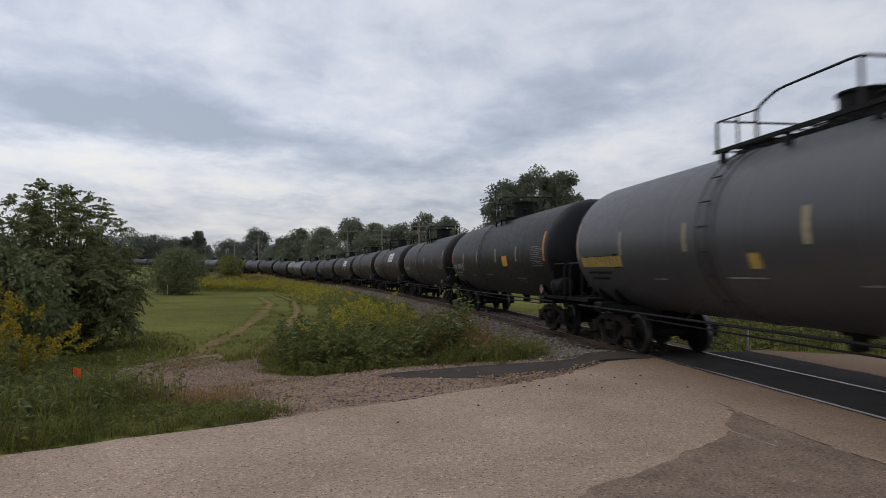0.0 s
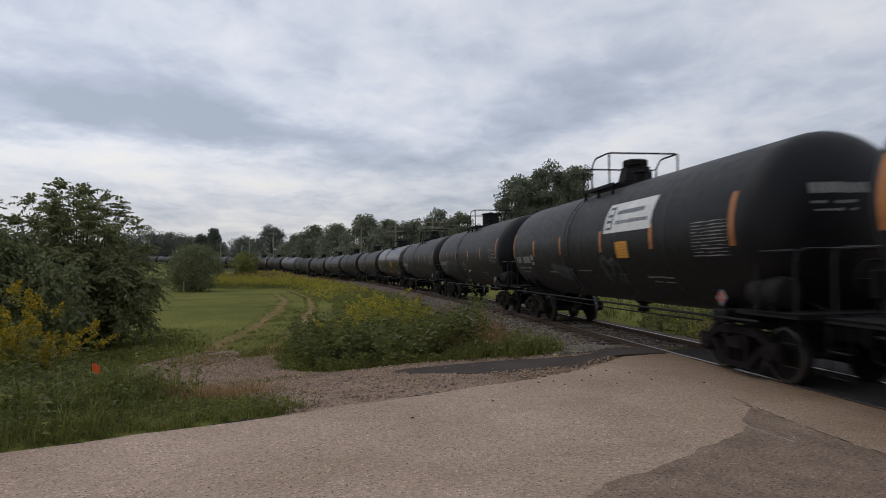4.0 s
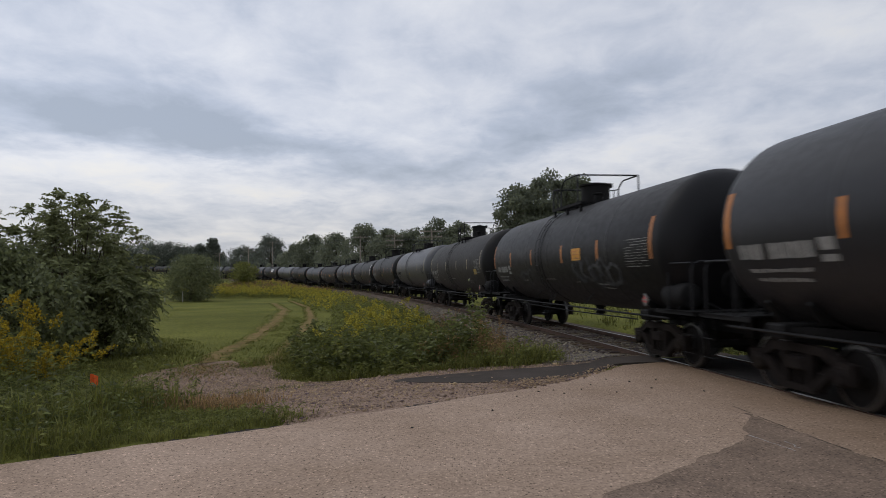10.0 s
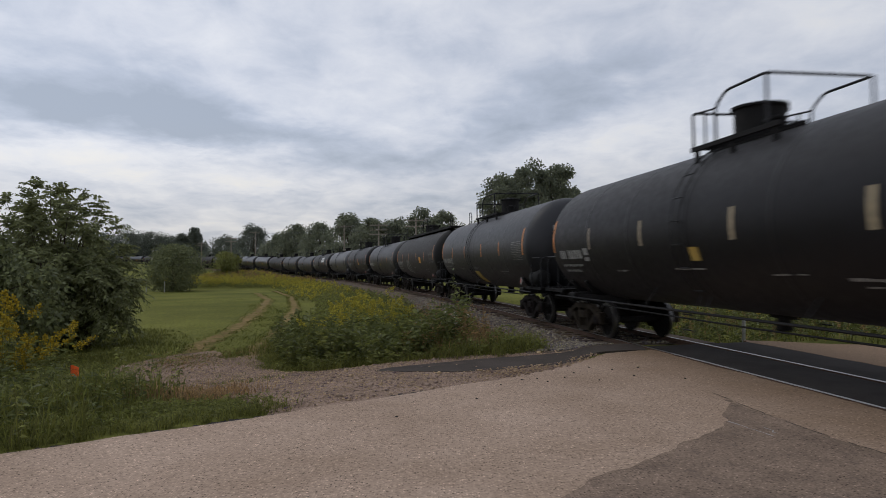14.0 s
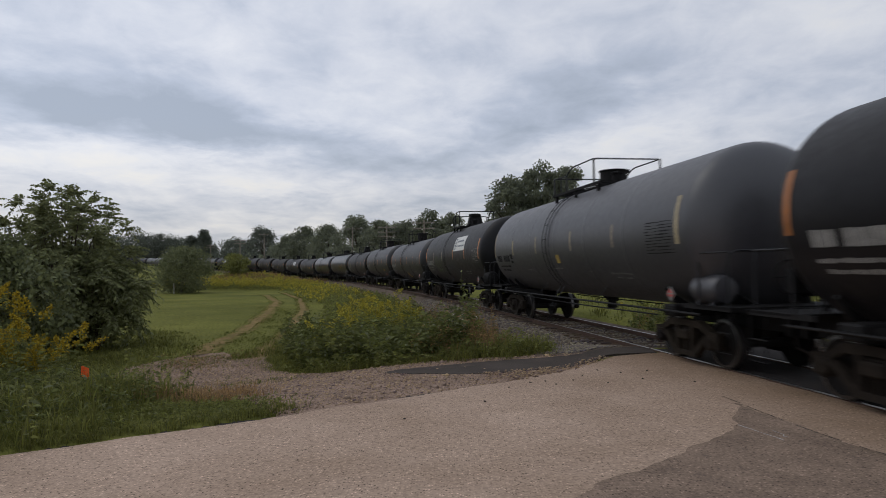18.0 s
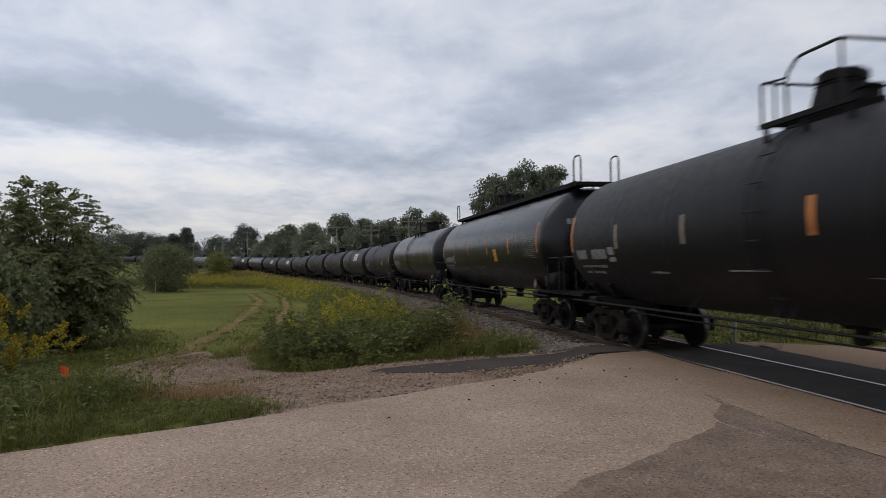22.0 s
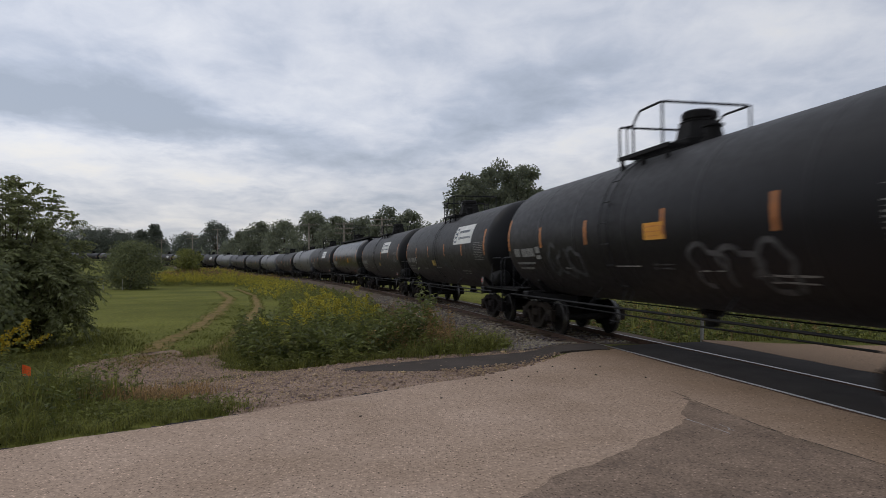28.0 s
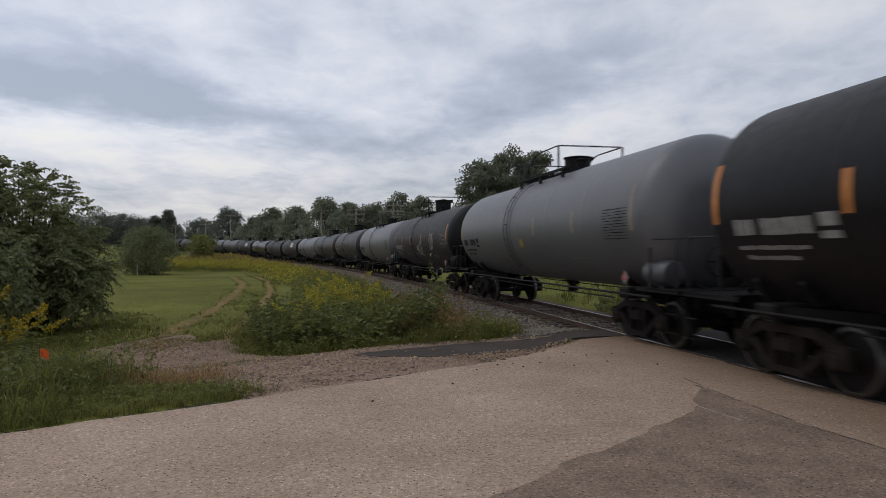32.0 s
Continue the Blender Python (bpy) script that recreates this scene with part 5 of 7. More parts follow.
    pipes("walk_hoop", lambda q: hoop(q, [(0.26, 0, 4.2), (0.26, 0, 4.98), (-0.26, 0, 4.98), (-0.26, 0, 4.2)], 0.024, 0.16))
    pipes("walk_rail_a", lambda q: hoop(q, [(1.3, 0.64, 4.2), (1.3, 0.64, 4.86), (0.85, 0.64, 4.86), (0.85, 0.64, 4.2)], 0.022, 0.12))
    pipes("walk_rail_b", lambda q: hoop(q, [(0.85, 0.64, 4.3), (0.55, 0.64, 5.12), (-0.75, 0.64, 5.12), (-0.75, 0.64, 4.2)], 0.022, 0.14))
    pipes("walk_rail_c", lambda q: hoop(q, [(-1.6, 0.64, 4.2), (-1.6, 0.64, 4.5), (-2.7, 0.64, 4.5), (-2.7, 0.64, 4.2)], 0.02, 0.1))
    bm = bmesh.new()
    for y in (0.12, -0.28):
        tube(bm, [(-8.2, y, 1.2), (-8.22, y, 3.0), (-7.95, y, 4.16)], 0.018, 5)
    for z in np.linspace(1.45, 4.0, 9):
        x = -8.21 if z < 3 else -8.22 + (z - 3.0) * 0.23
        tube(bm, [(x, 0.12, z), (x, -0.28, z)], 0.014, 5)
    G["head_ladder"] = mesh_of("head_ladder", bm, M["pipe"])
    for key, me in G.items():
        if key.startswith(("tank_shell", "head_a", "head_b", "head_c", "head_d", "bogie", "side_frame", "wheelset", "bearing", "manway", "lid", "bonnet", "reflector", "tall", "number", "data", "lines", "panel", "low_panel", "placard")):
            continue
        for v in me.vertices:
            v.co.x *= KX
    return G


G = car_meshes()

# what sets the cars apart: number: (paint, marks)
CARS = {
    -1: ("black", "panel"), 0: ("grey", "band ochre_text soiled"), 1: ("black", "panel"), 2: ("black", "blot:0.9,2.9,1.6,2.0,spray;plain"),
    3: ("black", "placard;plain"), 4: ("black", "scrawl:-2.1,-1.7,1.35,2.0,spray;text:-3.4,-2.9,1.85,1.98,letter;plain"), 5: ("black", "placard;panel;blot:1.2,3.0,1.5,2.1,spray;scrawl:-2.2,-1.2,1.5,2.1,spray"),
    6: ("black", "scrawl:1.2,4.2,1.6,2.3,spray;scrawl:-0.6,0.6,1.6,2.2,spray"), 7: ("black", "text:-4.2,-3.45,1.70,2.02,green;text:0.1,0.5,1.80,1.95,letter;plain"), 8: ("gloss", "band;orange:-2.73,-2.02,2.06,2.55;yellow:-0.92,-0.22,1.31,1.76"),
    9: ("black", "orange:1.20,1.62,2.00,2.20;scrawl:2.5,3.6,1.62,2.15,spray;scrawl:0.6,1.2,1.6,2.1,spray"),
    10: ("black", "yellow:1.50,2.00,1.82,2.02"), 11: ("darkgrey", "band;orange:-3.10,-2.45,2.16,2.46"), 12: ("black", "orange:-2.80,-2.15,2.33,2.66;band;scrawl:1.9,3.4,1.5,2.1,spray;scrawl:-5.2,-2.3,1.7,2.3,spray"),
    13: ("brown", "band;soiled;yellow:-5.90,-5.33,2.02,2.26"), 14: ("grey", "band;low_text;soiled"),
    15: ("black", "soiled_low"), 16: ("black", "tag:-7.15,-6.55,2.3,3.5,white"), 17: ("darkgrey", "band;yellow:0.05,0.87,1.18,1.68"), 18: ("brown", "walkway;panel;scrawl:1.5,2.9,1.45,2.2,letter"),
    19: ("darkgrey", "scrawl:-6.2,-5.4,1.4,2.1,spray"), 20: ("black", "band;orange:-2.1,-1.5,2.07,2.36"), 21: ("grey", "band;low_text;soiled"), 22: ("black", "placard;scrawl:2.1,4.0,1.6,2.4,green;scrawl:-0.4,0.5,1.7,2.2,spray;scrawl:-1.4,-1.0,1.6,2.1,spray;plain"),
    23: ("darkgrey", "band;yellow:-0.32,0.14,1.22,1.60;scrawl:-3.0,-2.4,1.36,2.16,spray"), 24: ("darkgrey", "band;yellow:-4.55,-3.95,1.66,1.86"), 25: ("black", "plain"), 26: ("gloss", "walkway;orange:-2.50,-2.10,2.03,2.46;blot:-0.7,0.5,1.5,1.7,spray"), 27: ("gloss", "band;text:2.0,2.7,2.22,2.36,letter;plain"), 28: ("black", "orange:-3.50,-2.90,2.12,2.41"), 29: ("black", "placard;plain"),
    30: ("brown", "scrawl:-6.0,-4.6,1.5,2.6,spray;scrawl:0.8,2.2,1.5,2.2,spray"), 31: ("brown", "band;orange:-5.15,-4.75,2.10,2.26;scrawl:1.1,1.8,1.65,2.06,spray;scrawl:-3.0,-0.9,1.6,2.15,spray"), 32: ("black", "orange:-1.30,-0.66,2.28,2.58;scrawl:2.4,4.3,1.6,2.3,spray;scrawl:-4.3,-2.0,1.45,2.1,spray;text:-1.4,-0.7,1.75,1.9,spray"),
    33: ("black", "placard;yellow:0.55,1.20,1.90,2.14;text:-1.46,-1.0,2.42,2.70,spray;scrawl:-1.7,-1.0,1.9,2.1,spray"), 34: ("black", "placard;scrawl:-3.0,1.0,1.4,2.0,spray;yellow:-0.9,-0.3,1.9,2.1"), 35: ("gloss", "walkway;panel;blot:-0.6,0.6,1.4,1.7,spray"), 36: ("black", "placard;scrawl:-3.2,-2.3,1.5,2.1,spray;scrawl:-1.4,0.6,1.4,2.0,spray;plain"),
    37: ("light", "band;low_text;soiled"), 38: ("black", "scrawl:-1.2,-0.4,1.7,2.4,letter;scrawl:-4.2,-3.4,2.0,2.7,letter"), 39: ("light", "band;low_text"), 40: ("darkgrey", ""), 41: ("darkgrey", "band"), 42: ("light", "low_text"), 43: ("black", "placard"), 44: ("black", ""),
    45: ("gloss", "band"), 46: ("black", "placard"), 47: ("grey", "low_text"), 48: ("grey", ""), 49: ("black", ""), 50: ("darkgrey", "band"), 51: ("black", ""), 52: ("light", "low_text"), 53: ("black", "placard"), 54: ("black", ""),
}
# where the ladder's strap sits along the tank
TOP = {0: -0.28, 33: -1.1, 24: -0.95, 34: -0.28, 7: -0.55, 15: -0.7, 16: -1.1, 21: -0.65, 31: -0.7, 32: -0.6, 8: -0.3, 9: -0.5, 10: -0.5, 11: -0.4, 12: -0.5, 22: -0.6, 25: -1.55}
# the gangway on top: its rear post, the manway and its front post along the tank
GANGWAY = {0: (1.62, -0.66, -1.60), 4: (1.05, -0.16, -0.78), 7: (1.26, 0.11, -0.31), 8: (1.33, 0.02, -0.35), 9: (1.37, 0.15, -0.35), 11: (1.05, -0.41, -1.20), 12: (1.00, -0.19, -1.19), 13: (0.75, -0.45, -0.95),
           14: (1.59, -0.63, -1.54), 15: (1.28, -0.11, -0.79), 16: (0.70, 0.10, -1.40), 17: (1.57, -0.50, -1.40), 21: (1.60, -0.65, -1.54), 22: (1.17, 0.02, -0.38), 23: (1.24, -0.01, -0.75), 24: (0.60, -0.20, -1.23),
           25: (0.40, -0.15, -1.20), 1: (0.75, -0.10, -0.70), 2: (0.60, -0.10, -0.65), 3: (0.85, -0.10, -0.60), 10: (1.60, 0.70, 0.00), 20: (0.80, -0.05, -0.60), 28: (0.75, -0.10, -0.85), 30: (0.60, -0.20, -0.90), 34: (1.50, 0.20, -0.50),
           31: (1.09, 0.45, -1.28), 32: (1.31, -0.10, -0.34), 33: (0.85, 0.10, -0.80), 37: (1.60, -0.80, -1.68)}
FAT = (3, 4, 10, 11, 14, 15, 20, 21, 22, 24, 26, 27, 31, 32, 35, 36, 37)      # jacketed cars are a little stouter
PAINT = {"black": "matt black", "brown": "sooty brown-black", "gloss": "glossy blue-black", "darkgrey": "dark grey", "grey": "weathered mid-grey", "light": "pale grey"}
SPRAY = {"spray": "spray", "white": "white", "green": "spray_green", "ochre": "ochre", "letter": "letter", "faint": "spray"}


def tank_car(k, paint, marks):
    marks = [m for m in marks.replace(" ", ";").split(";") if m]
    key = "abcd"[k % 4]
    extra = ["white warning placard"] if "placard" in marks else []
    extra += ["graffiti"] if any(m.startswith("scrawl") for m in marks) else []
    extra += ["walkway along its top"] if "walkway" in marks else []
    extra += ["orange side panel"] if "panel" in marks and not extra else []
    car = tagged(new("tank_car"), PAINT[paint] + " railway tank car with " + (" and ".join(extra) if extra else "orange reflector strips"), "tank car", "tank cars of the freight train")

    fat = k in FAT
    grow = Matrix.Translation((0, 0, AX + 0.08)) @ Matrix.Diagonal((1, 1.016, 1.016, 1)) @ Matrix.Translation((0, 0, -AX)) if fat else None
    top = TOP.get(k, -0.35)
    dz = 0.105 if fat else 0
    banded = "band" in marks and paint in ("grey", "light", "darkgrey", "brown")
    low = "placard" in marks or k in (7, 25, 28, 32)
    rear, mid, fore = GANGWAY.get(k, (1.60, -0.55, -1.45) if banded else (1.28, -0.05, -0.55))
    sx_ = (rear - fore) / 1.843
    # the grey cars carry lower rails and a lower manway
    tall, squat = (0.80, 0.72) if paint in ("grey", "light") else (1.0, 1.0)
    stretch = Matrix.Translation((rear - 1.891 * sx_, 0, dz + 4.06 * (1 - tall))) @ Matrix.Diagonal((sx_, 1, tall, 1))
    girth = 0.76 if low else 0.80 if banded else 0.94
    drum = Matrix.Translation((mid, 0, dz + 4.02 * (1 - squat))) @ Matrix.Diagonal((girth, girth, squat, 1)) @ Matrix.Translation((-0.66, 0, 0))
    ON_TANK = ("tank_shell", "tank_band", "reflector", "tall_reflector", "car_number", "data_panel", "stencil_panel", "head_lettering", "placard", "warning_panel", "small_panel", "graffiti", "paint_blot", "ladder")
    ON_TOP = ("platform", "railing", "manway", "valve", "walkway")

    def put(name, mesh, parent=car, m=None, label=""):
        if parent is car and name in ("ladder", "tank_band") and mesh != "head_ladder":
            m = Matrix.Translation((top - 0.3, 0, 0)) @ (m or Matrix.Identity(4))
        if fat and parent is car and name in ON_TANK:
            m = grow @ (m or Matrix.Identity(4))
        elif parent is car and name in ON_TOP and "walkway" not in marks:
            if name == "manway":
                m = drum
            elif name == "valve":
                m = Matrix.Translation((mid - 0.52, 0, dz)) @ (m or Matrix.Identity(4))
            else:
                m = stretch @ (m or Matrix.Identity(4))
        elif fat and parent is car and name in ON_TOP:
            m = Matrix.Translation((0, 0, 0.105)) @ (m or Matrix.Identity(4))
        return place(name, G[mesh] if isinstance(mesh, str) else mesh, parent, m, label)

    def printed(ob):
        return tagged(ob, kind="stuff")

    def painted(ob):
        ob.material_slots[0].link = "OBJECT"
        ob.material_slots[0].material = M[paint]
        return ob

    def soiled(ob, pale=False):
        if "soiled" in marks or paint == "light" or pale:
            ob.material_slots[0].link = "OBJECT"
            ob.material_slots[0].material = M["faded"]

    painted(put("tank_shell", "tank_shell", label=PAINT[paint] + " cylindrical tank"))
    if "walkway" in marks:
        put("walkway", "long_walkway")
        for x in (-7.64, 7.64):
            for y in (-0.55, 0.62):
                put("railing", "walk_hoop", m=Matrix.Translation((x, y, 0)))
        for n in "abc":
            put("railing", "walk_rail_" + n)
        put("ladder", "head_ladder")
        put("ladder", "head_ladder", m=TURN)
    else:
        if "band" in marks:
            painted(put("tank_band", "band"))
        put("platform", "platform")
        for m in (None, Matrix.Diagonal((1, -1, 1, 1))):
            ra, rb = put("railing", "railing_a", m=m), put("railing", "railing_b", m=m)
            put("rail_post", "rail_post_a", rb)
            put("rail_post", "rail_post_b", ra)
            put("cross_rail", "cross_rail", ra)
        put("ladder", "ladder")
        put("ladder", "ladder", m=Matrix.Diagonal((1, -1, 1, 1)))
    man = put("manway", "bonnet" if low else "manway", label="black tapered valve bonnet" if low else "black manway drum")
    put("lid", "bonnet_lid" if low else "lid", man)
    put("valve", "valve_a")
    put("valve", "valve_b")
    for m in (None, TURN):
        for n in ("end_sill", "coupler", "end_platform", "saddle", "side_pipe", "brake_rod"):
            put(n, n, m=m)
        er = put("end_railing", "end_railing", m=m)
        put("grab_rail", "grab_rail_a", er)
        put("grab_rail", "grab_rail_b", er)
        for x in (-6.9, -2.6, 1.9, 6.9):
            put("pipe_bracket", "pipe_bracket", m=(m or Matrix.Identity(4)) @ Matrix.Translation((x, 0, 0)))
    tank_ = put("air_reservoir", "air_reservoir", label="drum-shaped air reservoir")
    if paint in ("grey", "light"):
        tank_.material_slots[0].link = "OBJECT"
        tank_.material_slots[0].material = M["grey"]
    put("brake_cylinder", "brake_cylinder")
    put("brake_wheel", "brake_wheel")
    put("outlet_valve", "outlet_valve")
    for sx in (-1, 1):
        bg = put("bogie", "bogie", m=Matrix.Translation((sx * BOGIE_X, 0, 0)))
        put("side_frame", "side_frame", bg)
        put("side_frame", "side_frame", bg, TURN)
        for ax in (-1, 1):
            put("wheelset", "wheelset", bg, Matrix.Translation((ax * AXLE_X, 0, WHEEL_R)))
            put("bearing_cap", "bearing_cap", bg, Matrix.Translation((ax * AXLE_X, 0, WHEEL_R)))
            put("bearing_cap", "bearing_cap", bg, Matrix.Translation((ax * AXLE_X, 0, WHEEL_R)) @ TURN)
    for m in (Matrix.Identity(4), TURN):
        for x in (4.45, 1.78, -1.28, -3.95):
            if paint == "light" and x > 0:
                continue
            soiled(put("reflector", "reflector", m=m @ Matrix.Translation((x, 0, 0))), k in (1, 16) or (x > 0 and k % 3 == 1))
        for x in (6.98, -6.78):
            soiled(put("tall_reflector", "tall_reflector", m=m @ Matrix.Translation((x, 0, 0))))
        dark_print = paint in ("grey", "light")
        cn = printed(put("car_number", "number_" + key, m=m, label="small dark lettering bars" if dark_print else "soiled white lettering bars"))
        dp = printed(put("data_panel", "data_" + key, m=m, label="rows of small dark print" if dark_print else "rows of small white print"))
        if dark_print:
            for ob in (cn, dp):
                ob.material_slots[0].link = "OBJECT"
                ob.material_slots[0].material = M["under"]
        printed(put("stencil_panel", "lines_" + key, m=m))
        dm = put("hazard_diamond", "hazard_diamond", m=m, label="white and red hazard diamond")
        printed(put("diamond_print", "diamond_print", dm))
        if k % 3 == 2 or "walkway" in marks or k in (4, 13, 22, 33):
            printed(put("head_lettering", "head_" + key, m=m))
        if "placard" in marks:
            pl = put("placard", "placard", m=m @ Matrix.Translation((-1.3 if k == 33 else 0, 0, 0)), label="large white warning placard")
            printed(put("placard_print", "placard_print", pl))
            printed(put("placard_mark", "placard_mark", pl))
        if "panel" in marks:
            pn = put("warning_panel", "panel", m=m, label="orange-yellow warning panel")
            printed(put("panel_print", "panel_print", pn))
        elif "plain" not in marks and not any(q.startswith(("yellow", "orange")) for q in marks):
            put("small_panel", "low_panel", m=m)
    n = 0
    for mk in marks:
        n += 1
        if mk == "soiled_low":
            put("small_panel", shell_rects([(-0.78, -0.50, 1.12, 1.50)], M["faded"], "small_panel", 0.010), label="soiled pale panel")
        elif mk.startswith("text"):
            a = mk.split(":")[1].split(",")
            x0, x1, z0, z1 = (float(v) for v in a[:4])
            rows = max(2, round((z1 - z0) / 0.075))
            st = (z1 - z0) / rows
            printed(put("stencil_panel", shell_rects([r for i in range(rows) for r in lettering(x0, x1, z0 + st * i, z0 + st * (i + 0.6), 7, k + i, 0.14)], M[SPRAY[a[4]]], "stencil_panel", 0.010), label="rows of faded stencilled print"))
        elif mk.startswith("tag"):
            a = mk.split(":")[1].split(",")
            x0, x1, z0, z1 = (float(v) for v in a[:4])
            for half, (za, zb) in enumerate(((z0 + (z1 - z0) * 0.52, z1), (z0, z0 + (z1 - z0) * 0.46))):
                printed(put("graffiti", scrawl(x0, x1, za, zb, M[SPRAY[a[4]]], k * 13 + n + half, 0.028), label="two rows of white sprayed loops"))
        elif mk.startswith("yellow"):
            x0, x1, z0, z1 = (float(v) for v in mk.split(":")[1].split(","))
            put("small_panel", shell_rects([(x0, x1, z0, z1)], M["ochre"], "small_panel", 0.010), label="soiled yellow panel")
        elif mk.startswith("orange"):
            x0, x1, z0, z1 = (float(v) for v in mk.split(":")[1].split(","))
            pn = put("warning_panel", shell_rects([(x0, x1, z0, z1)], M["yellow"], "warning_panel", 0.010), label="orange-yellow warning panel")
            printed(put("panel_print", shell_rects([r for i in range(3) for r in lettering(x0 + 0.05, x1 - 0.05, z0 + (z1 - z0) * (0.15 + 0.28 * i), z0 + (z1 - z0) * (0.27 + 0.28 * i), 6, k + i, 0.15)], M["orange"], "panel_print", 0.013), pn))
        elif mk == "ochre_text":
            printed(put("car_number", shell_rects(lettering(4.5, 6.8, 2.02, 2.28, 11, k), M["ochre"], "car_number", 0.011), label="faded orange lettering bars"))
        elif mk.startswith(("scrawl", "blot")):
            a = mk.split(":")[1].split(",")
            x0, x1, z0, z1 = (float(v) for v in a[:4])
            x0, x1 = x0 * KX, x1 * KX
            me = scrawl(x0, x1, z0, z1, M[SPRAY[a[4]]], k * 13 + n) if mk[0] == "s" else splash(x0, x1, z0, z1, M[SPRAY[a[4]]], k * 13 + n)
            printed(put("graffiti" if mk[0] == "s" else "paint_blot", me, label="loops of spray paint" if mk[0] == "s" else "smeared pale paint blot"))
    return car


TRAIN = {k: tank_car(k, *CARS[k]) for k in sorted(CARS)}


# slack in the couplings: how far each coupling lies off an even spacing
SLACK = {0: -0.2, 1: -0.48, 2: -0.35, 3: -0.35, 4: 0.0, 5: 0.0, 6: 0.0, 7: -0.15, 8: 0.08, 9: -0.25, 10: 0.08, 11: 0.11, 12: -0.12, 13: -0.05, 14: 0.16, 15: 0.35, 16: 0.2, 17: 0.55, 18: 0.1, 19: 0.3, 20: 0.1, 21: 0.53,
         22: 0.31, 23: 0.7, 24: 0.66, 25: -0.35, 26: 0.22, 27: 0.2, 28: -0.2, 29: 0.0, 30: 0.07, 31: 0.05, 32: -0.06, 33: -0.45, 34: -0.24, 35: 0.12, 36: -0.3, 37: -0.3}


def car_pose(k, t):
    """Where car k stands at t seconds: on the chord between its two bogies."""
    s = GAP0 - CAR_LEN / 2 + CAR_LEN * k - SPEED * t + (SLACK.get(k, -0.2) + SLACK.get(k - 1, -0.2)) / 2
    x0, y0, _ = on_track(s - BOGIE_X)
    x1, y1, _ = on_track(s + BOGIE_X)
    z0, z1 = float(track_z(s - BOGIE_X)), float(track_z(s + BOGIE_X))
    return pose((x0 + x1) / 2, (y0 + y1) / 2, (z0 + z1) / 2 + 0.002, 0, -math.degrees(math.atan2(z1 - z0, 2 * BOGIE_X)), math.degrees(math.atan2(y1 - y0, x1 - x0)))


def motions():
    for k, car in TRAIN.items():
        walk(car, [(t, car_pose(k, t)) for t in range(33)])
    # the wheels roll towards the leading end; alike axles share their turn
    first = {}
    for car in TRAIN.values():
        for ob in car.children_recursive:
            if ob.name.split(".")[0] != "wheelset":
                continue
            ax = 1 if ob.location.x > 0 else -1
            if ax not in first:
                first[ax] = ob
                step = math.degrees(SPEED / FPS / WHEEL_R)
                walk(ob, [(i / FPS, pose(ax * AXLE_X, 0, WHEEL_R, 0, -(step * i) % 360, 0)) for i in range(32 * FPS + 1)])
            else:
                ob.rotation_mode = "QUATERNION"
                ad = ob.animation_data_create()
                ad.action = first[ax].animation_data.action
                ad.action_slot = first[ax].animation_data.action_slot


# ---- plants and other things ----
build_ground()


def seen_at(px, depth, top=None):
    """The place that lies at a bearing px (in 1122nds of the depth, from 784 ahead) at a depth ahead of the eye."""
    return (px - 784) / 1122 * depth, depth


def stones(name, at, size, mat, label, category, flat_=0.6):
    """Loose angular stones: squashed eight-cornered lumps, joined."""
    n = len(at)
    base = np.array([[sx, sy, sz] for sx in (-1, 1) for sy in (-1, 1) for sz in (-1, 1)], float) * 0.5
    v = base[None] * RNG.uniform(0.55, 1.2, (n, 8, 3)) * (size * RNG.uniform(0.5, 1.5, n))[:, None, None]
    v[..., 2] *= flat_
    a = RNG.uniform(0, 6.28, n)
    c, s = np.cos(a)[:, None], np.sin(a)[:, None]
    x = v[..., 0] * c - v[..., 1] * s + 0.35 * v[..., 2]
    y = v[..., 0] * s + v[..., 1] * c
    v = np.stack([x, y, v[..., 2]], -1) + at[:, None]
    f = np.array([[0, 1, 3, 2], [4, 6, 7, 5], [0, 4, 5, 1], [2, 3, 7, 6], [0, 2, 6, 4], [1, 5, 7, 3]])
    f = (np.arange(n)[:, None, None] * 8 + f[None]).reshape(-1, 4)
    tagged(place(name, np_mesh(name, v.reshape(-1, 3), f, M[mat])), label, category, kind="stuff")


def grass(name, base, height, width, mat, label, lean=0.4):
    if "lawn" in name or name in ("rut_grass", "shade_grass", "rut_fringe"):
        base = base[~inside(DRIVE, base[:, 0], base[:, 1]) | (RNG.uniform(size=len(base)) < 0.10)]
    tagged(place(name, leaf_mesh(name, blades(base, height, width, lean), M[mat])), label, "grass", kind="stuff")


GOLD = [(-5.3, 20.4), (-4.5, 18.0), (-3.7, 16.2), (-2.5, 15.2), (-1.2, 14.7), (-0.2, 14.8), (0.3, 18), (0.0, 22), (-1.6, 30), (-4.2, 42), (-7.4, 51), (-9.2, 47), (-6.9, 38), (-5.6, 29), (-5.0, 24)]
DRY = [(-0.9, 14.3), (0.4, 14.1), (1.4, 14.4), (2.3, 15.0), (2.3, 16.4), (1.9, 18.6), (1.3, 21.5), (0.6, 25), (-0.6, 30), (-1.4, 29), (-0.2, 22)]
STRIP = [(-7.5, 49), (-9.6, 46), (-15.5, 66), (-22, 86), (-47, 97), (-52, 112), (-30, 113), (-17, 94), (-11, 68)]
VERGE = [(-14, 1.6), (-5.4, 6.75), (-3.9, 7.8), (-2.0, 9.0), (-3.1, 9.9), (-4.2, 10.9), (-6.2, 12.8), (-8.6, 13), (-16, 9)]
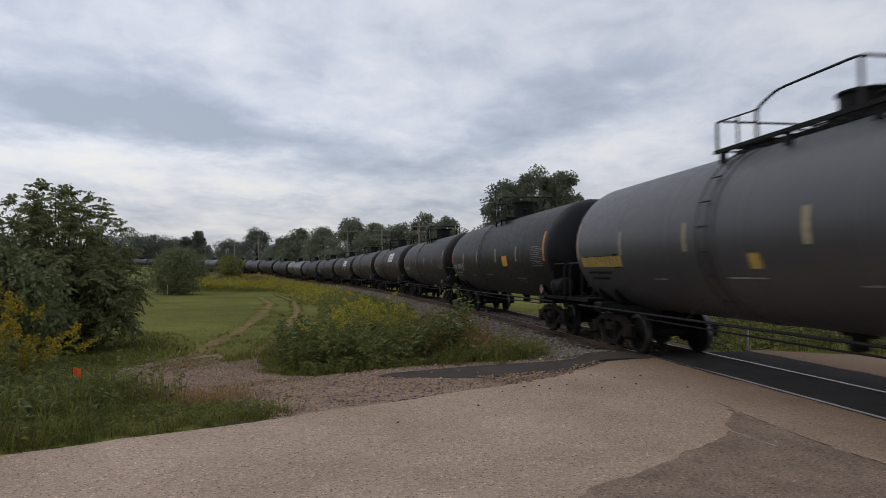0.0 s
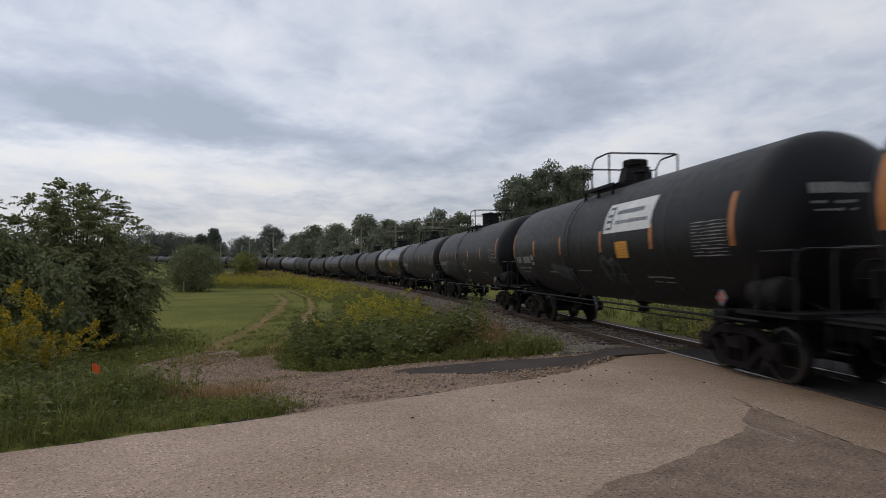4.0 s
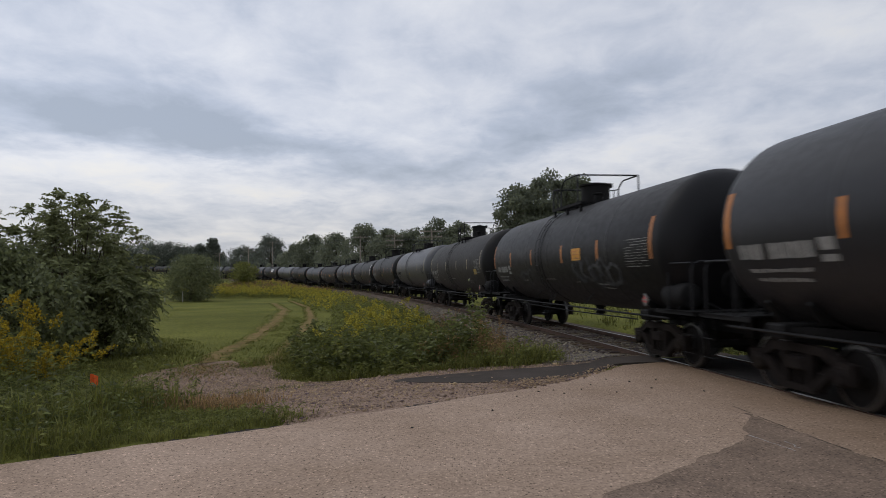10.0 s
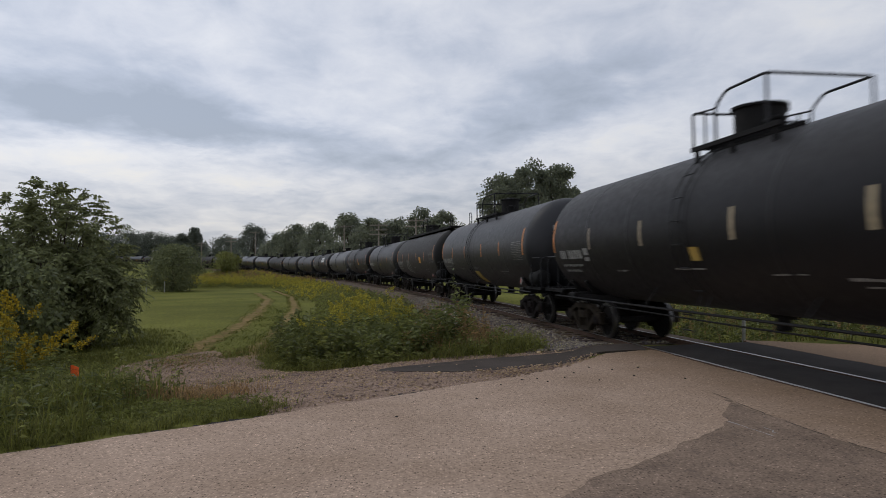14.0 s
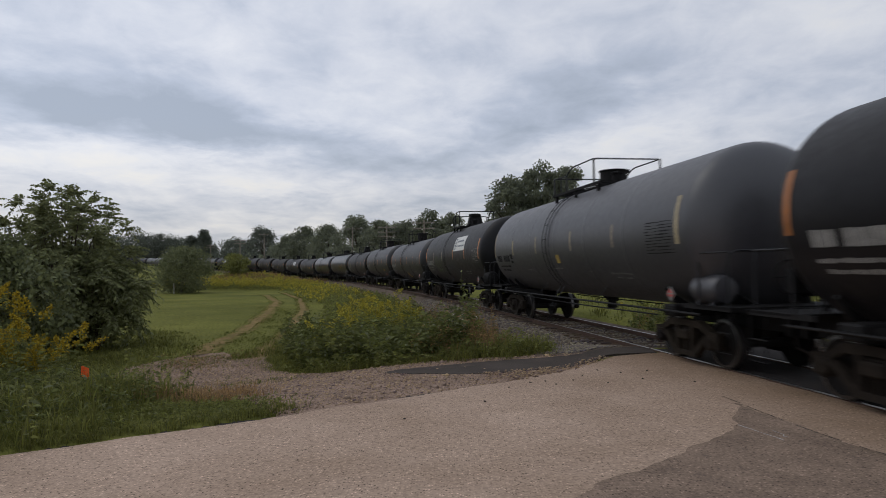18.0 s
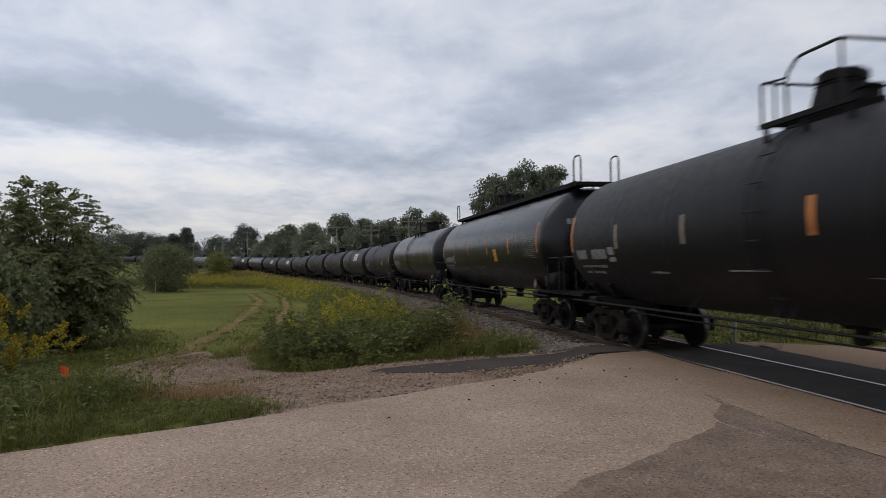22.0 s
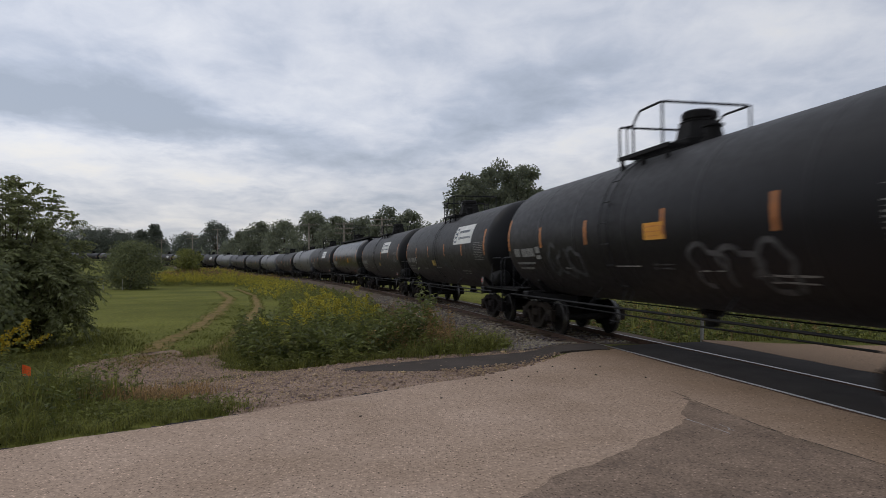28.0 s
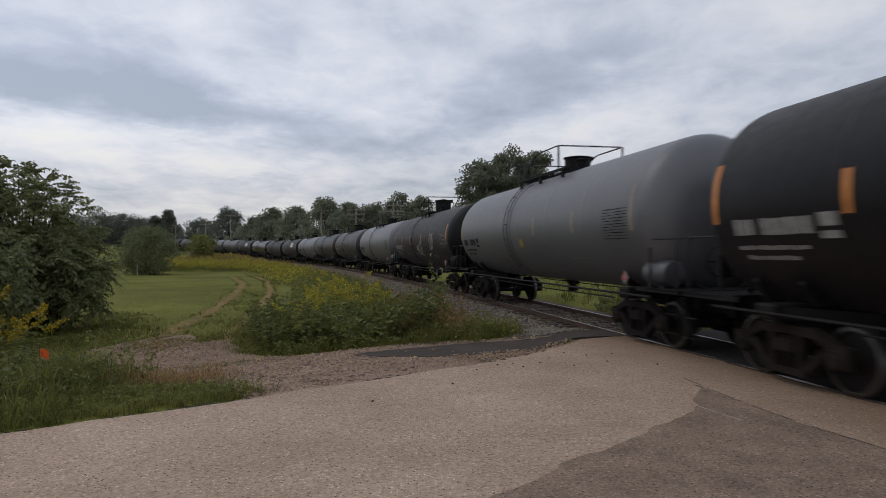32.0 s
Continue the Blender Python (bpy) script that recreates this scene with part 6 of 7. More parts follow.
TALL = [(-15, 6.8), (-8.0, 8.3), (-6.4, 9.3), (-6.5, 11.3), (-7.6, 12.8), (-9.5, 14.2), (-16, 15.5)]
GOLDL = [(-14, 10.0), (-8.9, 11.2), (-7.8, 12.0), (-8.0, 13.4), (-9.8, 15.0), (-16, 15.5)]
LAWN = [(-7.8, 15.5), (-5.3, 16.8), (-4.4, 15.8), (-4.9, 18.4), (-5.8, 22), (-7.2, 32), (-10, 46), (-20, 60), (-34, 60), (-30, 30), (-16, 18.5)]
BEYOND = [(7.8, 16.2), (10.5, 18.2), (24, 28.4), (60, 53), (60, 90), (16, 80), (6, 42), (7.0, 24)]


FLAG_AT = (-6.62, 11.36)


def away_from_flag(p):
    """Weeds keep clear of the trodden spot round the marker flag and the road side of it."""
    ux, uy = FLAG_AT[0] / 13.15, FLAG_AT[1] / 13.15
    along, off = p[:, 0] * ux + p[:, 1] * uy, abs(p[:, 0] * uy - p[:, 1] * ux)
    return p[~((along < 13.5) & (off < 0.42))]


def sumac(name, x, y, height, width, seed, mat, label, tips=95, leaf=0.15):
    """A shrub of arching stems that end in rosettes of feathered, drooping fronds."""
    rnd = np.random.default_rng(seed)
    root = tagged(new(name), label, "bush")
    z0 = float(ground_z(np.array([x]), np.array([y]))[0])
    root.matrix_basis = pose(x, y, z0 - 0.06)
    u = rnd.uniform(0, 1, tips)
    el = np.arcsin(0.02 + 0.98 * u ** 0.85)
    az = np.arange(tips) * 2.39996 + rnd.uniform(-0.5, 0.5, tips)
    rr = rnd.uniform(0.74, 1.12, tips)
    low_ = height * 0.16
    tip = np.column_stack([np.cos(az) * np.cos(el) * width / 2 * rr, np.sin(az) * np.cos(el) * width / 2 * rr, low_ + np.sin(el) * (height - low_ - 0.25) * rr])
    bm = bmesh.new()
    for q in tip:
        foot = Vector((q[0] * 0.06, q[1] * 0.06, 0.0))
        t = Vector(q)
        tube(bm, [foot, foot.lerp(t, 0.5) + Vector((0, 0, 0.12 * height)), t], [0.035, 0.022, 0.008], 5)
    part("trunk", bm, M["bark"], root, "", True)
    nf, m_ = 10, 10
    st = np.repeat(tip, nf, 0)
    out = st - np.array([0, 0, height * 0.45])
    out /= np.linalg.norm(out, axis=1, keepdims=True)
    d = out * 0.75 + rnd.normal(0, 0.55, st.shape) + np.array([0, 0, 0.25])
    d /= np.linalg.norm(d, axis=1, keepdims=True)
    ln = rnd.uniform(0.35, 0.85, len(st))[:, None, None]
    k = np.linspace(0.12, 1.0, m_)[None, :, None]
    line = st[:, None] + d[:, None] * ln * k - np.array([0, 0, 1.0]) * 0.42 * ln * k ** 2
    sd = np.cross(d, np.array([0, 0, 1.0]))
    sd /= np.linalg.norm(sd, axis=1, keepdims=True) + 1e-6
    lv = []
    for sg in (-1, 1):
        way = sd[:, None] * sg + d[:, None] * 0.5 - np.array([0, 0, 0.45]) + rnd.normal(0, 0.15, line.shape)
        lv.append(leaf_quads(line.reshape(-1, 3), leaf, 0.40, way.reshape(-1, 3), 0.2))
    # inner leaves, set back from the tips along the stems
    n = tips * 110
    pick = tip[rnd.integers(0, tips, n)] * rnd.uniform(0.35, 0.98, n)[:, None] + rnd.normal(0, 0.22, (n, 3))
    pick[:, 2] = np.maximum(pick[:, 2], 0.08)
    lv.append(leaf_quads(pick, leaf * 1.05, 0.5))
    place("crown", leaf_mesh("crown", np.concatenate(lv), M[mat]), root)
    return root


def build_plants():
    # weeds between the driveway and the track
    FRONT = [(-5.3, 20.4), (-4.5, 18.0), (-3.7, 15.9), (-2.2, 14.7), (0.2, 14.3), (0.4, 16.2), (-2.5, 17.5), (-4.6, 21)]
    CREST = [(-4.5, 20.4), (-3.6, 17.3), (-1.8, 16.4), (-0.6, 16.8), (-0.3, 19), (-1.2, 24), (-3.4, 26)]
    weed_patch("island_weeds", scatter(GOLD, 1050), 0.92, 0.17, 19, "weed", "dense waist-high green weeds on the bank", lean=0.16)
    weed_patch("island_milkweed", scatter(FRONT, 430), 1.02, 0.18, 22, "weed_dark", "broad-leaved weeds along the driveway", lean=0.2)
    weed_patch("pale_weeds", scatter(FRONT, 170), 0.95, 0.12, 22, "weed", "pale green weeds at the front of the bank", lean=0.3)
    weed_patch("goldenrod", scatter(CREST, 400), 1.18, 0.13, 16, "weed", "goldenrod leaves", "gold_pale", 0.7, 80, 0.06, 0.16, drift_over=-0.2)
    weed_patch("goldenrod_behind", scatter([(-3.4, 26), (-1.4, 25), (-2.2, 32), (-4.8, 43), (-7.4, 49), (-8.4, 46), (-6.4, 32)], 420), 1.0, 0.15, 12, "weed", "goldenrod leaves", "gold_pale", 0.45, 40, 0.08, 0.14, drift_over=0.85)
    BROWN = [(-0.9, 14.4), (0.3, 14.3), (1.1, 14.6), (1.4, 16.4), (1.3, 18.6), (1.1, 21.5), (0.4, 25), (-0.6, 30), (-1.4, 29), (-0.2, 22)]
    weed_patch("dry_weeds", scatter(BROWN, 470), 0.88, 0.09, 11, "straw", "brown dried weed stalks beside the ballast", None, lean=0.25)
    weed_patch("green_dry_weeds", scatter(DRY, 200), 0.55, 0.13, 13, "weed", "grey-green weeds among the dry stalks", None, lean=0.25)
    weed_patch("tall_mullein", scatter([(0.55, 20.0), (0.95, 20.0), (0.9, 21.2), (0.5, 21.2)], 10), 1.75, 0.2, 34, "weed_dark", "tall leafy stalk beside the track", lean=0.05)
    grass("bank_grass", scatter(DRY, 8500, 0.2), 0.40, 0.006, "blade", "rank green grass on the bank", 0.6)
    grass("bank_straw", scatter(BROWN, 2800, 0.2), 0.58, 0.005, "straw", "dry straw-coloured grass on the bank", 0.6)
    weed_patch("white_wildflower", scatter([(-0.6, 16.4), (0.5, 16.2), (0.9, 17.2), (0.4, 18.4), (-0.4, 18)], 40), 0.86, 0.07, 8, "weed", "feathery wildflower leaves", "bloom", 1.0, 16, 0.028, 0.05)
    grass("island_edge_grass", scatter([(-5.6, 19), (-4.6, 16.6), (-3.0, 14.9), (-1.6, 14.1), (-0.6, 13.8), (0.6, 13.9), (1.6, 14.3), (2.6, 15.1), (1.6, 15.4), (-1.2, 15.4), (-3.2, 16.0), (-4.9, 18.4)], 6000, 0.22), 0.24, 0.006, "blade", "ragged grass fringing the driveway", 0.7)
    weed_patch("fringe_weeds", scatter([(-4.7, 17.0), (-3.0, 14.95), (-1.6, 14.2), (-0.6, 13.9), (0.6, 14.0), (1.6, 14.4), (2.6, 15.2), (1.6, 15.4), (-1.2, 15.4), (-3.0, 16.0)], 300, 0.15), 0.30, 0.11, 12, "weed", "low weeds fringing the driveway", lean=0.4)
    grass("ragged_lawn", off_ruts(scatter([(-6.2, 17.6), (-4.9, 16.6), (-4.4, 17.6), (-5.1, 20.2), (-5.8, 26), (-6.6, 26), (-6.4, 20)], 5000, 0.2)), 0.20, 0.006, "blade", "longer grass between the wheel ruts and the weeds", 0.7)
    # growth along the foot of the ballast
    s_, d_ = RNG.uniform(19, 75, 900), RNG.uniform(3.0, 4.6, 900)
    x_, y_, a_ = on_track(s_)
    x_, y_ = x_ - np.cos(a_) * d_, y_ - np.sin(a_) * d_
    foot = np.column_stack([x_, y_, ground_z(x_, y_)])
    weed_patch("ballast_weeds", foot[:520], 0.62, 0.15, 13, "weed_dark", "weeds growing at the foot of the ballast", lean=0.25)
    weed_patch("ballast_dry_weeds", foot[520:], 0.55, 0.10, 9, "straw", "dry brown weeds at the foot of the ballast", lean=0.3)
    # far strip of goldenrod
    weed_patch("far_goldenrod", scatter(STRIP, 2400, 0.8), 0.66, 0.22, 9, "weed", "far strip of tall weeds", "gold_pale", 0.95, 15, 0.13, 0.18, drift_over=-0.25)
    weed_patch("far_goldenrod_band", scatter([(-36, 88), (-25, 84), (-19, 80), (-18, 88), (-26, 94), (-38, 97)], 700), 1.0, 0.24, 8, "weed", "far goldenrod leaves", "gold_pale", 0.95, 22, 0.13, 0.18, drift_over=-0.9)
    # left verge
    weed_patch("tall_weeds", away_from_flag(scatter(TALL, 620, 0.4)), 0.82, 0.13, 20, "weed_dark", "rank tall weeds at the roadside", lean=0.2)
    weed_patch("pale_tall_weeds", away_from_flag(scatter(TALL, 620, 0.5)), 0.80, 0.10, 20, "weed", "pale feathery weeds at the roadside", lean=0.22)
    weed_patch("roadside_goldenrod", scatter(GOLDL, 560, 0.25), 1.52, 0.13, 24, "weed", "goldenrod leaves", "gold", 0.95, 120, 0.045, 0.15, drift_over=-1.2)
    VERGE_W = [(-14, 1.6), (-5.4, 6.75), (-4.4, 7.6), (-4.6, 10.9), (-6.2, 12.8), (-8.6, 13), (-16, 9)]
    VERGE_E = [(-5.0, 7.0), (-3.9, 7.8), (-2.0, 9.0), (-2.9, 9.7), (-4.2, 10.7), (-5.6, 12.0)]
    grass("verge_low_grass", scatter(VERGE_E, 2600, 0.25), 0.14, 0.006, "blade", "short ragged grass beside the driveway", 0.8)
    grass("verge_grass", scatter(VERGE_W, 12000, 0.3), 0.50, 0.008, "blade", "unmown roadside grass", 0.7)
    grass("verge_pale_grass", scatter(VERGE_W, 5200, 0.3), 0.62, 0.007, "lawn", "taller seeding grass of the roadside", 0.6)
    grass("verge_edge_grass", scatter([(-14, 1.55), (-5.4, 6.7), (-3.9, 7.72), (-2.0, 8.85), (-2.4, 9.3), (-5.2, 7.5), (-14, 2.3)], 7000), 0.10, 0.005, "blade", "short grass along the pavement edge", 0.8)
    grass("verge_straw", scatter([(-6.2, 10.9), (-3.4, 9.9), (-3.2, 10.6), (-5.2, 12.2), (-6.6, 12.9)], 5200, 0.25), 0.30, 0.005, "straw", "patch of dried brown grass", 0.6)
    weed_patch("verge_flowers", scatter(VERGE, 18), 0.62, 0.06, 8, "weed", "wildflower leaves", "bloom", 1.0, 10, 0.022, 0.04)
    weed_patch("verge_weeds", scatter([(-14, 2.6), (-6.2, 7.4), (-4.7, 8.6), (-4.6, 10.0), (-6.3, 12.2), (-9, 13), (-16, 9)], 750, 0.3), 0.46, 0.12, 15, "weed_dark", "mixed knee-high roadside weeds", lean=0.3)
    weed_patch("clover", scatter([(-6.2, 7.0), (-3.0, 8.9), (-2.6, 9.6), (-4.6, 10.0), (-6.6, 9.4)], 900, 0.2), 0.13, 0.06, 8, "weed", "low clover along the road", lean=0.6)
    fan = [(-8.9, 17.6), (-7.6, 17.0), (-5.6, 17.6), (-5.3, 18.6), (-6.4, 20.2), (-7.3, 21.4), (-8.6, 20.4)]
    grass("fan_straw", scatter(fan, 3200, 0.5), 0.07, 0.007, "straw", "trodden dry grass where the ruts begin", 0.9)
    grass("fan_grass", scatter(fan, 2600, 0.6), 0.08, 0.007, "blade", "sparse grass where the ruts begin", 0.9)
    weed_patch("verge_stalks", away_from_flag(scatter(VERGE_W, 330, 0.3)), 0.74, 0.085, 22, "weed", "slender leafy stalks in the roadside grass", lean=0.22)
    weed_patch("verge_dark_stalks", away_from_flag(scatter(VERGE_W, 330, 0.3)), 0.60, 0.12, 18, "weed_dark", "dark leafy stalks in the roadside grass", lean=0.3)
    grass("shade_grass", scatter([(-13, 15), (-8.3, 15.6), (-7.9, 18.6), (-9.6, 22.5), (-12.5, 28), (-15.5, 28), (-12.5, 21)], 14000, 0.9), 0.15, 0.009, "blade", "long dark grass below the bushes", 0.7)
    # lawn
    grass("rut_grass", off_ruts(scatter([(-7.4, 19.5), (-5.2, 17.5), (-6.2, 24), (-8.2, 34), (-11, 44), (-13.5, 46), (-10.4, 34), (-9.0, 26)], 9000, 0.3)), 0.07, 0.007, "lawn", "grass between the wheel ruts", 0.8)
    fringe = []
    for pts, w in RUTS:
        for (x0, y0), (x1, y1) in zip(pts, pts[1:]):
            n = int(95 * math.hypot(x1 - x0, y1 - y0) ** 0.9)
            u = RNG.uniform(0, 1, n)
            off = w * RNG.choice([-1, 1], n) * RNG.normal(1.0, 0.28, n)
            dl = math.hypot(x1 - x0, y1 - y0)
            fringe.append(np.column_stack([x0 + (x1 - x0) * u + (y1 - y0) / dl * off, y0 + (y1 - y0) * u - (x1 - x0) / dl * off]))
    fringe = np.concatenate(fringe)
    grass("rut_fringe", np.column_stack([fringe, ground_z(fringe[:, 0], fringe[:, 1])]), 0.085, 0.008, "lawn", "grass creeping over the edges of the wheel ruts", 0.9)
    grass("lawn", off_ruts(scatter(LAWN, 30000, 0.3)), 0.035, 0.009, "lawn", "mown lawn grass", 0.8)
    grass("lawn_edge", off_ruts(scatter([(-9.5, 16.2), (-8.3, 15.6), (-8.1, 17.2), (-7.9, 19.0), (-13, 20)], 9000, 0.5)), 0.16, 0.006, "blade", "longer grass at the lawn's edge", 0.6)
    grass("driveway_tufts", scatter([(-7.6, 15.2), (-5.9, 13.9), (-4.6, 15.4), (-2.8, 13.2), (-4.0, 12.6), (-6.4, 13.6)], 1100, 0.3), 0.09, 0.005, "blade", "tufts of grass in the gravel", 0.7)
    # beyond the line
    weed_patch("far_bank_weeds", scatter(BEYOND, 1500), 0.7, 0.16, 10, "weed", "weeds beyond the track", "gold", 0.35, 10, 0.07, 0.14)
    NEARBANK = [(7.3, 16.1), (8.9, 15.0), (10.1, 14.5), (14, 13.7), (22, 14.5), (22, 30), (9, 30), (6.6, 24)]
    weed_patch("near_bank_weeds", scatter(NEARBANK, 1200), 0.58, 0.16, 16, "weed_dark", "rank weeds behind the crossing", "gold", 0.07, 14, 0.05, 0.1, lean=0.25)
    weed_patch("near_bank_dry_weeds", scatter(NEARBANK, 500), 0.70, 0.09, 9, "straw", "dry rusty weeds behind the crossing", lean=0.25)
    grass("near_bank_grass", scatter(NEARBANK, 9000), 0.34, 0.010, "blade", "long grass behind the crossing", 0.7)
    grass("far_bank_grass", scatter(BEYOND, 14000), 0.40, 0.02, "blade", "grass beyond the track", 0.5)
    mound = np.column_stack([RNG.normal(-36, 7.5, 9000), RNG.normal(113, 8.5, 9000)])
    mound = mound[np.hypot((mound[:, 0] + 36) / 15, (mound[:, 1] - 113) / 17) < 1]
    grass("mound_straw", np.column_stack([mound, ground_z(mound[:, 0], mound[:, 1])]), 0.75, 0.05, "straw", "dry tan grass on a mound", 0.5)
    # stones
    s, d = RNG.uniform(14.9, 42, 11000), 1.0 + 3.0 * RNG.uniform(0, 1, 11000) ** 0.9
    x, y, a = on_track(s)
    x, y = x - np.cos(a) * d, y - np.sin(a) * d
    stones("ballast_stones", np.column_stack([x, y, np.interp(d, [0.9, 1.85, 2.9, 3.7, 4.4], [-0.12, -0.15, -0.48, -0.76, -0.92])]), 0.055, "stone", "loose grey crushed ballast stones", "stones")
    s, d = RNG.uniform(15.2, 40, 4200), RNG.uniform(-0.66, 0.66, 4200)
    x, y, a = on_track(s)
    stones("track_stones", np.column_stack([x - np.cos(a) * d, y - np.sin(a) * d, np.full(4200, -0.12)]), 0.05, "stone", "ballast stones between the rails", "stones")
    p = scatter(DRIVE, 34000, 0.1)
    p = p[(road_out(p[:, 0], p[:, 1]) > 0.1) & (~inside(APRON, p[:, 0], p[:, 1]) | (RNG.uniform(size=len(p)) < 0.03))]
    p = p[p[:, 1] + RNG.normal(0, 1.0, len(p)) < 20.0]
    stones("driveway_stones", p + np.array([0, 0, 0.032]), 0.0115 * np.exp(RNG.normal(0, 0.55, len(p))), "pebble", "loose crushed stone of the driveway", "stones", 0.75)
    p = scatter([(2.1, 14.5), (2.9, 14.6), (4.2, 15.5), (4.0, 16.6), (3.2, 17.2), (2.4, 16.2)], 1800)
    stones("shoulder_stones", p + np.array([0, 0, 0.045]), 0.045, "stone", "loose ballast stones beside the asphalt", "stones")
    p = scatter([(0.6, 11.9), (1.2, 11.0), (2.4, 12.1), (3.4, 13.5), (3.3, 13.9), (2.2, 12.5)], 420)
    p[:, 2] = 0.0
    stones("scattered_stones", p, 0.028, "pebble", "small stones strewn over the road edge", "stones")
    # bushes and trees
    sumac("bush", -13.7, 22.6, 5.75, 4.9, 5, "leaf_bush", "tall leafy bush with feathered shoots along its top", 125)
    sumac("bush", -12.45, 22.2, 3.7, 2.7, 15, "leaf_bush", "lower leafy bush with drooping feathered shoots", 60)
    tree("bush", -12.7, 17.2, 3.8, 3.6, 0.4, 6, "leaf_round", 0.15, 75, 220, "dense round-leaved bush behind goldenrod", "bush", 0.03, 0.45, 0.16, shoots=24, rag=0.1)
    sumac("bush", -16.9, 21.2, 5.0, 5.0, 7, "leaf_bush", "broad green bush at the field edge", 95)
    tree("small_tree", -33.3, 79.0, 5.5, 7.3, 0.9, 8, "leaf_small", 0.24, 60, 190, "round-headed small tree alone on the lawn", "tree", 0.06, 0.45, 0.17)
    tree("shrub", -37.6, 112.0, 3.9, 5.0, 0.4, 9, "weed", 0.26, 40, 130, "pale green shrub in the goldenrod", "shrub", 0.05, 0.5, 0.18)
    rows = [  # bearing, width in bearing, top over the horizon, depth, kind
        (900, 84, 166, 88, "leaf_tree", "tall broad-crowned tree behind the train"), (985, 92, 177, 90, "leaf_tree", "tall broad-crowned tree behind the train"), (940, 100, 181, 91, "leaf_tree", "tall broad-crowned tree behind the train"), (1016, 40, 136, 92, "leaf_tree", "smaller tree beside the tall pair"),
        (790, 62, 94, 128, "leaf_pale", "leafy tree in the wood behind the line"), (748, 66, 99, 132, "leaf_tree", "leafy tree in the wood behind the line"), (705, 70, 84, 138, "leaf_tree", "leafy tree in the wood behind the line"),
        (664, 66, 88, 136, "leaf_pale", "leafy tree in the wood behind the line"), (622, 74, 96, 146, "leaf_tree", "leafy tree in the wood behind the line"), (572, 66, 79, 172, "leaf_pale", "leafy tree in the wood behind the line"),
        (528, 60, 76, 200, "leaf_tree", "leafy tree in the wood behind the line"), (497, 40, 60, 215, "leaf_pale", "lower tree at the end of the wood"), (456, 60, 76, 235, "leaf_dark", "dark round-headed tree standing alone"),
        (408, 64, 56, 300, "leaf_dark", "dark leafy tree on the far hill"), (352, 48, 76, 320, "conifer", "dark pointed conifer on the far hill"), (326, 46, 64, 320, "conifer", "dark pointed conifer on the far hill"), (300, 70, 62, 330, "leaf_dark", "dark leafy tree on the far hill"), (268, 70, 66, 330, "leaf_dark", "dark leafy tree on the far hill"),
        (228, 80, 68, 320, "leaf_dark", "dark leafy tree on the far hill"), (180, 80, 66, 320, "leaf_dark", "dark leafy tree on the far hill"), (120, 80, 50, 320, "leaf_dark", "dark leafy tree on the far hill"), (50, 80, 50, 320, "leaf_dark", "dark leafy tree on the far hill"),
    ]
    for i, (px, w, top, depth, kind, label) in enumerate(rows):
        x, y = seen_at(px, depth)
        zb = float(ground_z(np.array([x]), np.array([y]))[0])
        h, wd = top / 1122 * depth + EYE_Z - zb, w / 1122 * depth * 1.12
        con = kind == "conifer"
        leaf = 0.26 + depth / 800
        tree("conifer" if con else "tree", x, y, h, wd, h * 0.12, 40 + i, "leaf_dark" if con else kind, leaf, 84 if depth < 100 else 62 if depth < 200 else 84, 200 if depth < 200 else 130, label, "tree", 0.04, 0.42, 0.155, conifer=con, rag=0.18)
    # low growth that closes the gaps under the trees
    for name, a, b, depth, top, n in (("undergrowth", 575, 850, 152, 40, 14000), ("undergrowth", 430, 590, 215, 33, 9000), ("far_wood", 40, 470, 335, 46, 17000)):
        px = RNG.uniform(a, b, n)
        dep = depth * RNG.uniform(0.96, 1.08, n)
        x, y = (px - 784) / 1122 * dep, dep
        zb = ground_z(x, y)
        hh = (top * (0.7 + 0.3 * np.sin(px * 0.11) + 0.25 * np.sin(px * 0.31)) / 1122 * dep + EYE_Z - zb) * RNG.uniform(0, 1, n) ** 0.7
        at = np.column_stack([x, y, zb + hh])
        tagged(place(name, leaf_mesh(name, leaf_quads(at, 0.8 if depth < 200 else 1.1 if depth < 300 else 1.5, 0.7), M["leaf_tree" if depth < 300 else "leaf_dark"])), "dense green undergrowth below the trees", "woods", kind="stuff")


def utility_pole(px, depth, top, arms, label):
    x, y = seen_at(px, depth)
    zb = float(ground_z(np.array([x]), np.array([y]))[0])
    h = top / 1122 * depth + EYE_Z - zb
    root = tagged(new("utility_pole"), label, "utility pole", "poles along the line")
    a = math.atan2(-x, y) * 0.6
    root.matrix_basis = pose(x, y, zb, 0, 0, math.degrees(a))
    bm = bmesh.new()
    tube(bm, [(0, 0, -0.2), (0, 0, h * 0.5), (0.03, 0, h)], [0.17, 0.14, 0.10], 10)
    part("post", bm, M["pole"], root, "", True)
    for i in range(arms):
        bm = bmesh.new()
        z = h - 0.35 - i * 0.75
        box(bm, -1.45, 1.45, -0.16, -0.06, z - 0.06, z + 0.06, 0.01)
        arm = part("crossarm", bm, M["pole"], root)
        for xx in (-1.35, -0.9, -0.45, 0.45, 0.9, 1.35):
            bm = bmesh.new()
            lathe(bm, [(0.03, z + 0.06), (0.05, z + 0.10), (0.045, z + 0.18), (0.02, z + 0.20)], Matrix.Translation((xx, -0.11, 0)), 8)
            part("insulator", bm, M["pole"], arm)
    return root, h


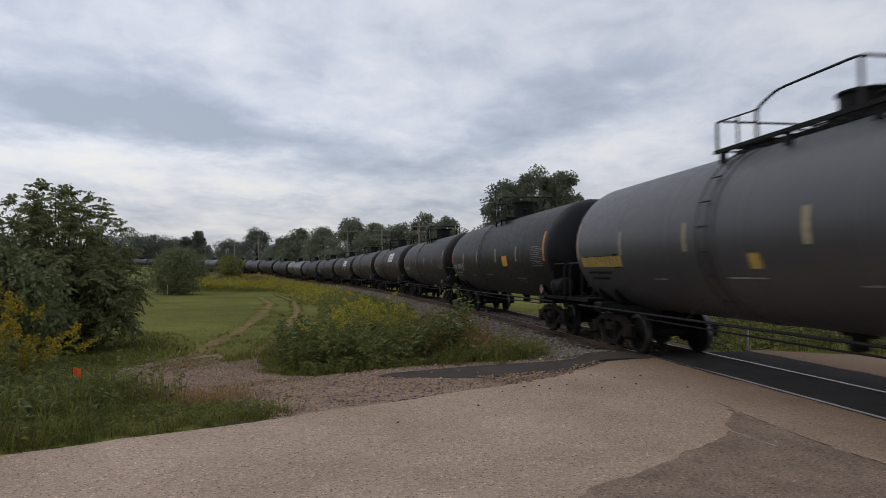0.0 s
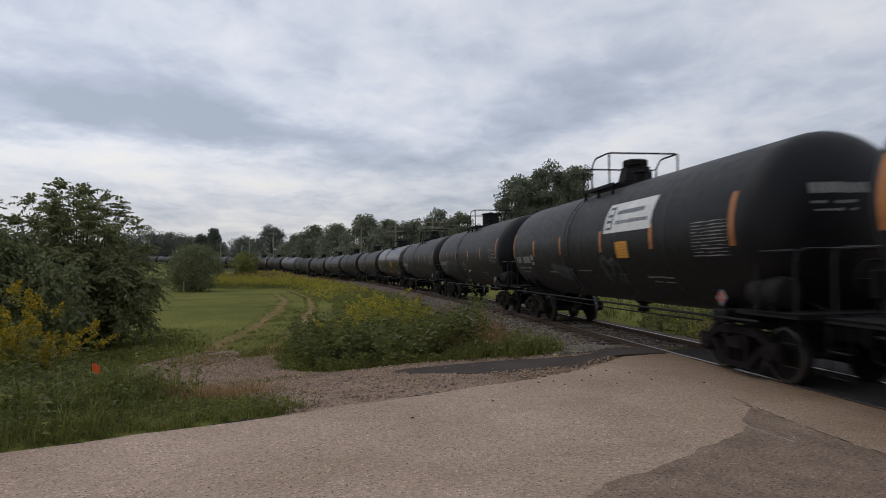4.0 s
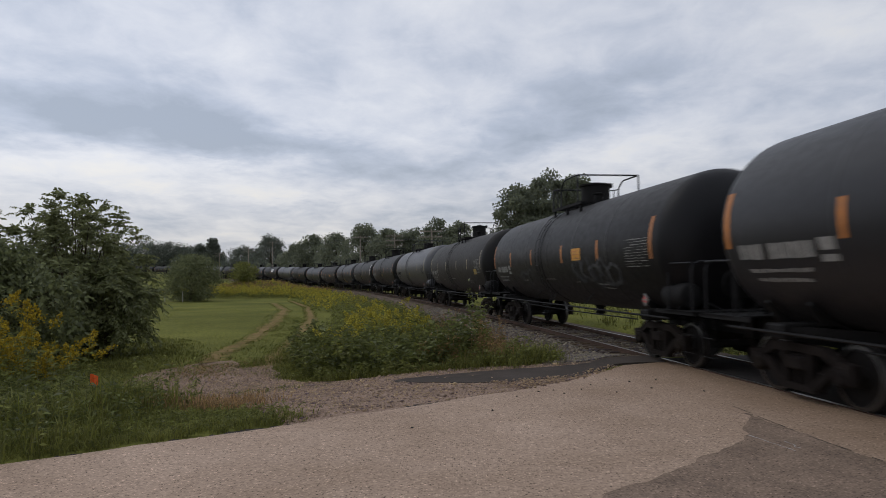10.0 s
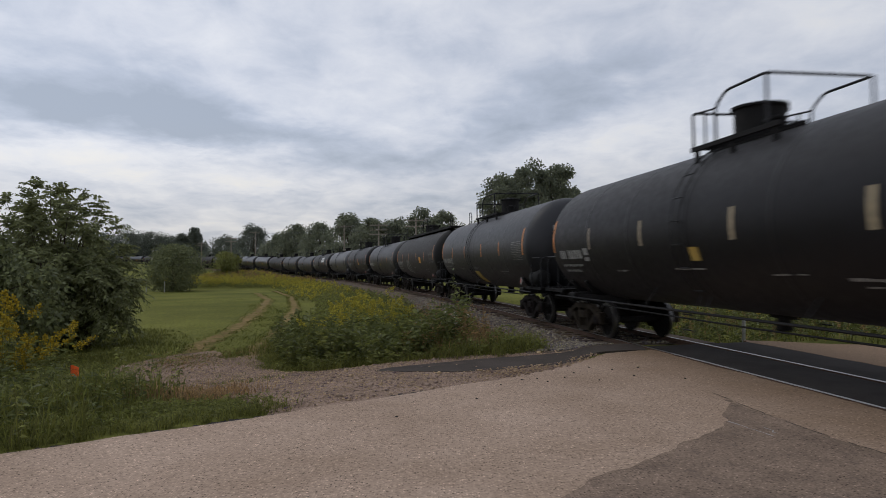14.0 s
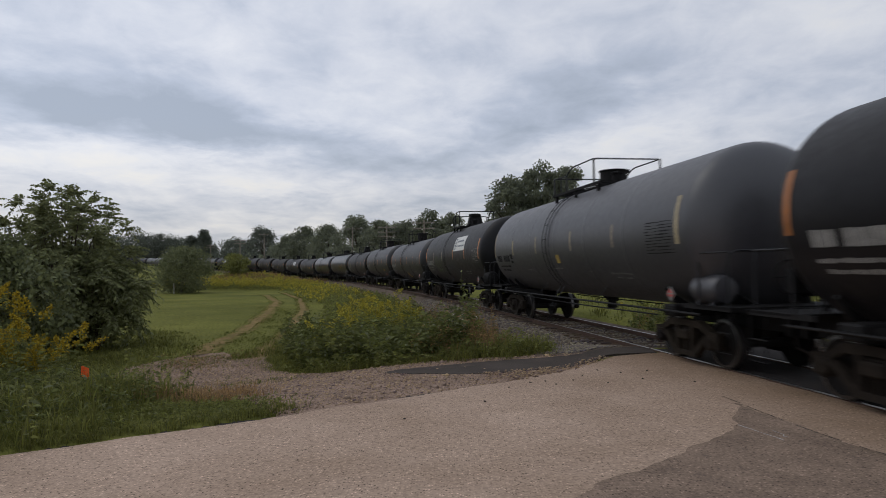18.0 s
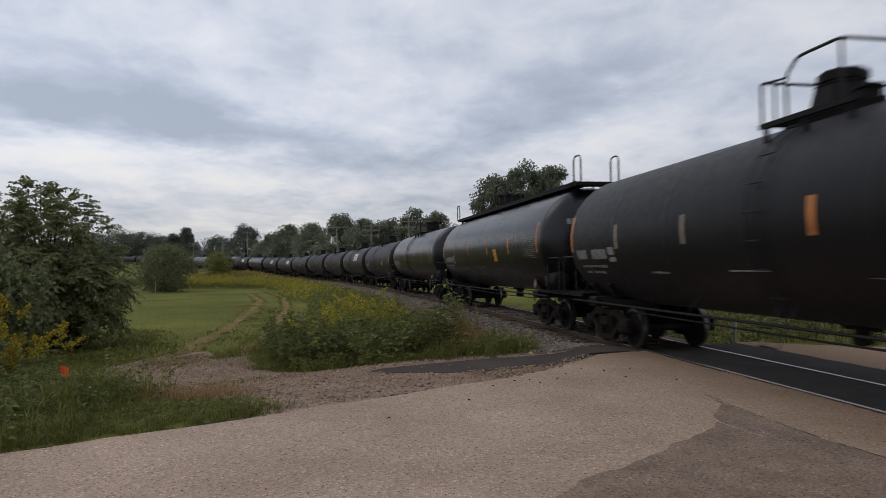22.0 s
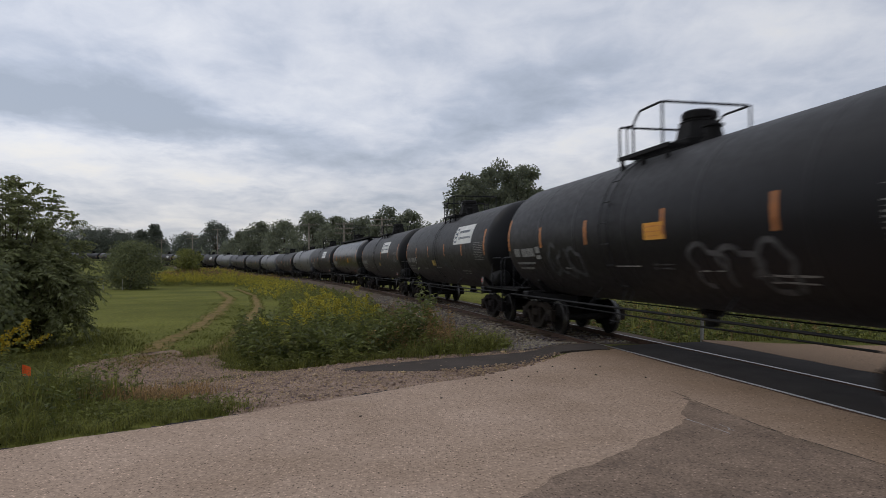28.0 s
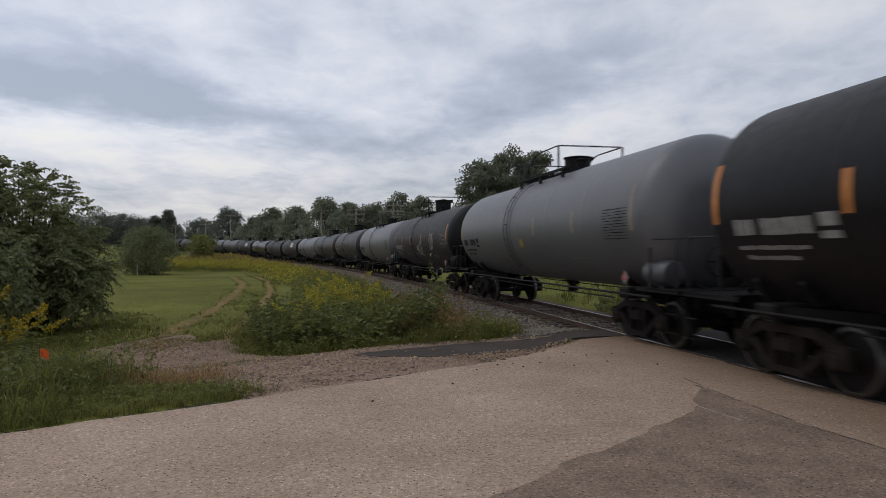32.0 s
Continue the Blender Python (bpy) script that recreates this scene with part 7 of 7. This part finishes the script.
def build_things():
    tops = []
    for px, depth, top, arms in ((742, 84, 84, 2), (676, 104, 76, 3), (615, 122, 74, 1), (458, 190, 66, 1), (415, 165, 56, 2), (363, 215, 48, 2)):
        root, h = utility_pole(px, depth, top, arms, "weathered wooden utility pole with crossarms by the track")
        tops.append((root.matrix_basis, h))
    for (ma, ha), (mb, hb) in zip(tops, tops[1:]):
        for xx in (-1.35, -0.45, 0.9):
            p, q = ma @ Vector((xx, -0.11, ha - 0.13)), mb @ Vector((xx, -0.11, hb - 0.13))
            bm = bmesh.new()
            pts = [p.lerp(q, t) - Vector((0, 0, 1.1 * 4 * t * (1 - t))) for t in np.linspace(0, 1, 9)]
            tube(bm, pts, 0.012, 4)
            tagged(place("overhead_wire", mesh_of("overhead_wire", bm, M["wire"])), "thin dark wire strung between the poles", "wire", "wires along the line", "structure")
    # survey flag in the verge
    fx, fy = FLAG_AT
    fz = float(ground_z(np.array([fx]), np.array([fy]))[0])
    flag = tagged(new("marker_flag"), "small orange marker flag on a wire in the weeds", "marker flag")
    flag.matrix_basis = pose(fx, fy, fz, 0, 0, 25)
    bm = bmesh.new()
    tube(bm, [(0, 0, -0.05), (0.01, 0, 0.72)], 0.004, 5)
    part("wire_stem", bm, M["wire"], flag)
    bm = bmesh.new()
    rows = [[bm.verts.new((0.012 + 0.13 * u, 0.03 * math.sin(u * 5) + 0.002, 0.70 - 0.19 * v - 0.05 * u)) for v in (0, 0.5, 1)] for u in (0, 0.33, 0.66, 1)]
    for u, v in zip(rows, rows[1:]):
        for k in range(2):
            bm.faces.new((u[k], v[k], v[k + 1], u[k + 1]))
    ob = part("flag_cloth", bm, M["flag"], flag, "orange plastic flag")
    md = ob.modifiers.new("thick", "SOLIDIFY")
    md.thickness = 0.004
    # posts
    for name, x, y, h, lab in (("marker_post", 7.75, 16.3, 0.72, "short pale marker post beyond the crossing"), ("fence_post", -33.2, 76.5, 1.3, "short grey post under the small tree"), ("fence_post", -35.6, 77.0, 1.2, "short grey post under the small tree")):
        z = float(ground_z(np.array([x]), np.array([y]))[0])
        bm = bmesh.new()
        lathe(bm, [(0.045, -0.1), (0.045, h - 0.03), (0.03, h)], Matrix.Identity(4), 10)
        ob = place(name, mesh_of(name, bm, M["post"]))
        ob.matrix_basis = pose(x, y, z, 2, 1, 0)
        tagged(ob, lab, "post")
    # dark lumps on the pavement
    rnd = random.Random(4)
    bm = bmesh.new()
    bmesh.ops.create_icosphere(bm, subdivisions=1, radius=0.023)
    for v in bm.verts:
        v.co *= rnd.uniform(0.7, 1.2)
    lump = mesh_of("stone", bm, M["asphalt"])
    for x, y in ((0.95, 10.35), (1.35, 10.75), (1.62, 10.85), (1.75, 10.55), (2.1, 10.9), (2.35, 11.35), (2.62, 10.6), (2.75, 11.9), (3.1, 11.6), (3.3, 10.95), (3.62, 11.75), (4.05, 10.6), (0.5, 9.3), (-0.6, 8.3)):
        ob = place("stone", lump)
        ob.matrix_basis = pose(x, y, 0.004, 0, 0, rnd.uniform(0, 360)) @ Matrix.Diagonal((rnd.uniform(0.7, 1.5), rnd.uniform(0.6, 1.0), 0.5, 1))
        tagged(ob, "dark lump of crumbled asphalt on the concrete", "stone", "lumps on the road")


build_plants()
build_things()
motions()
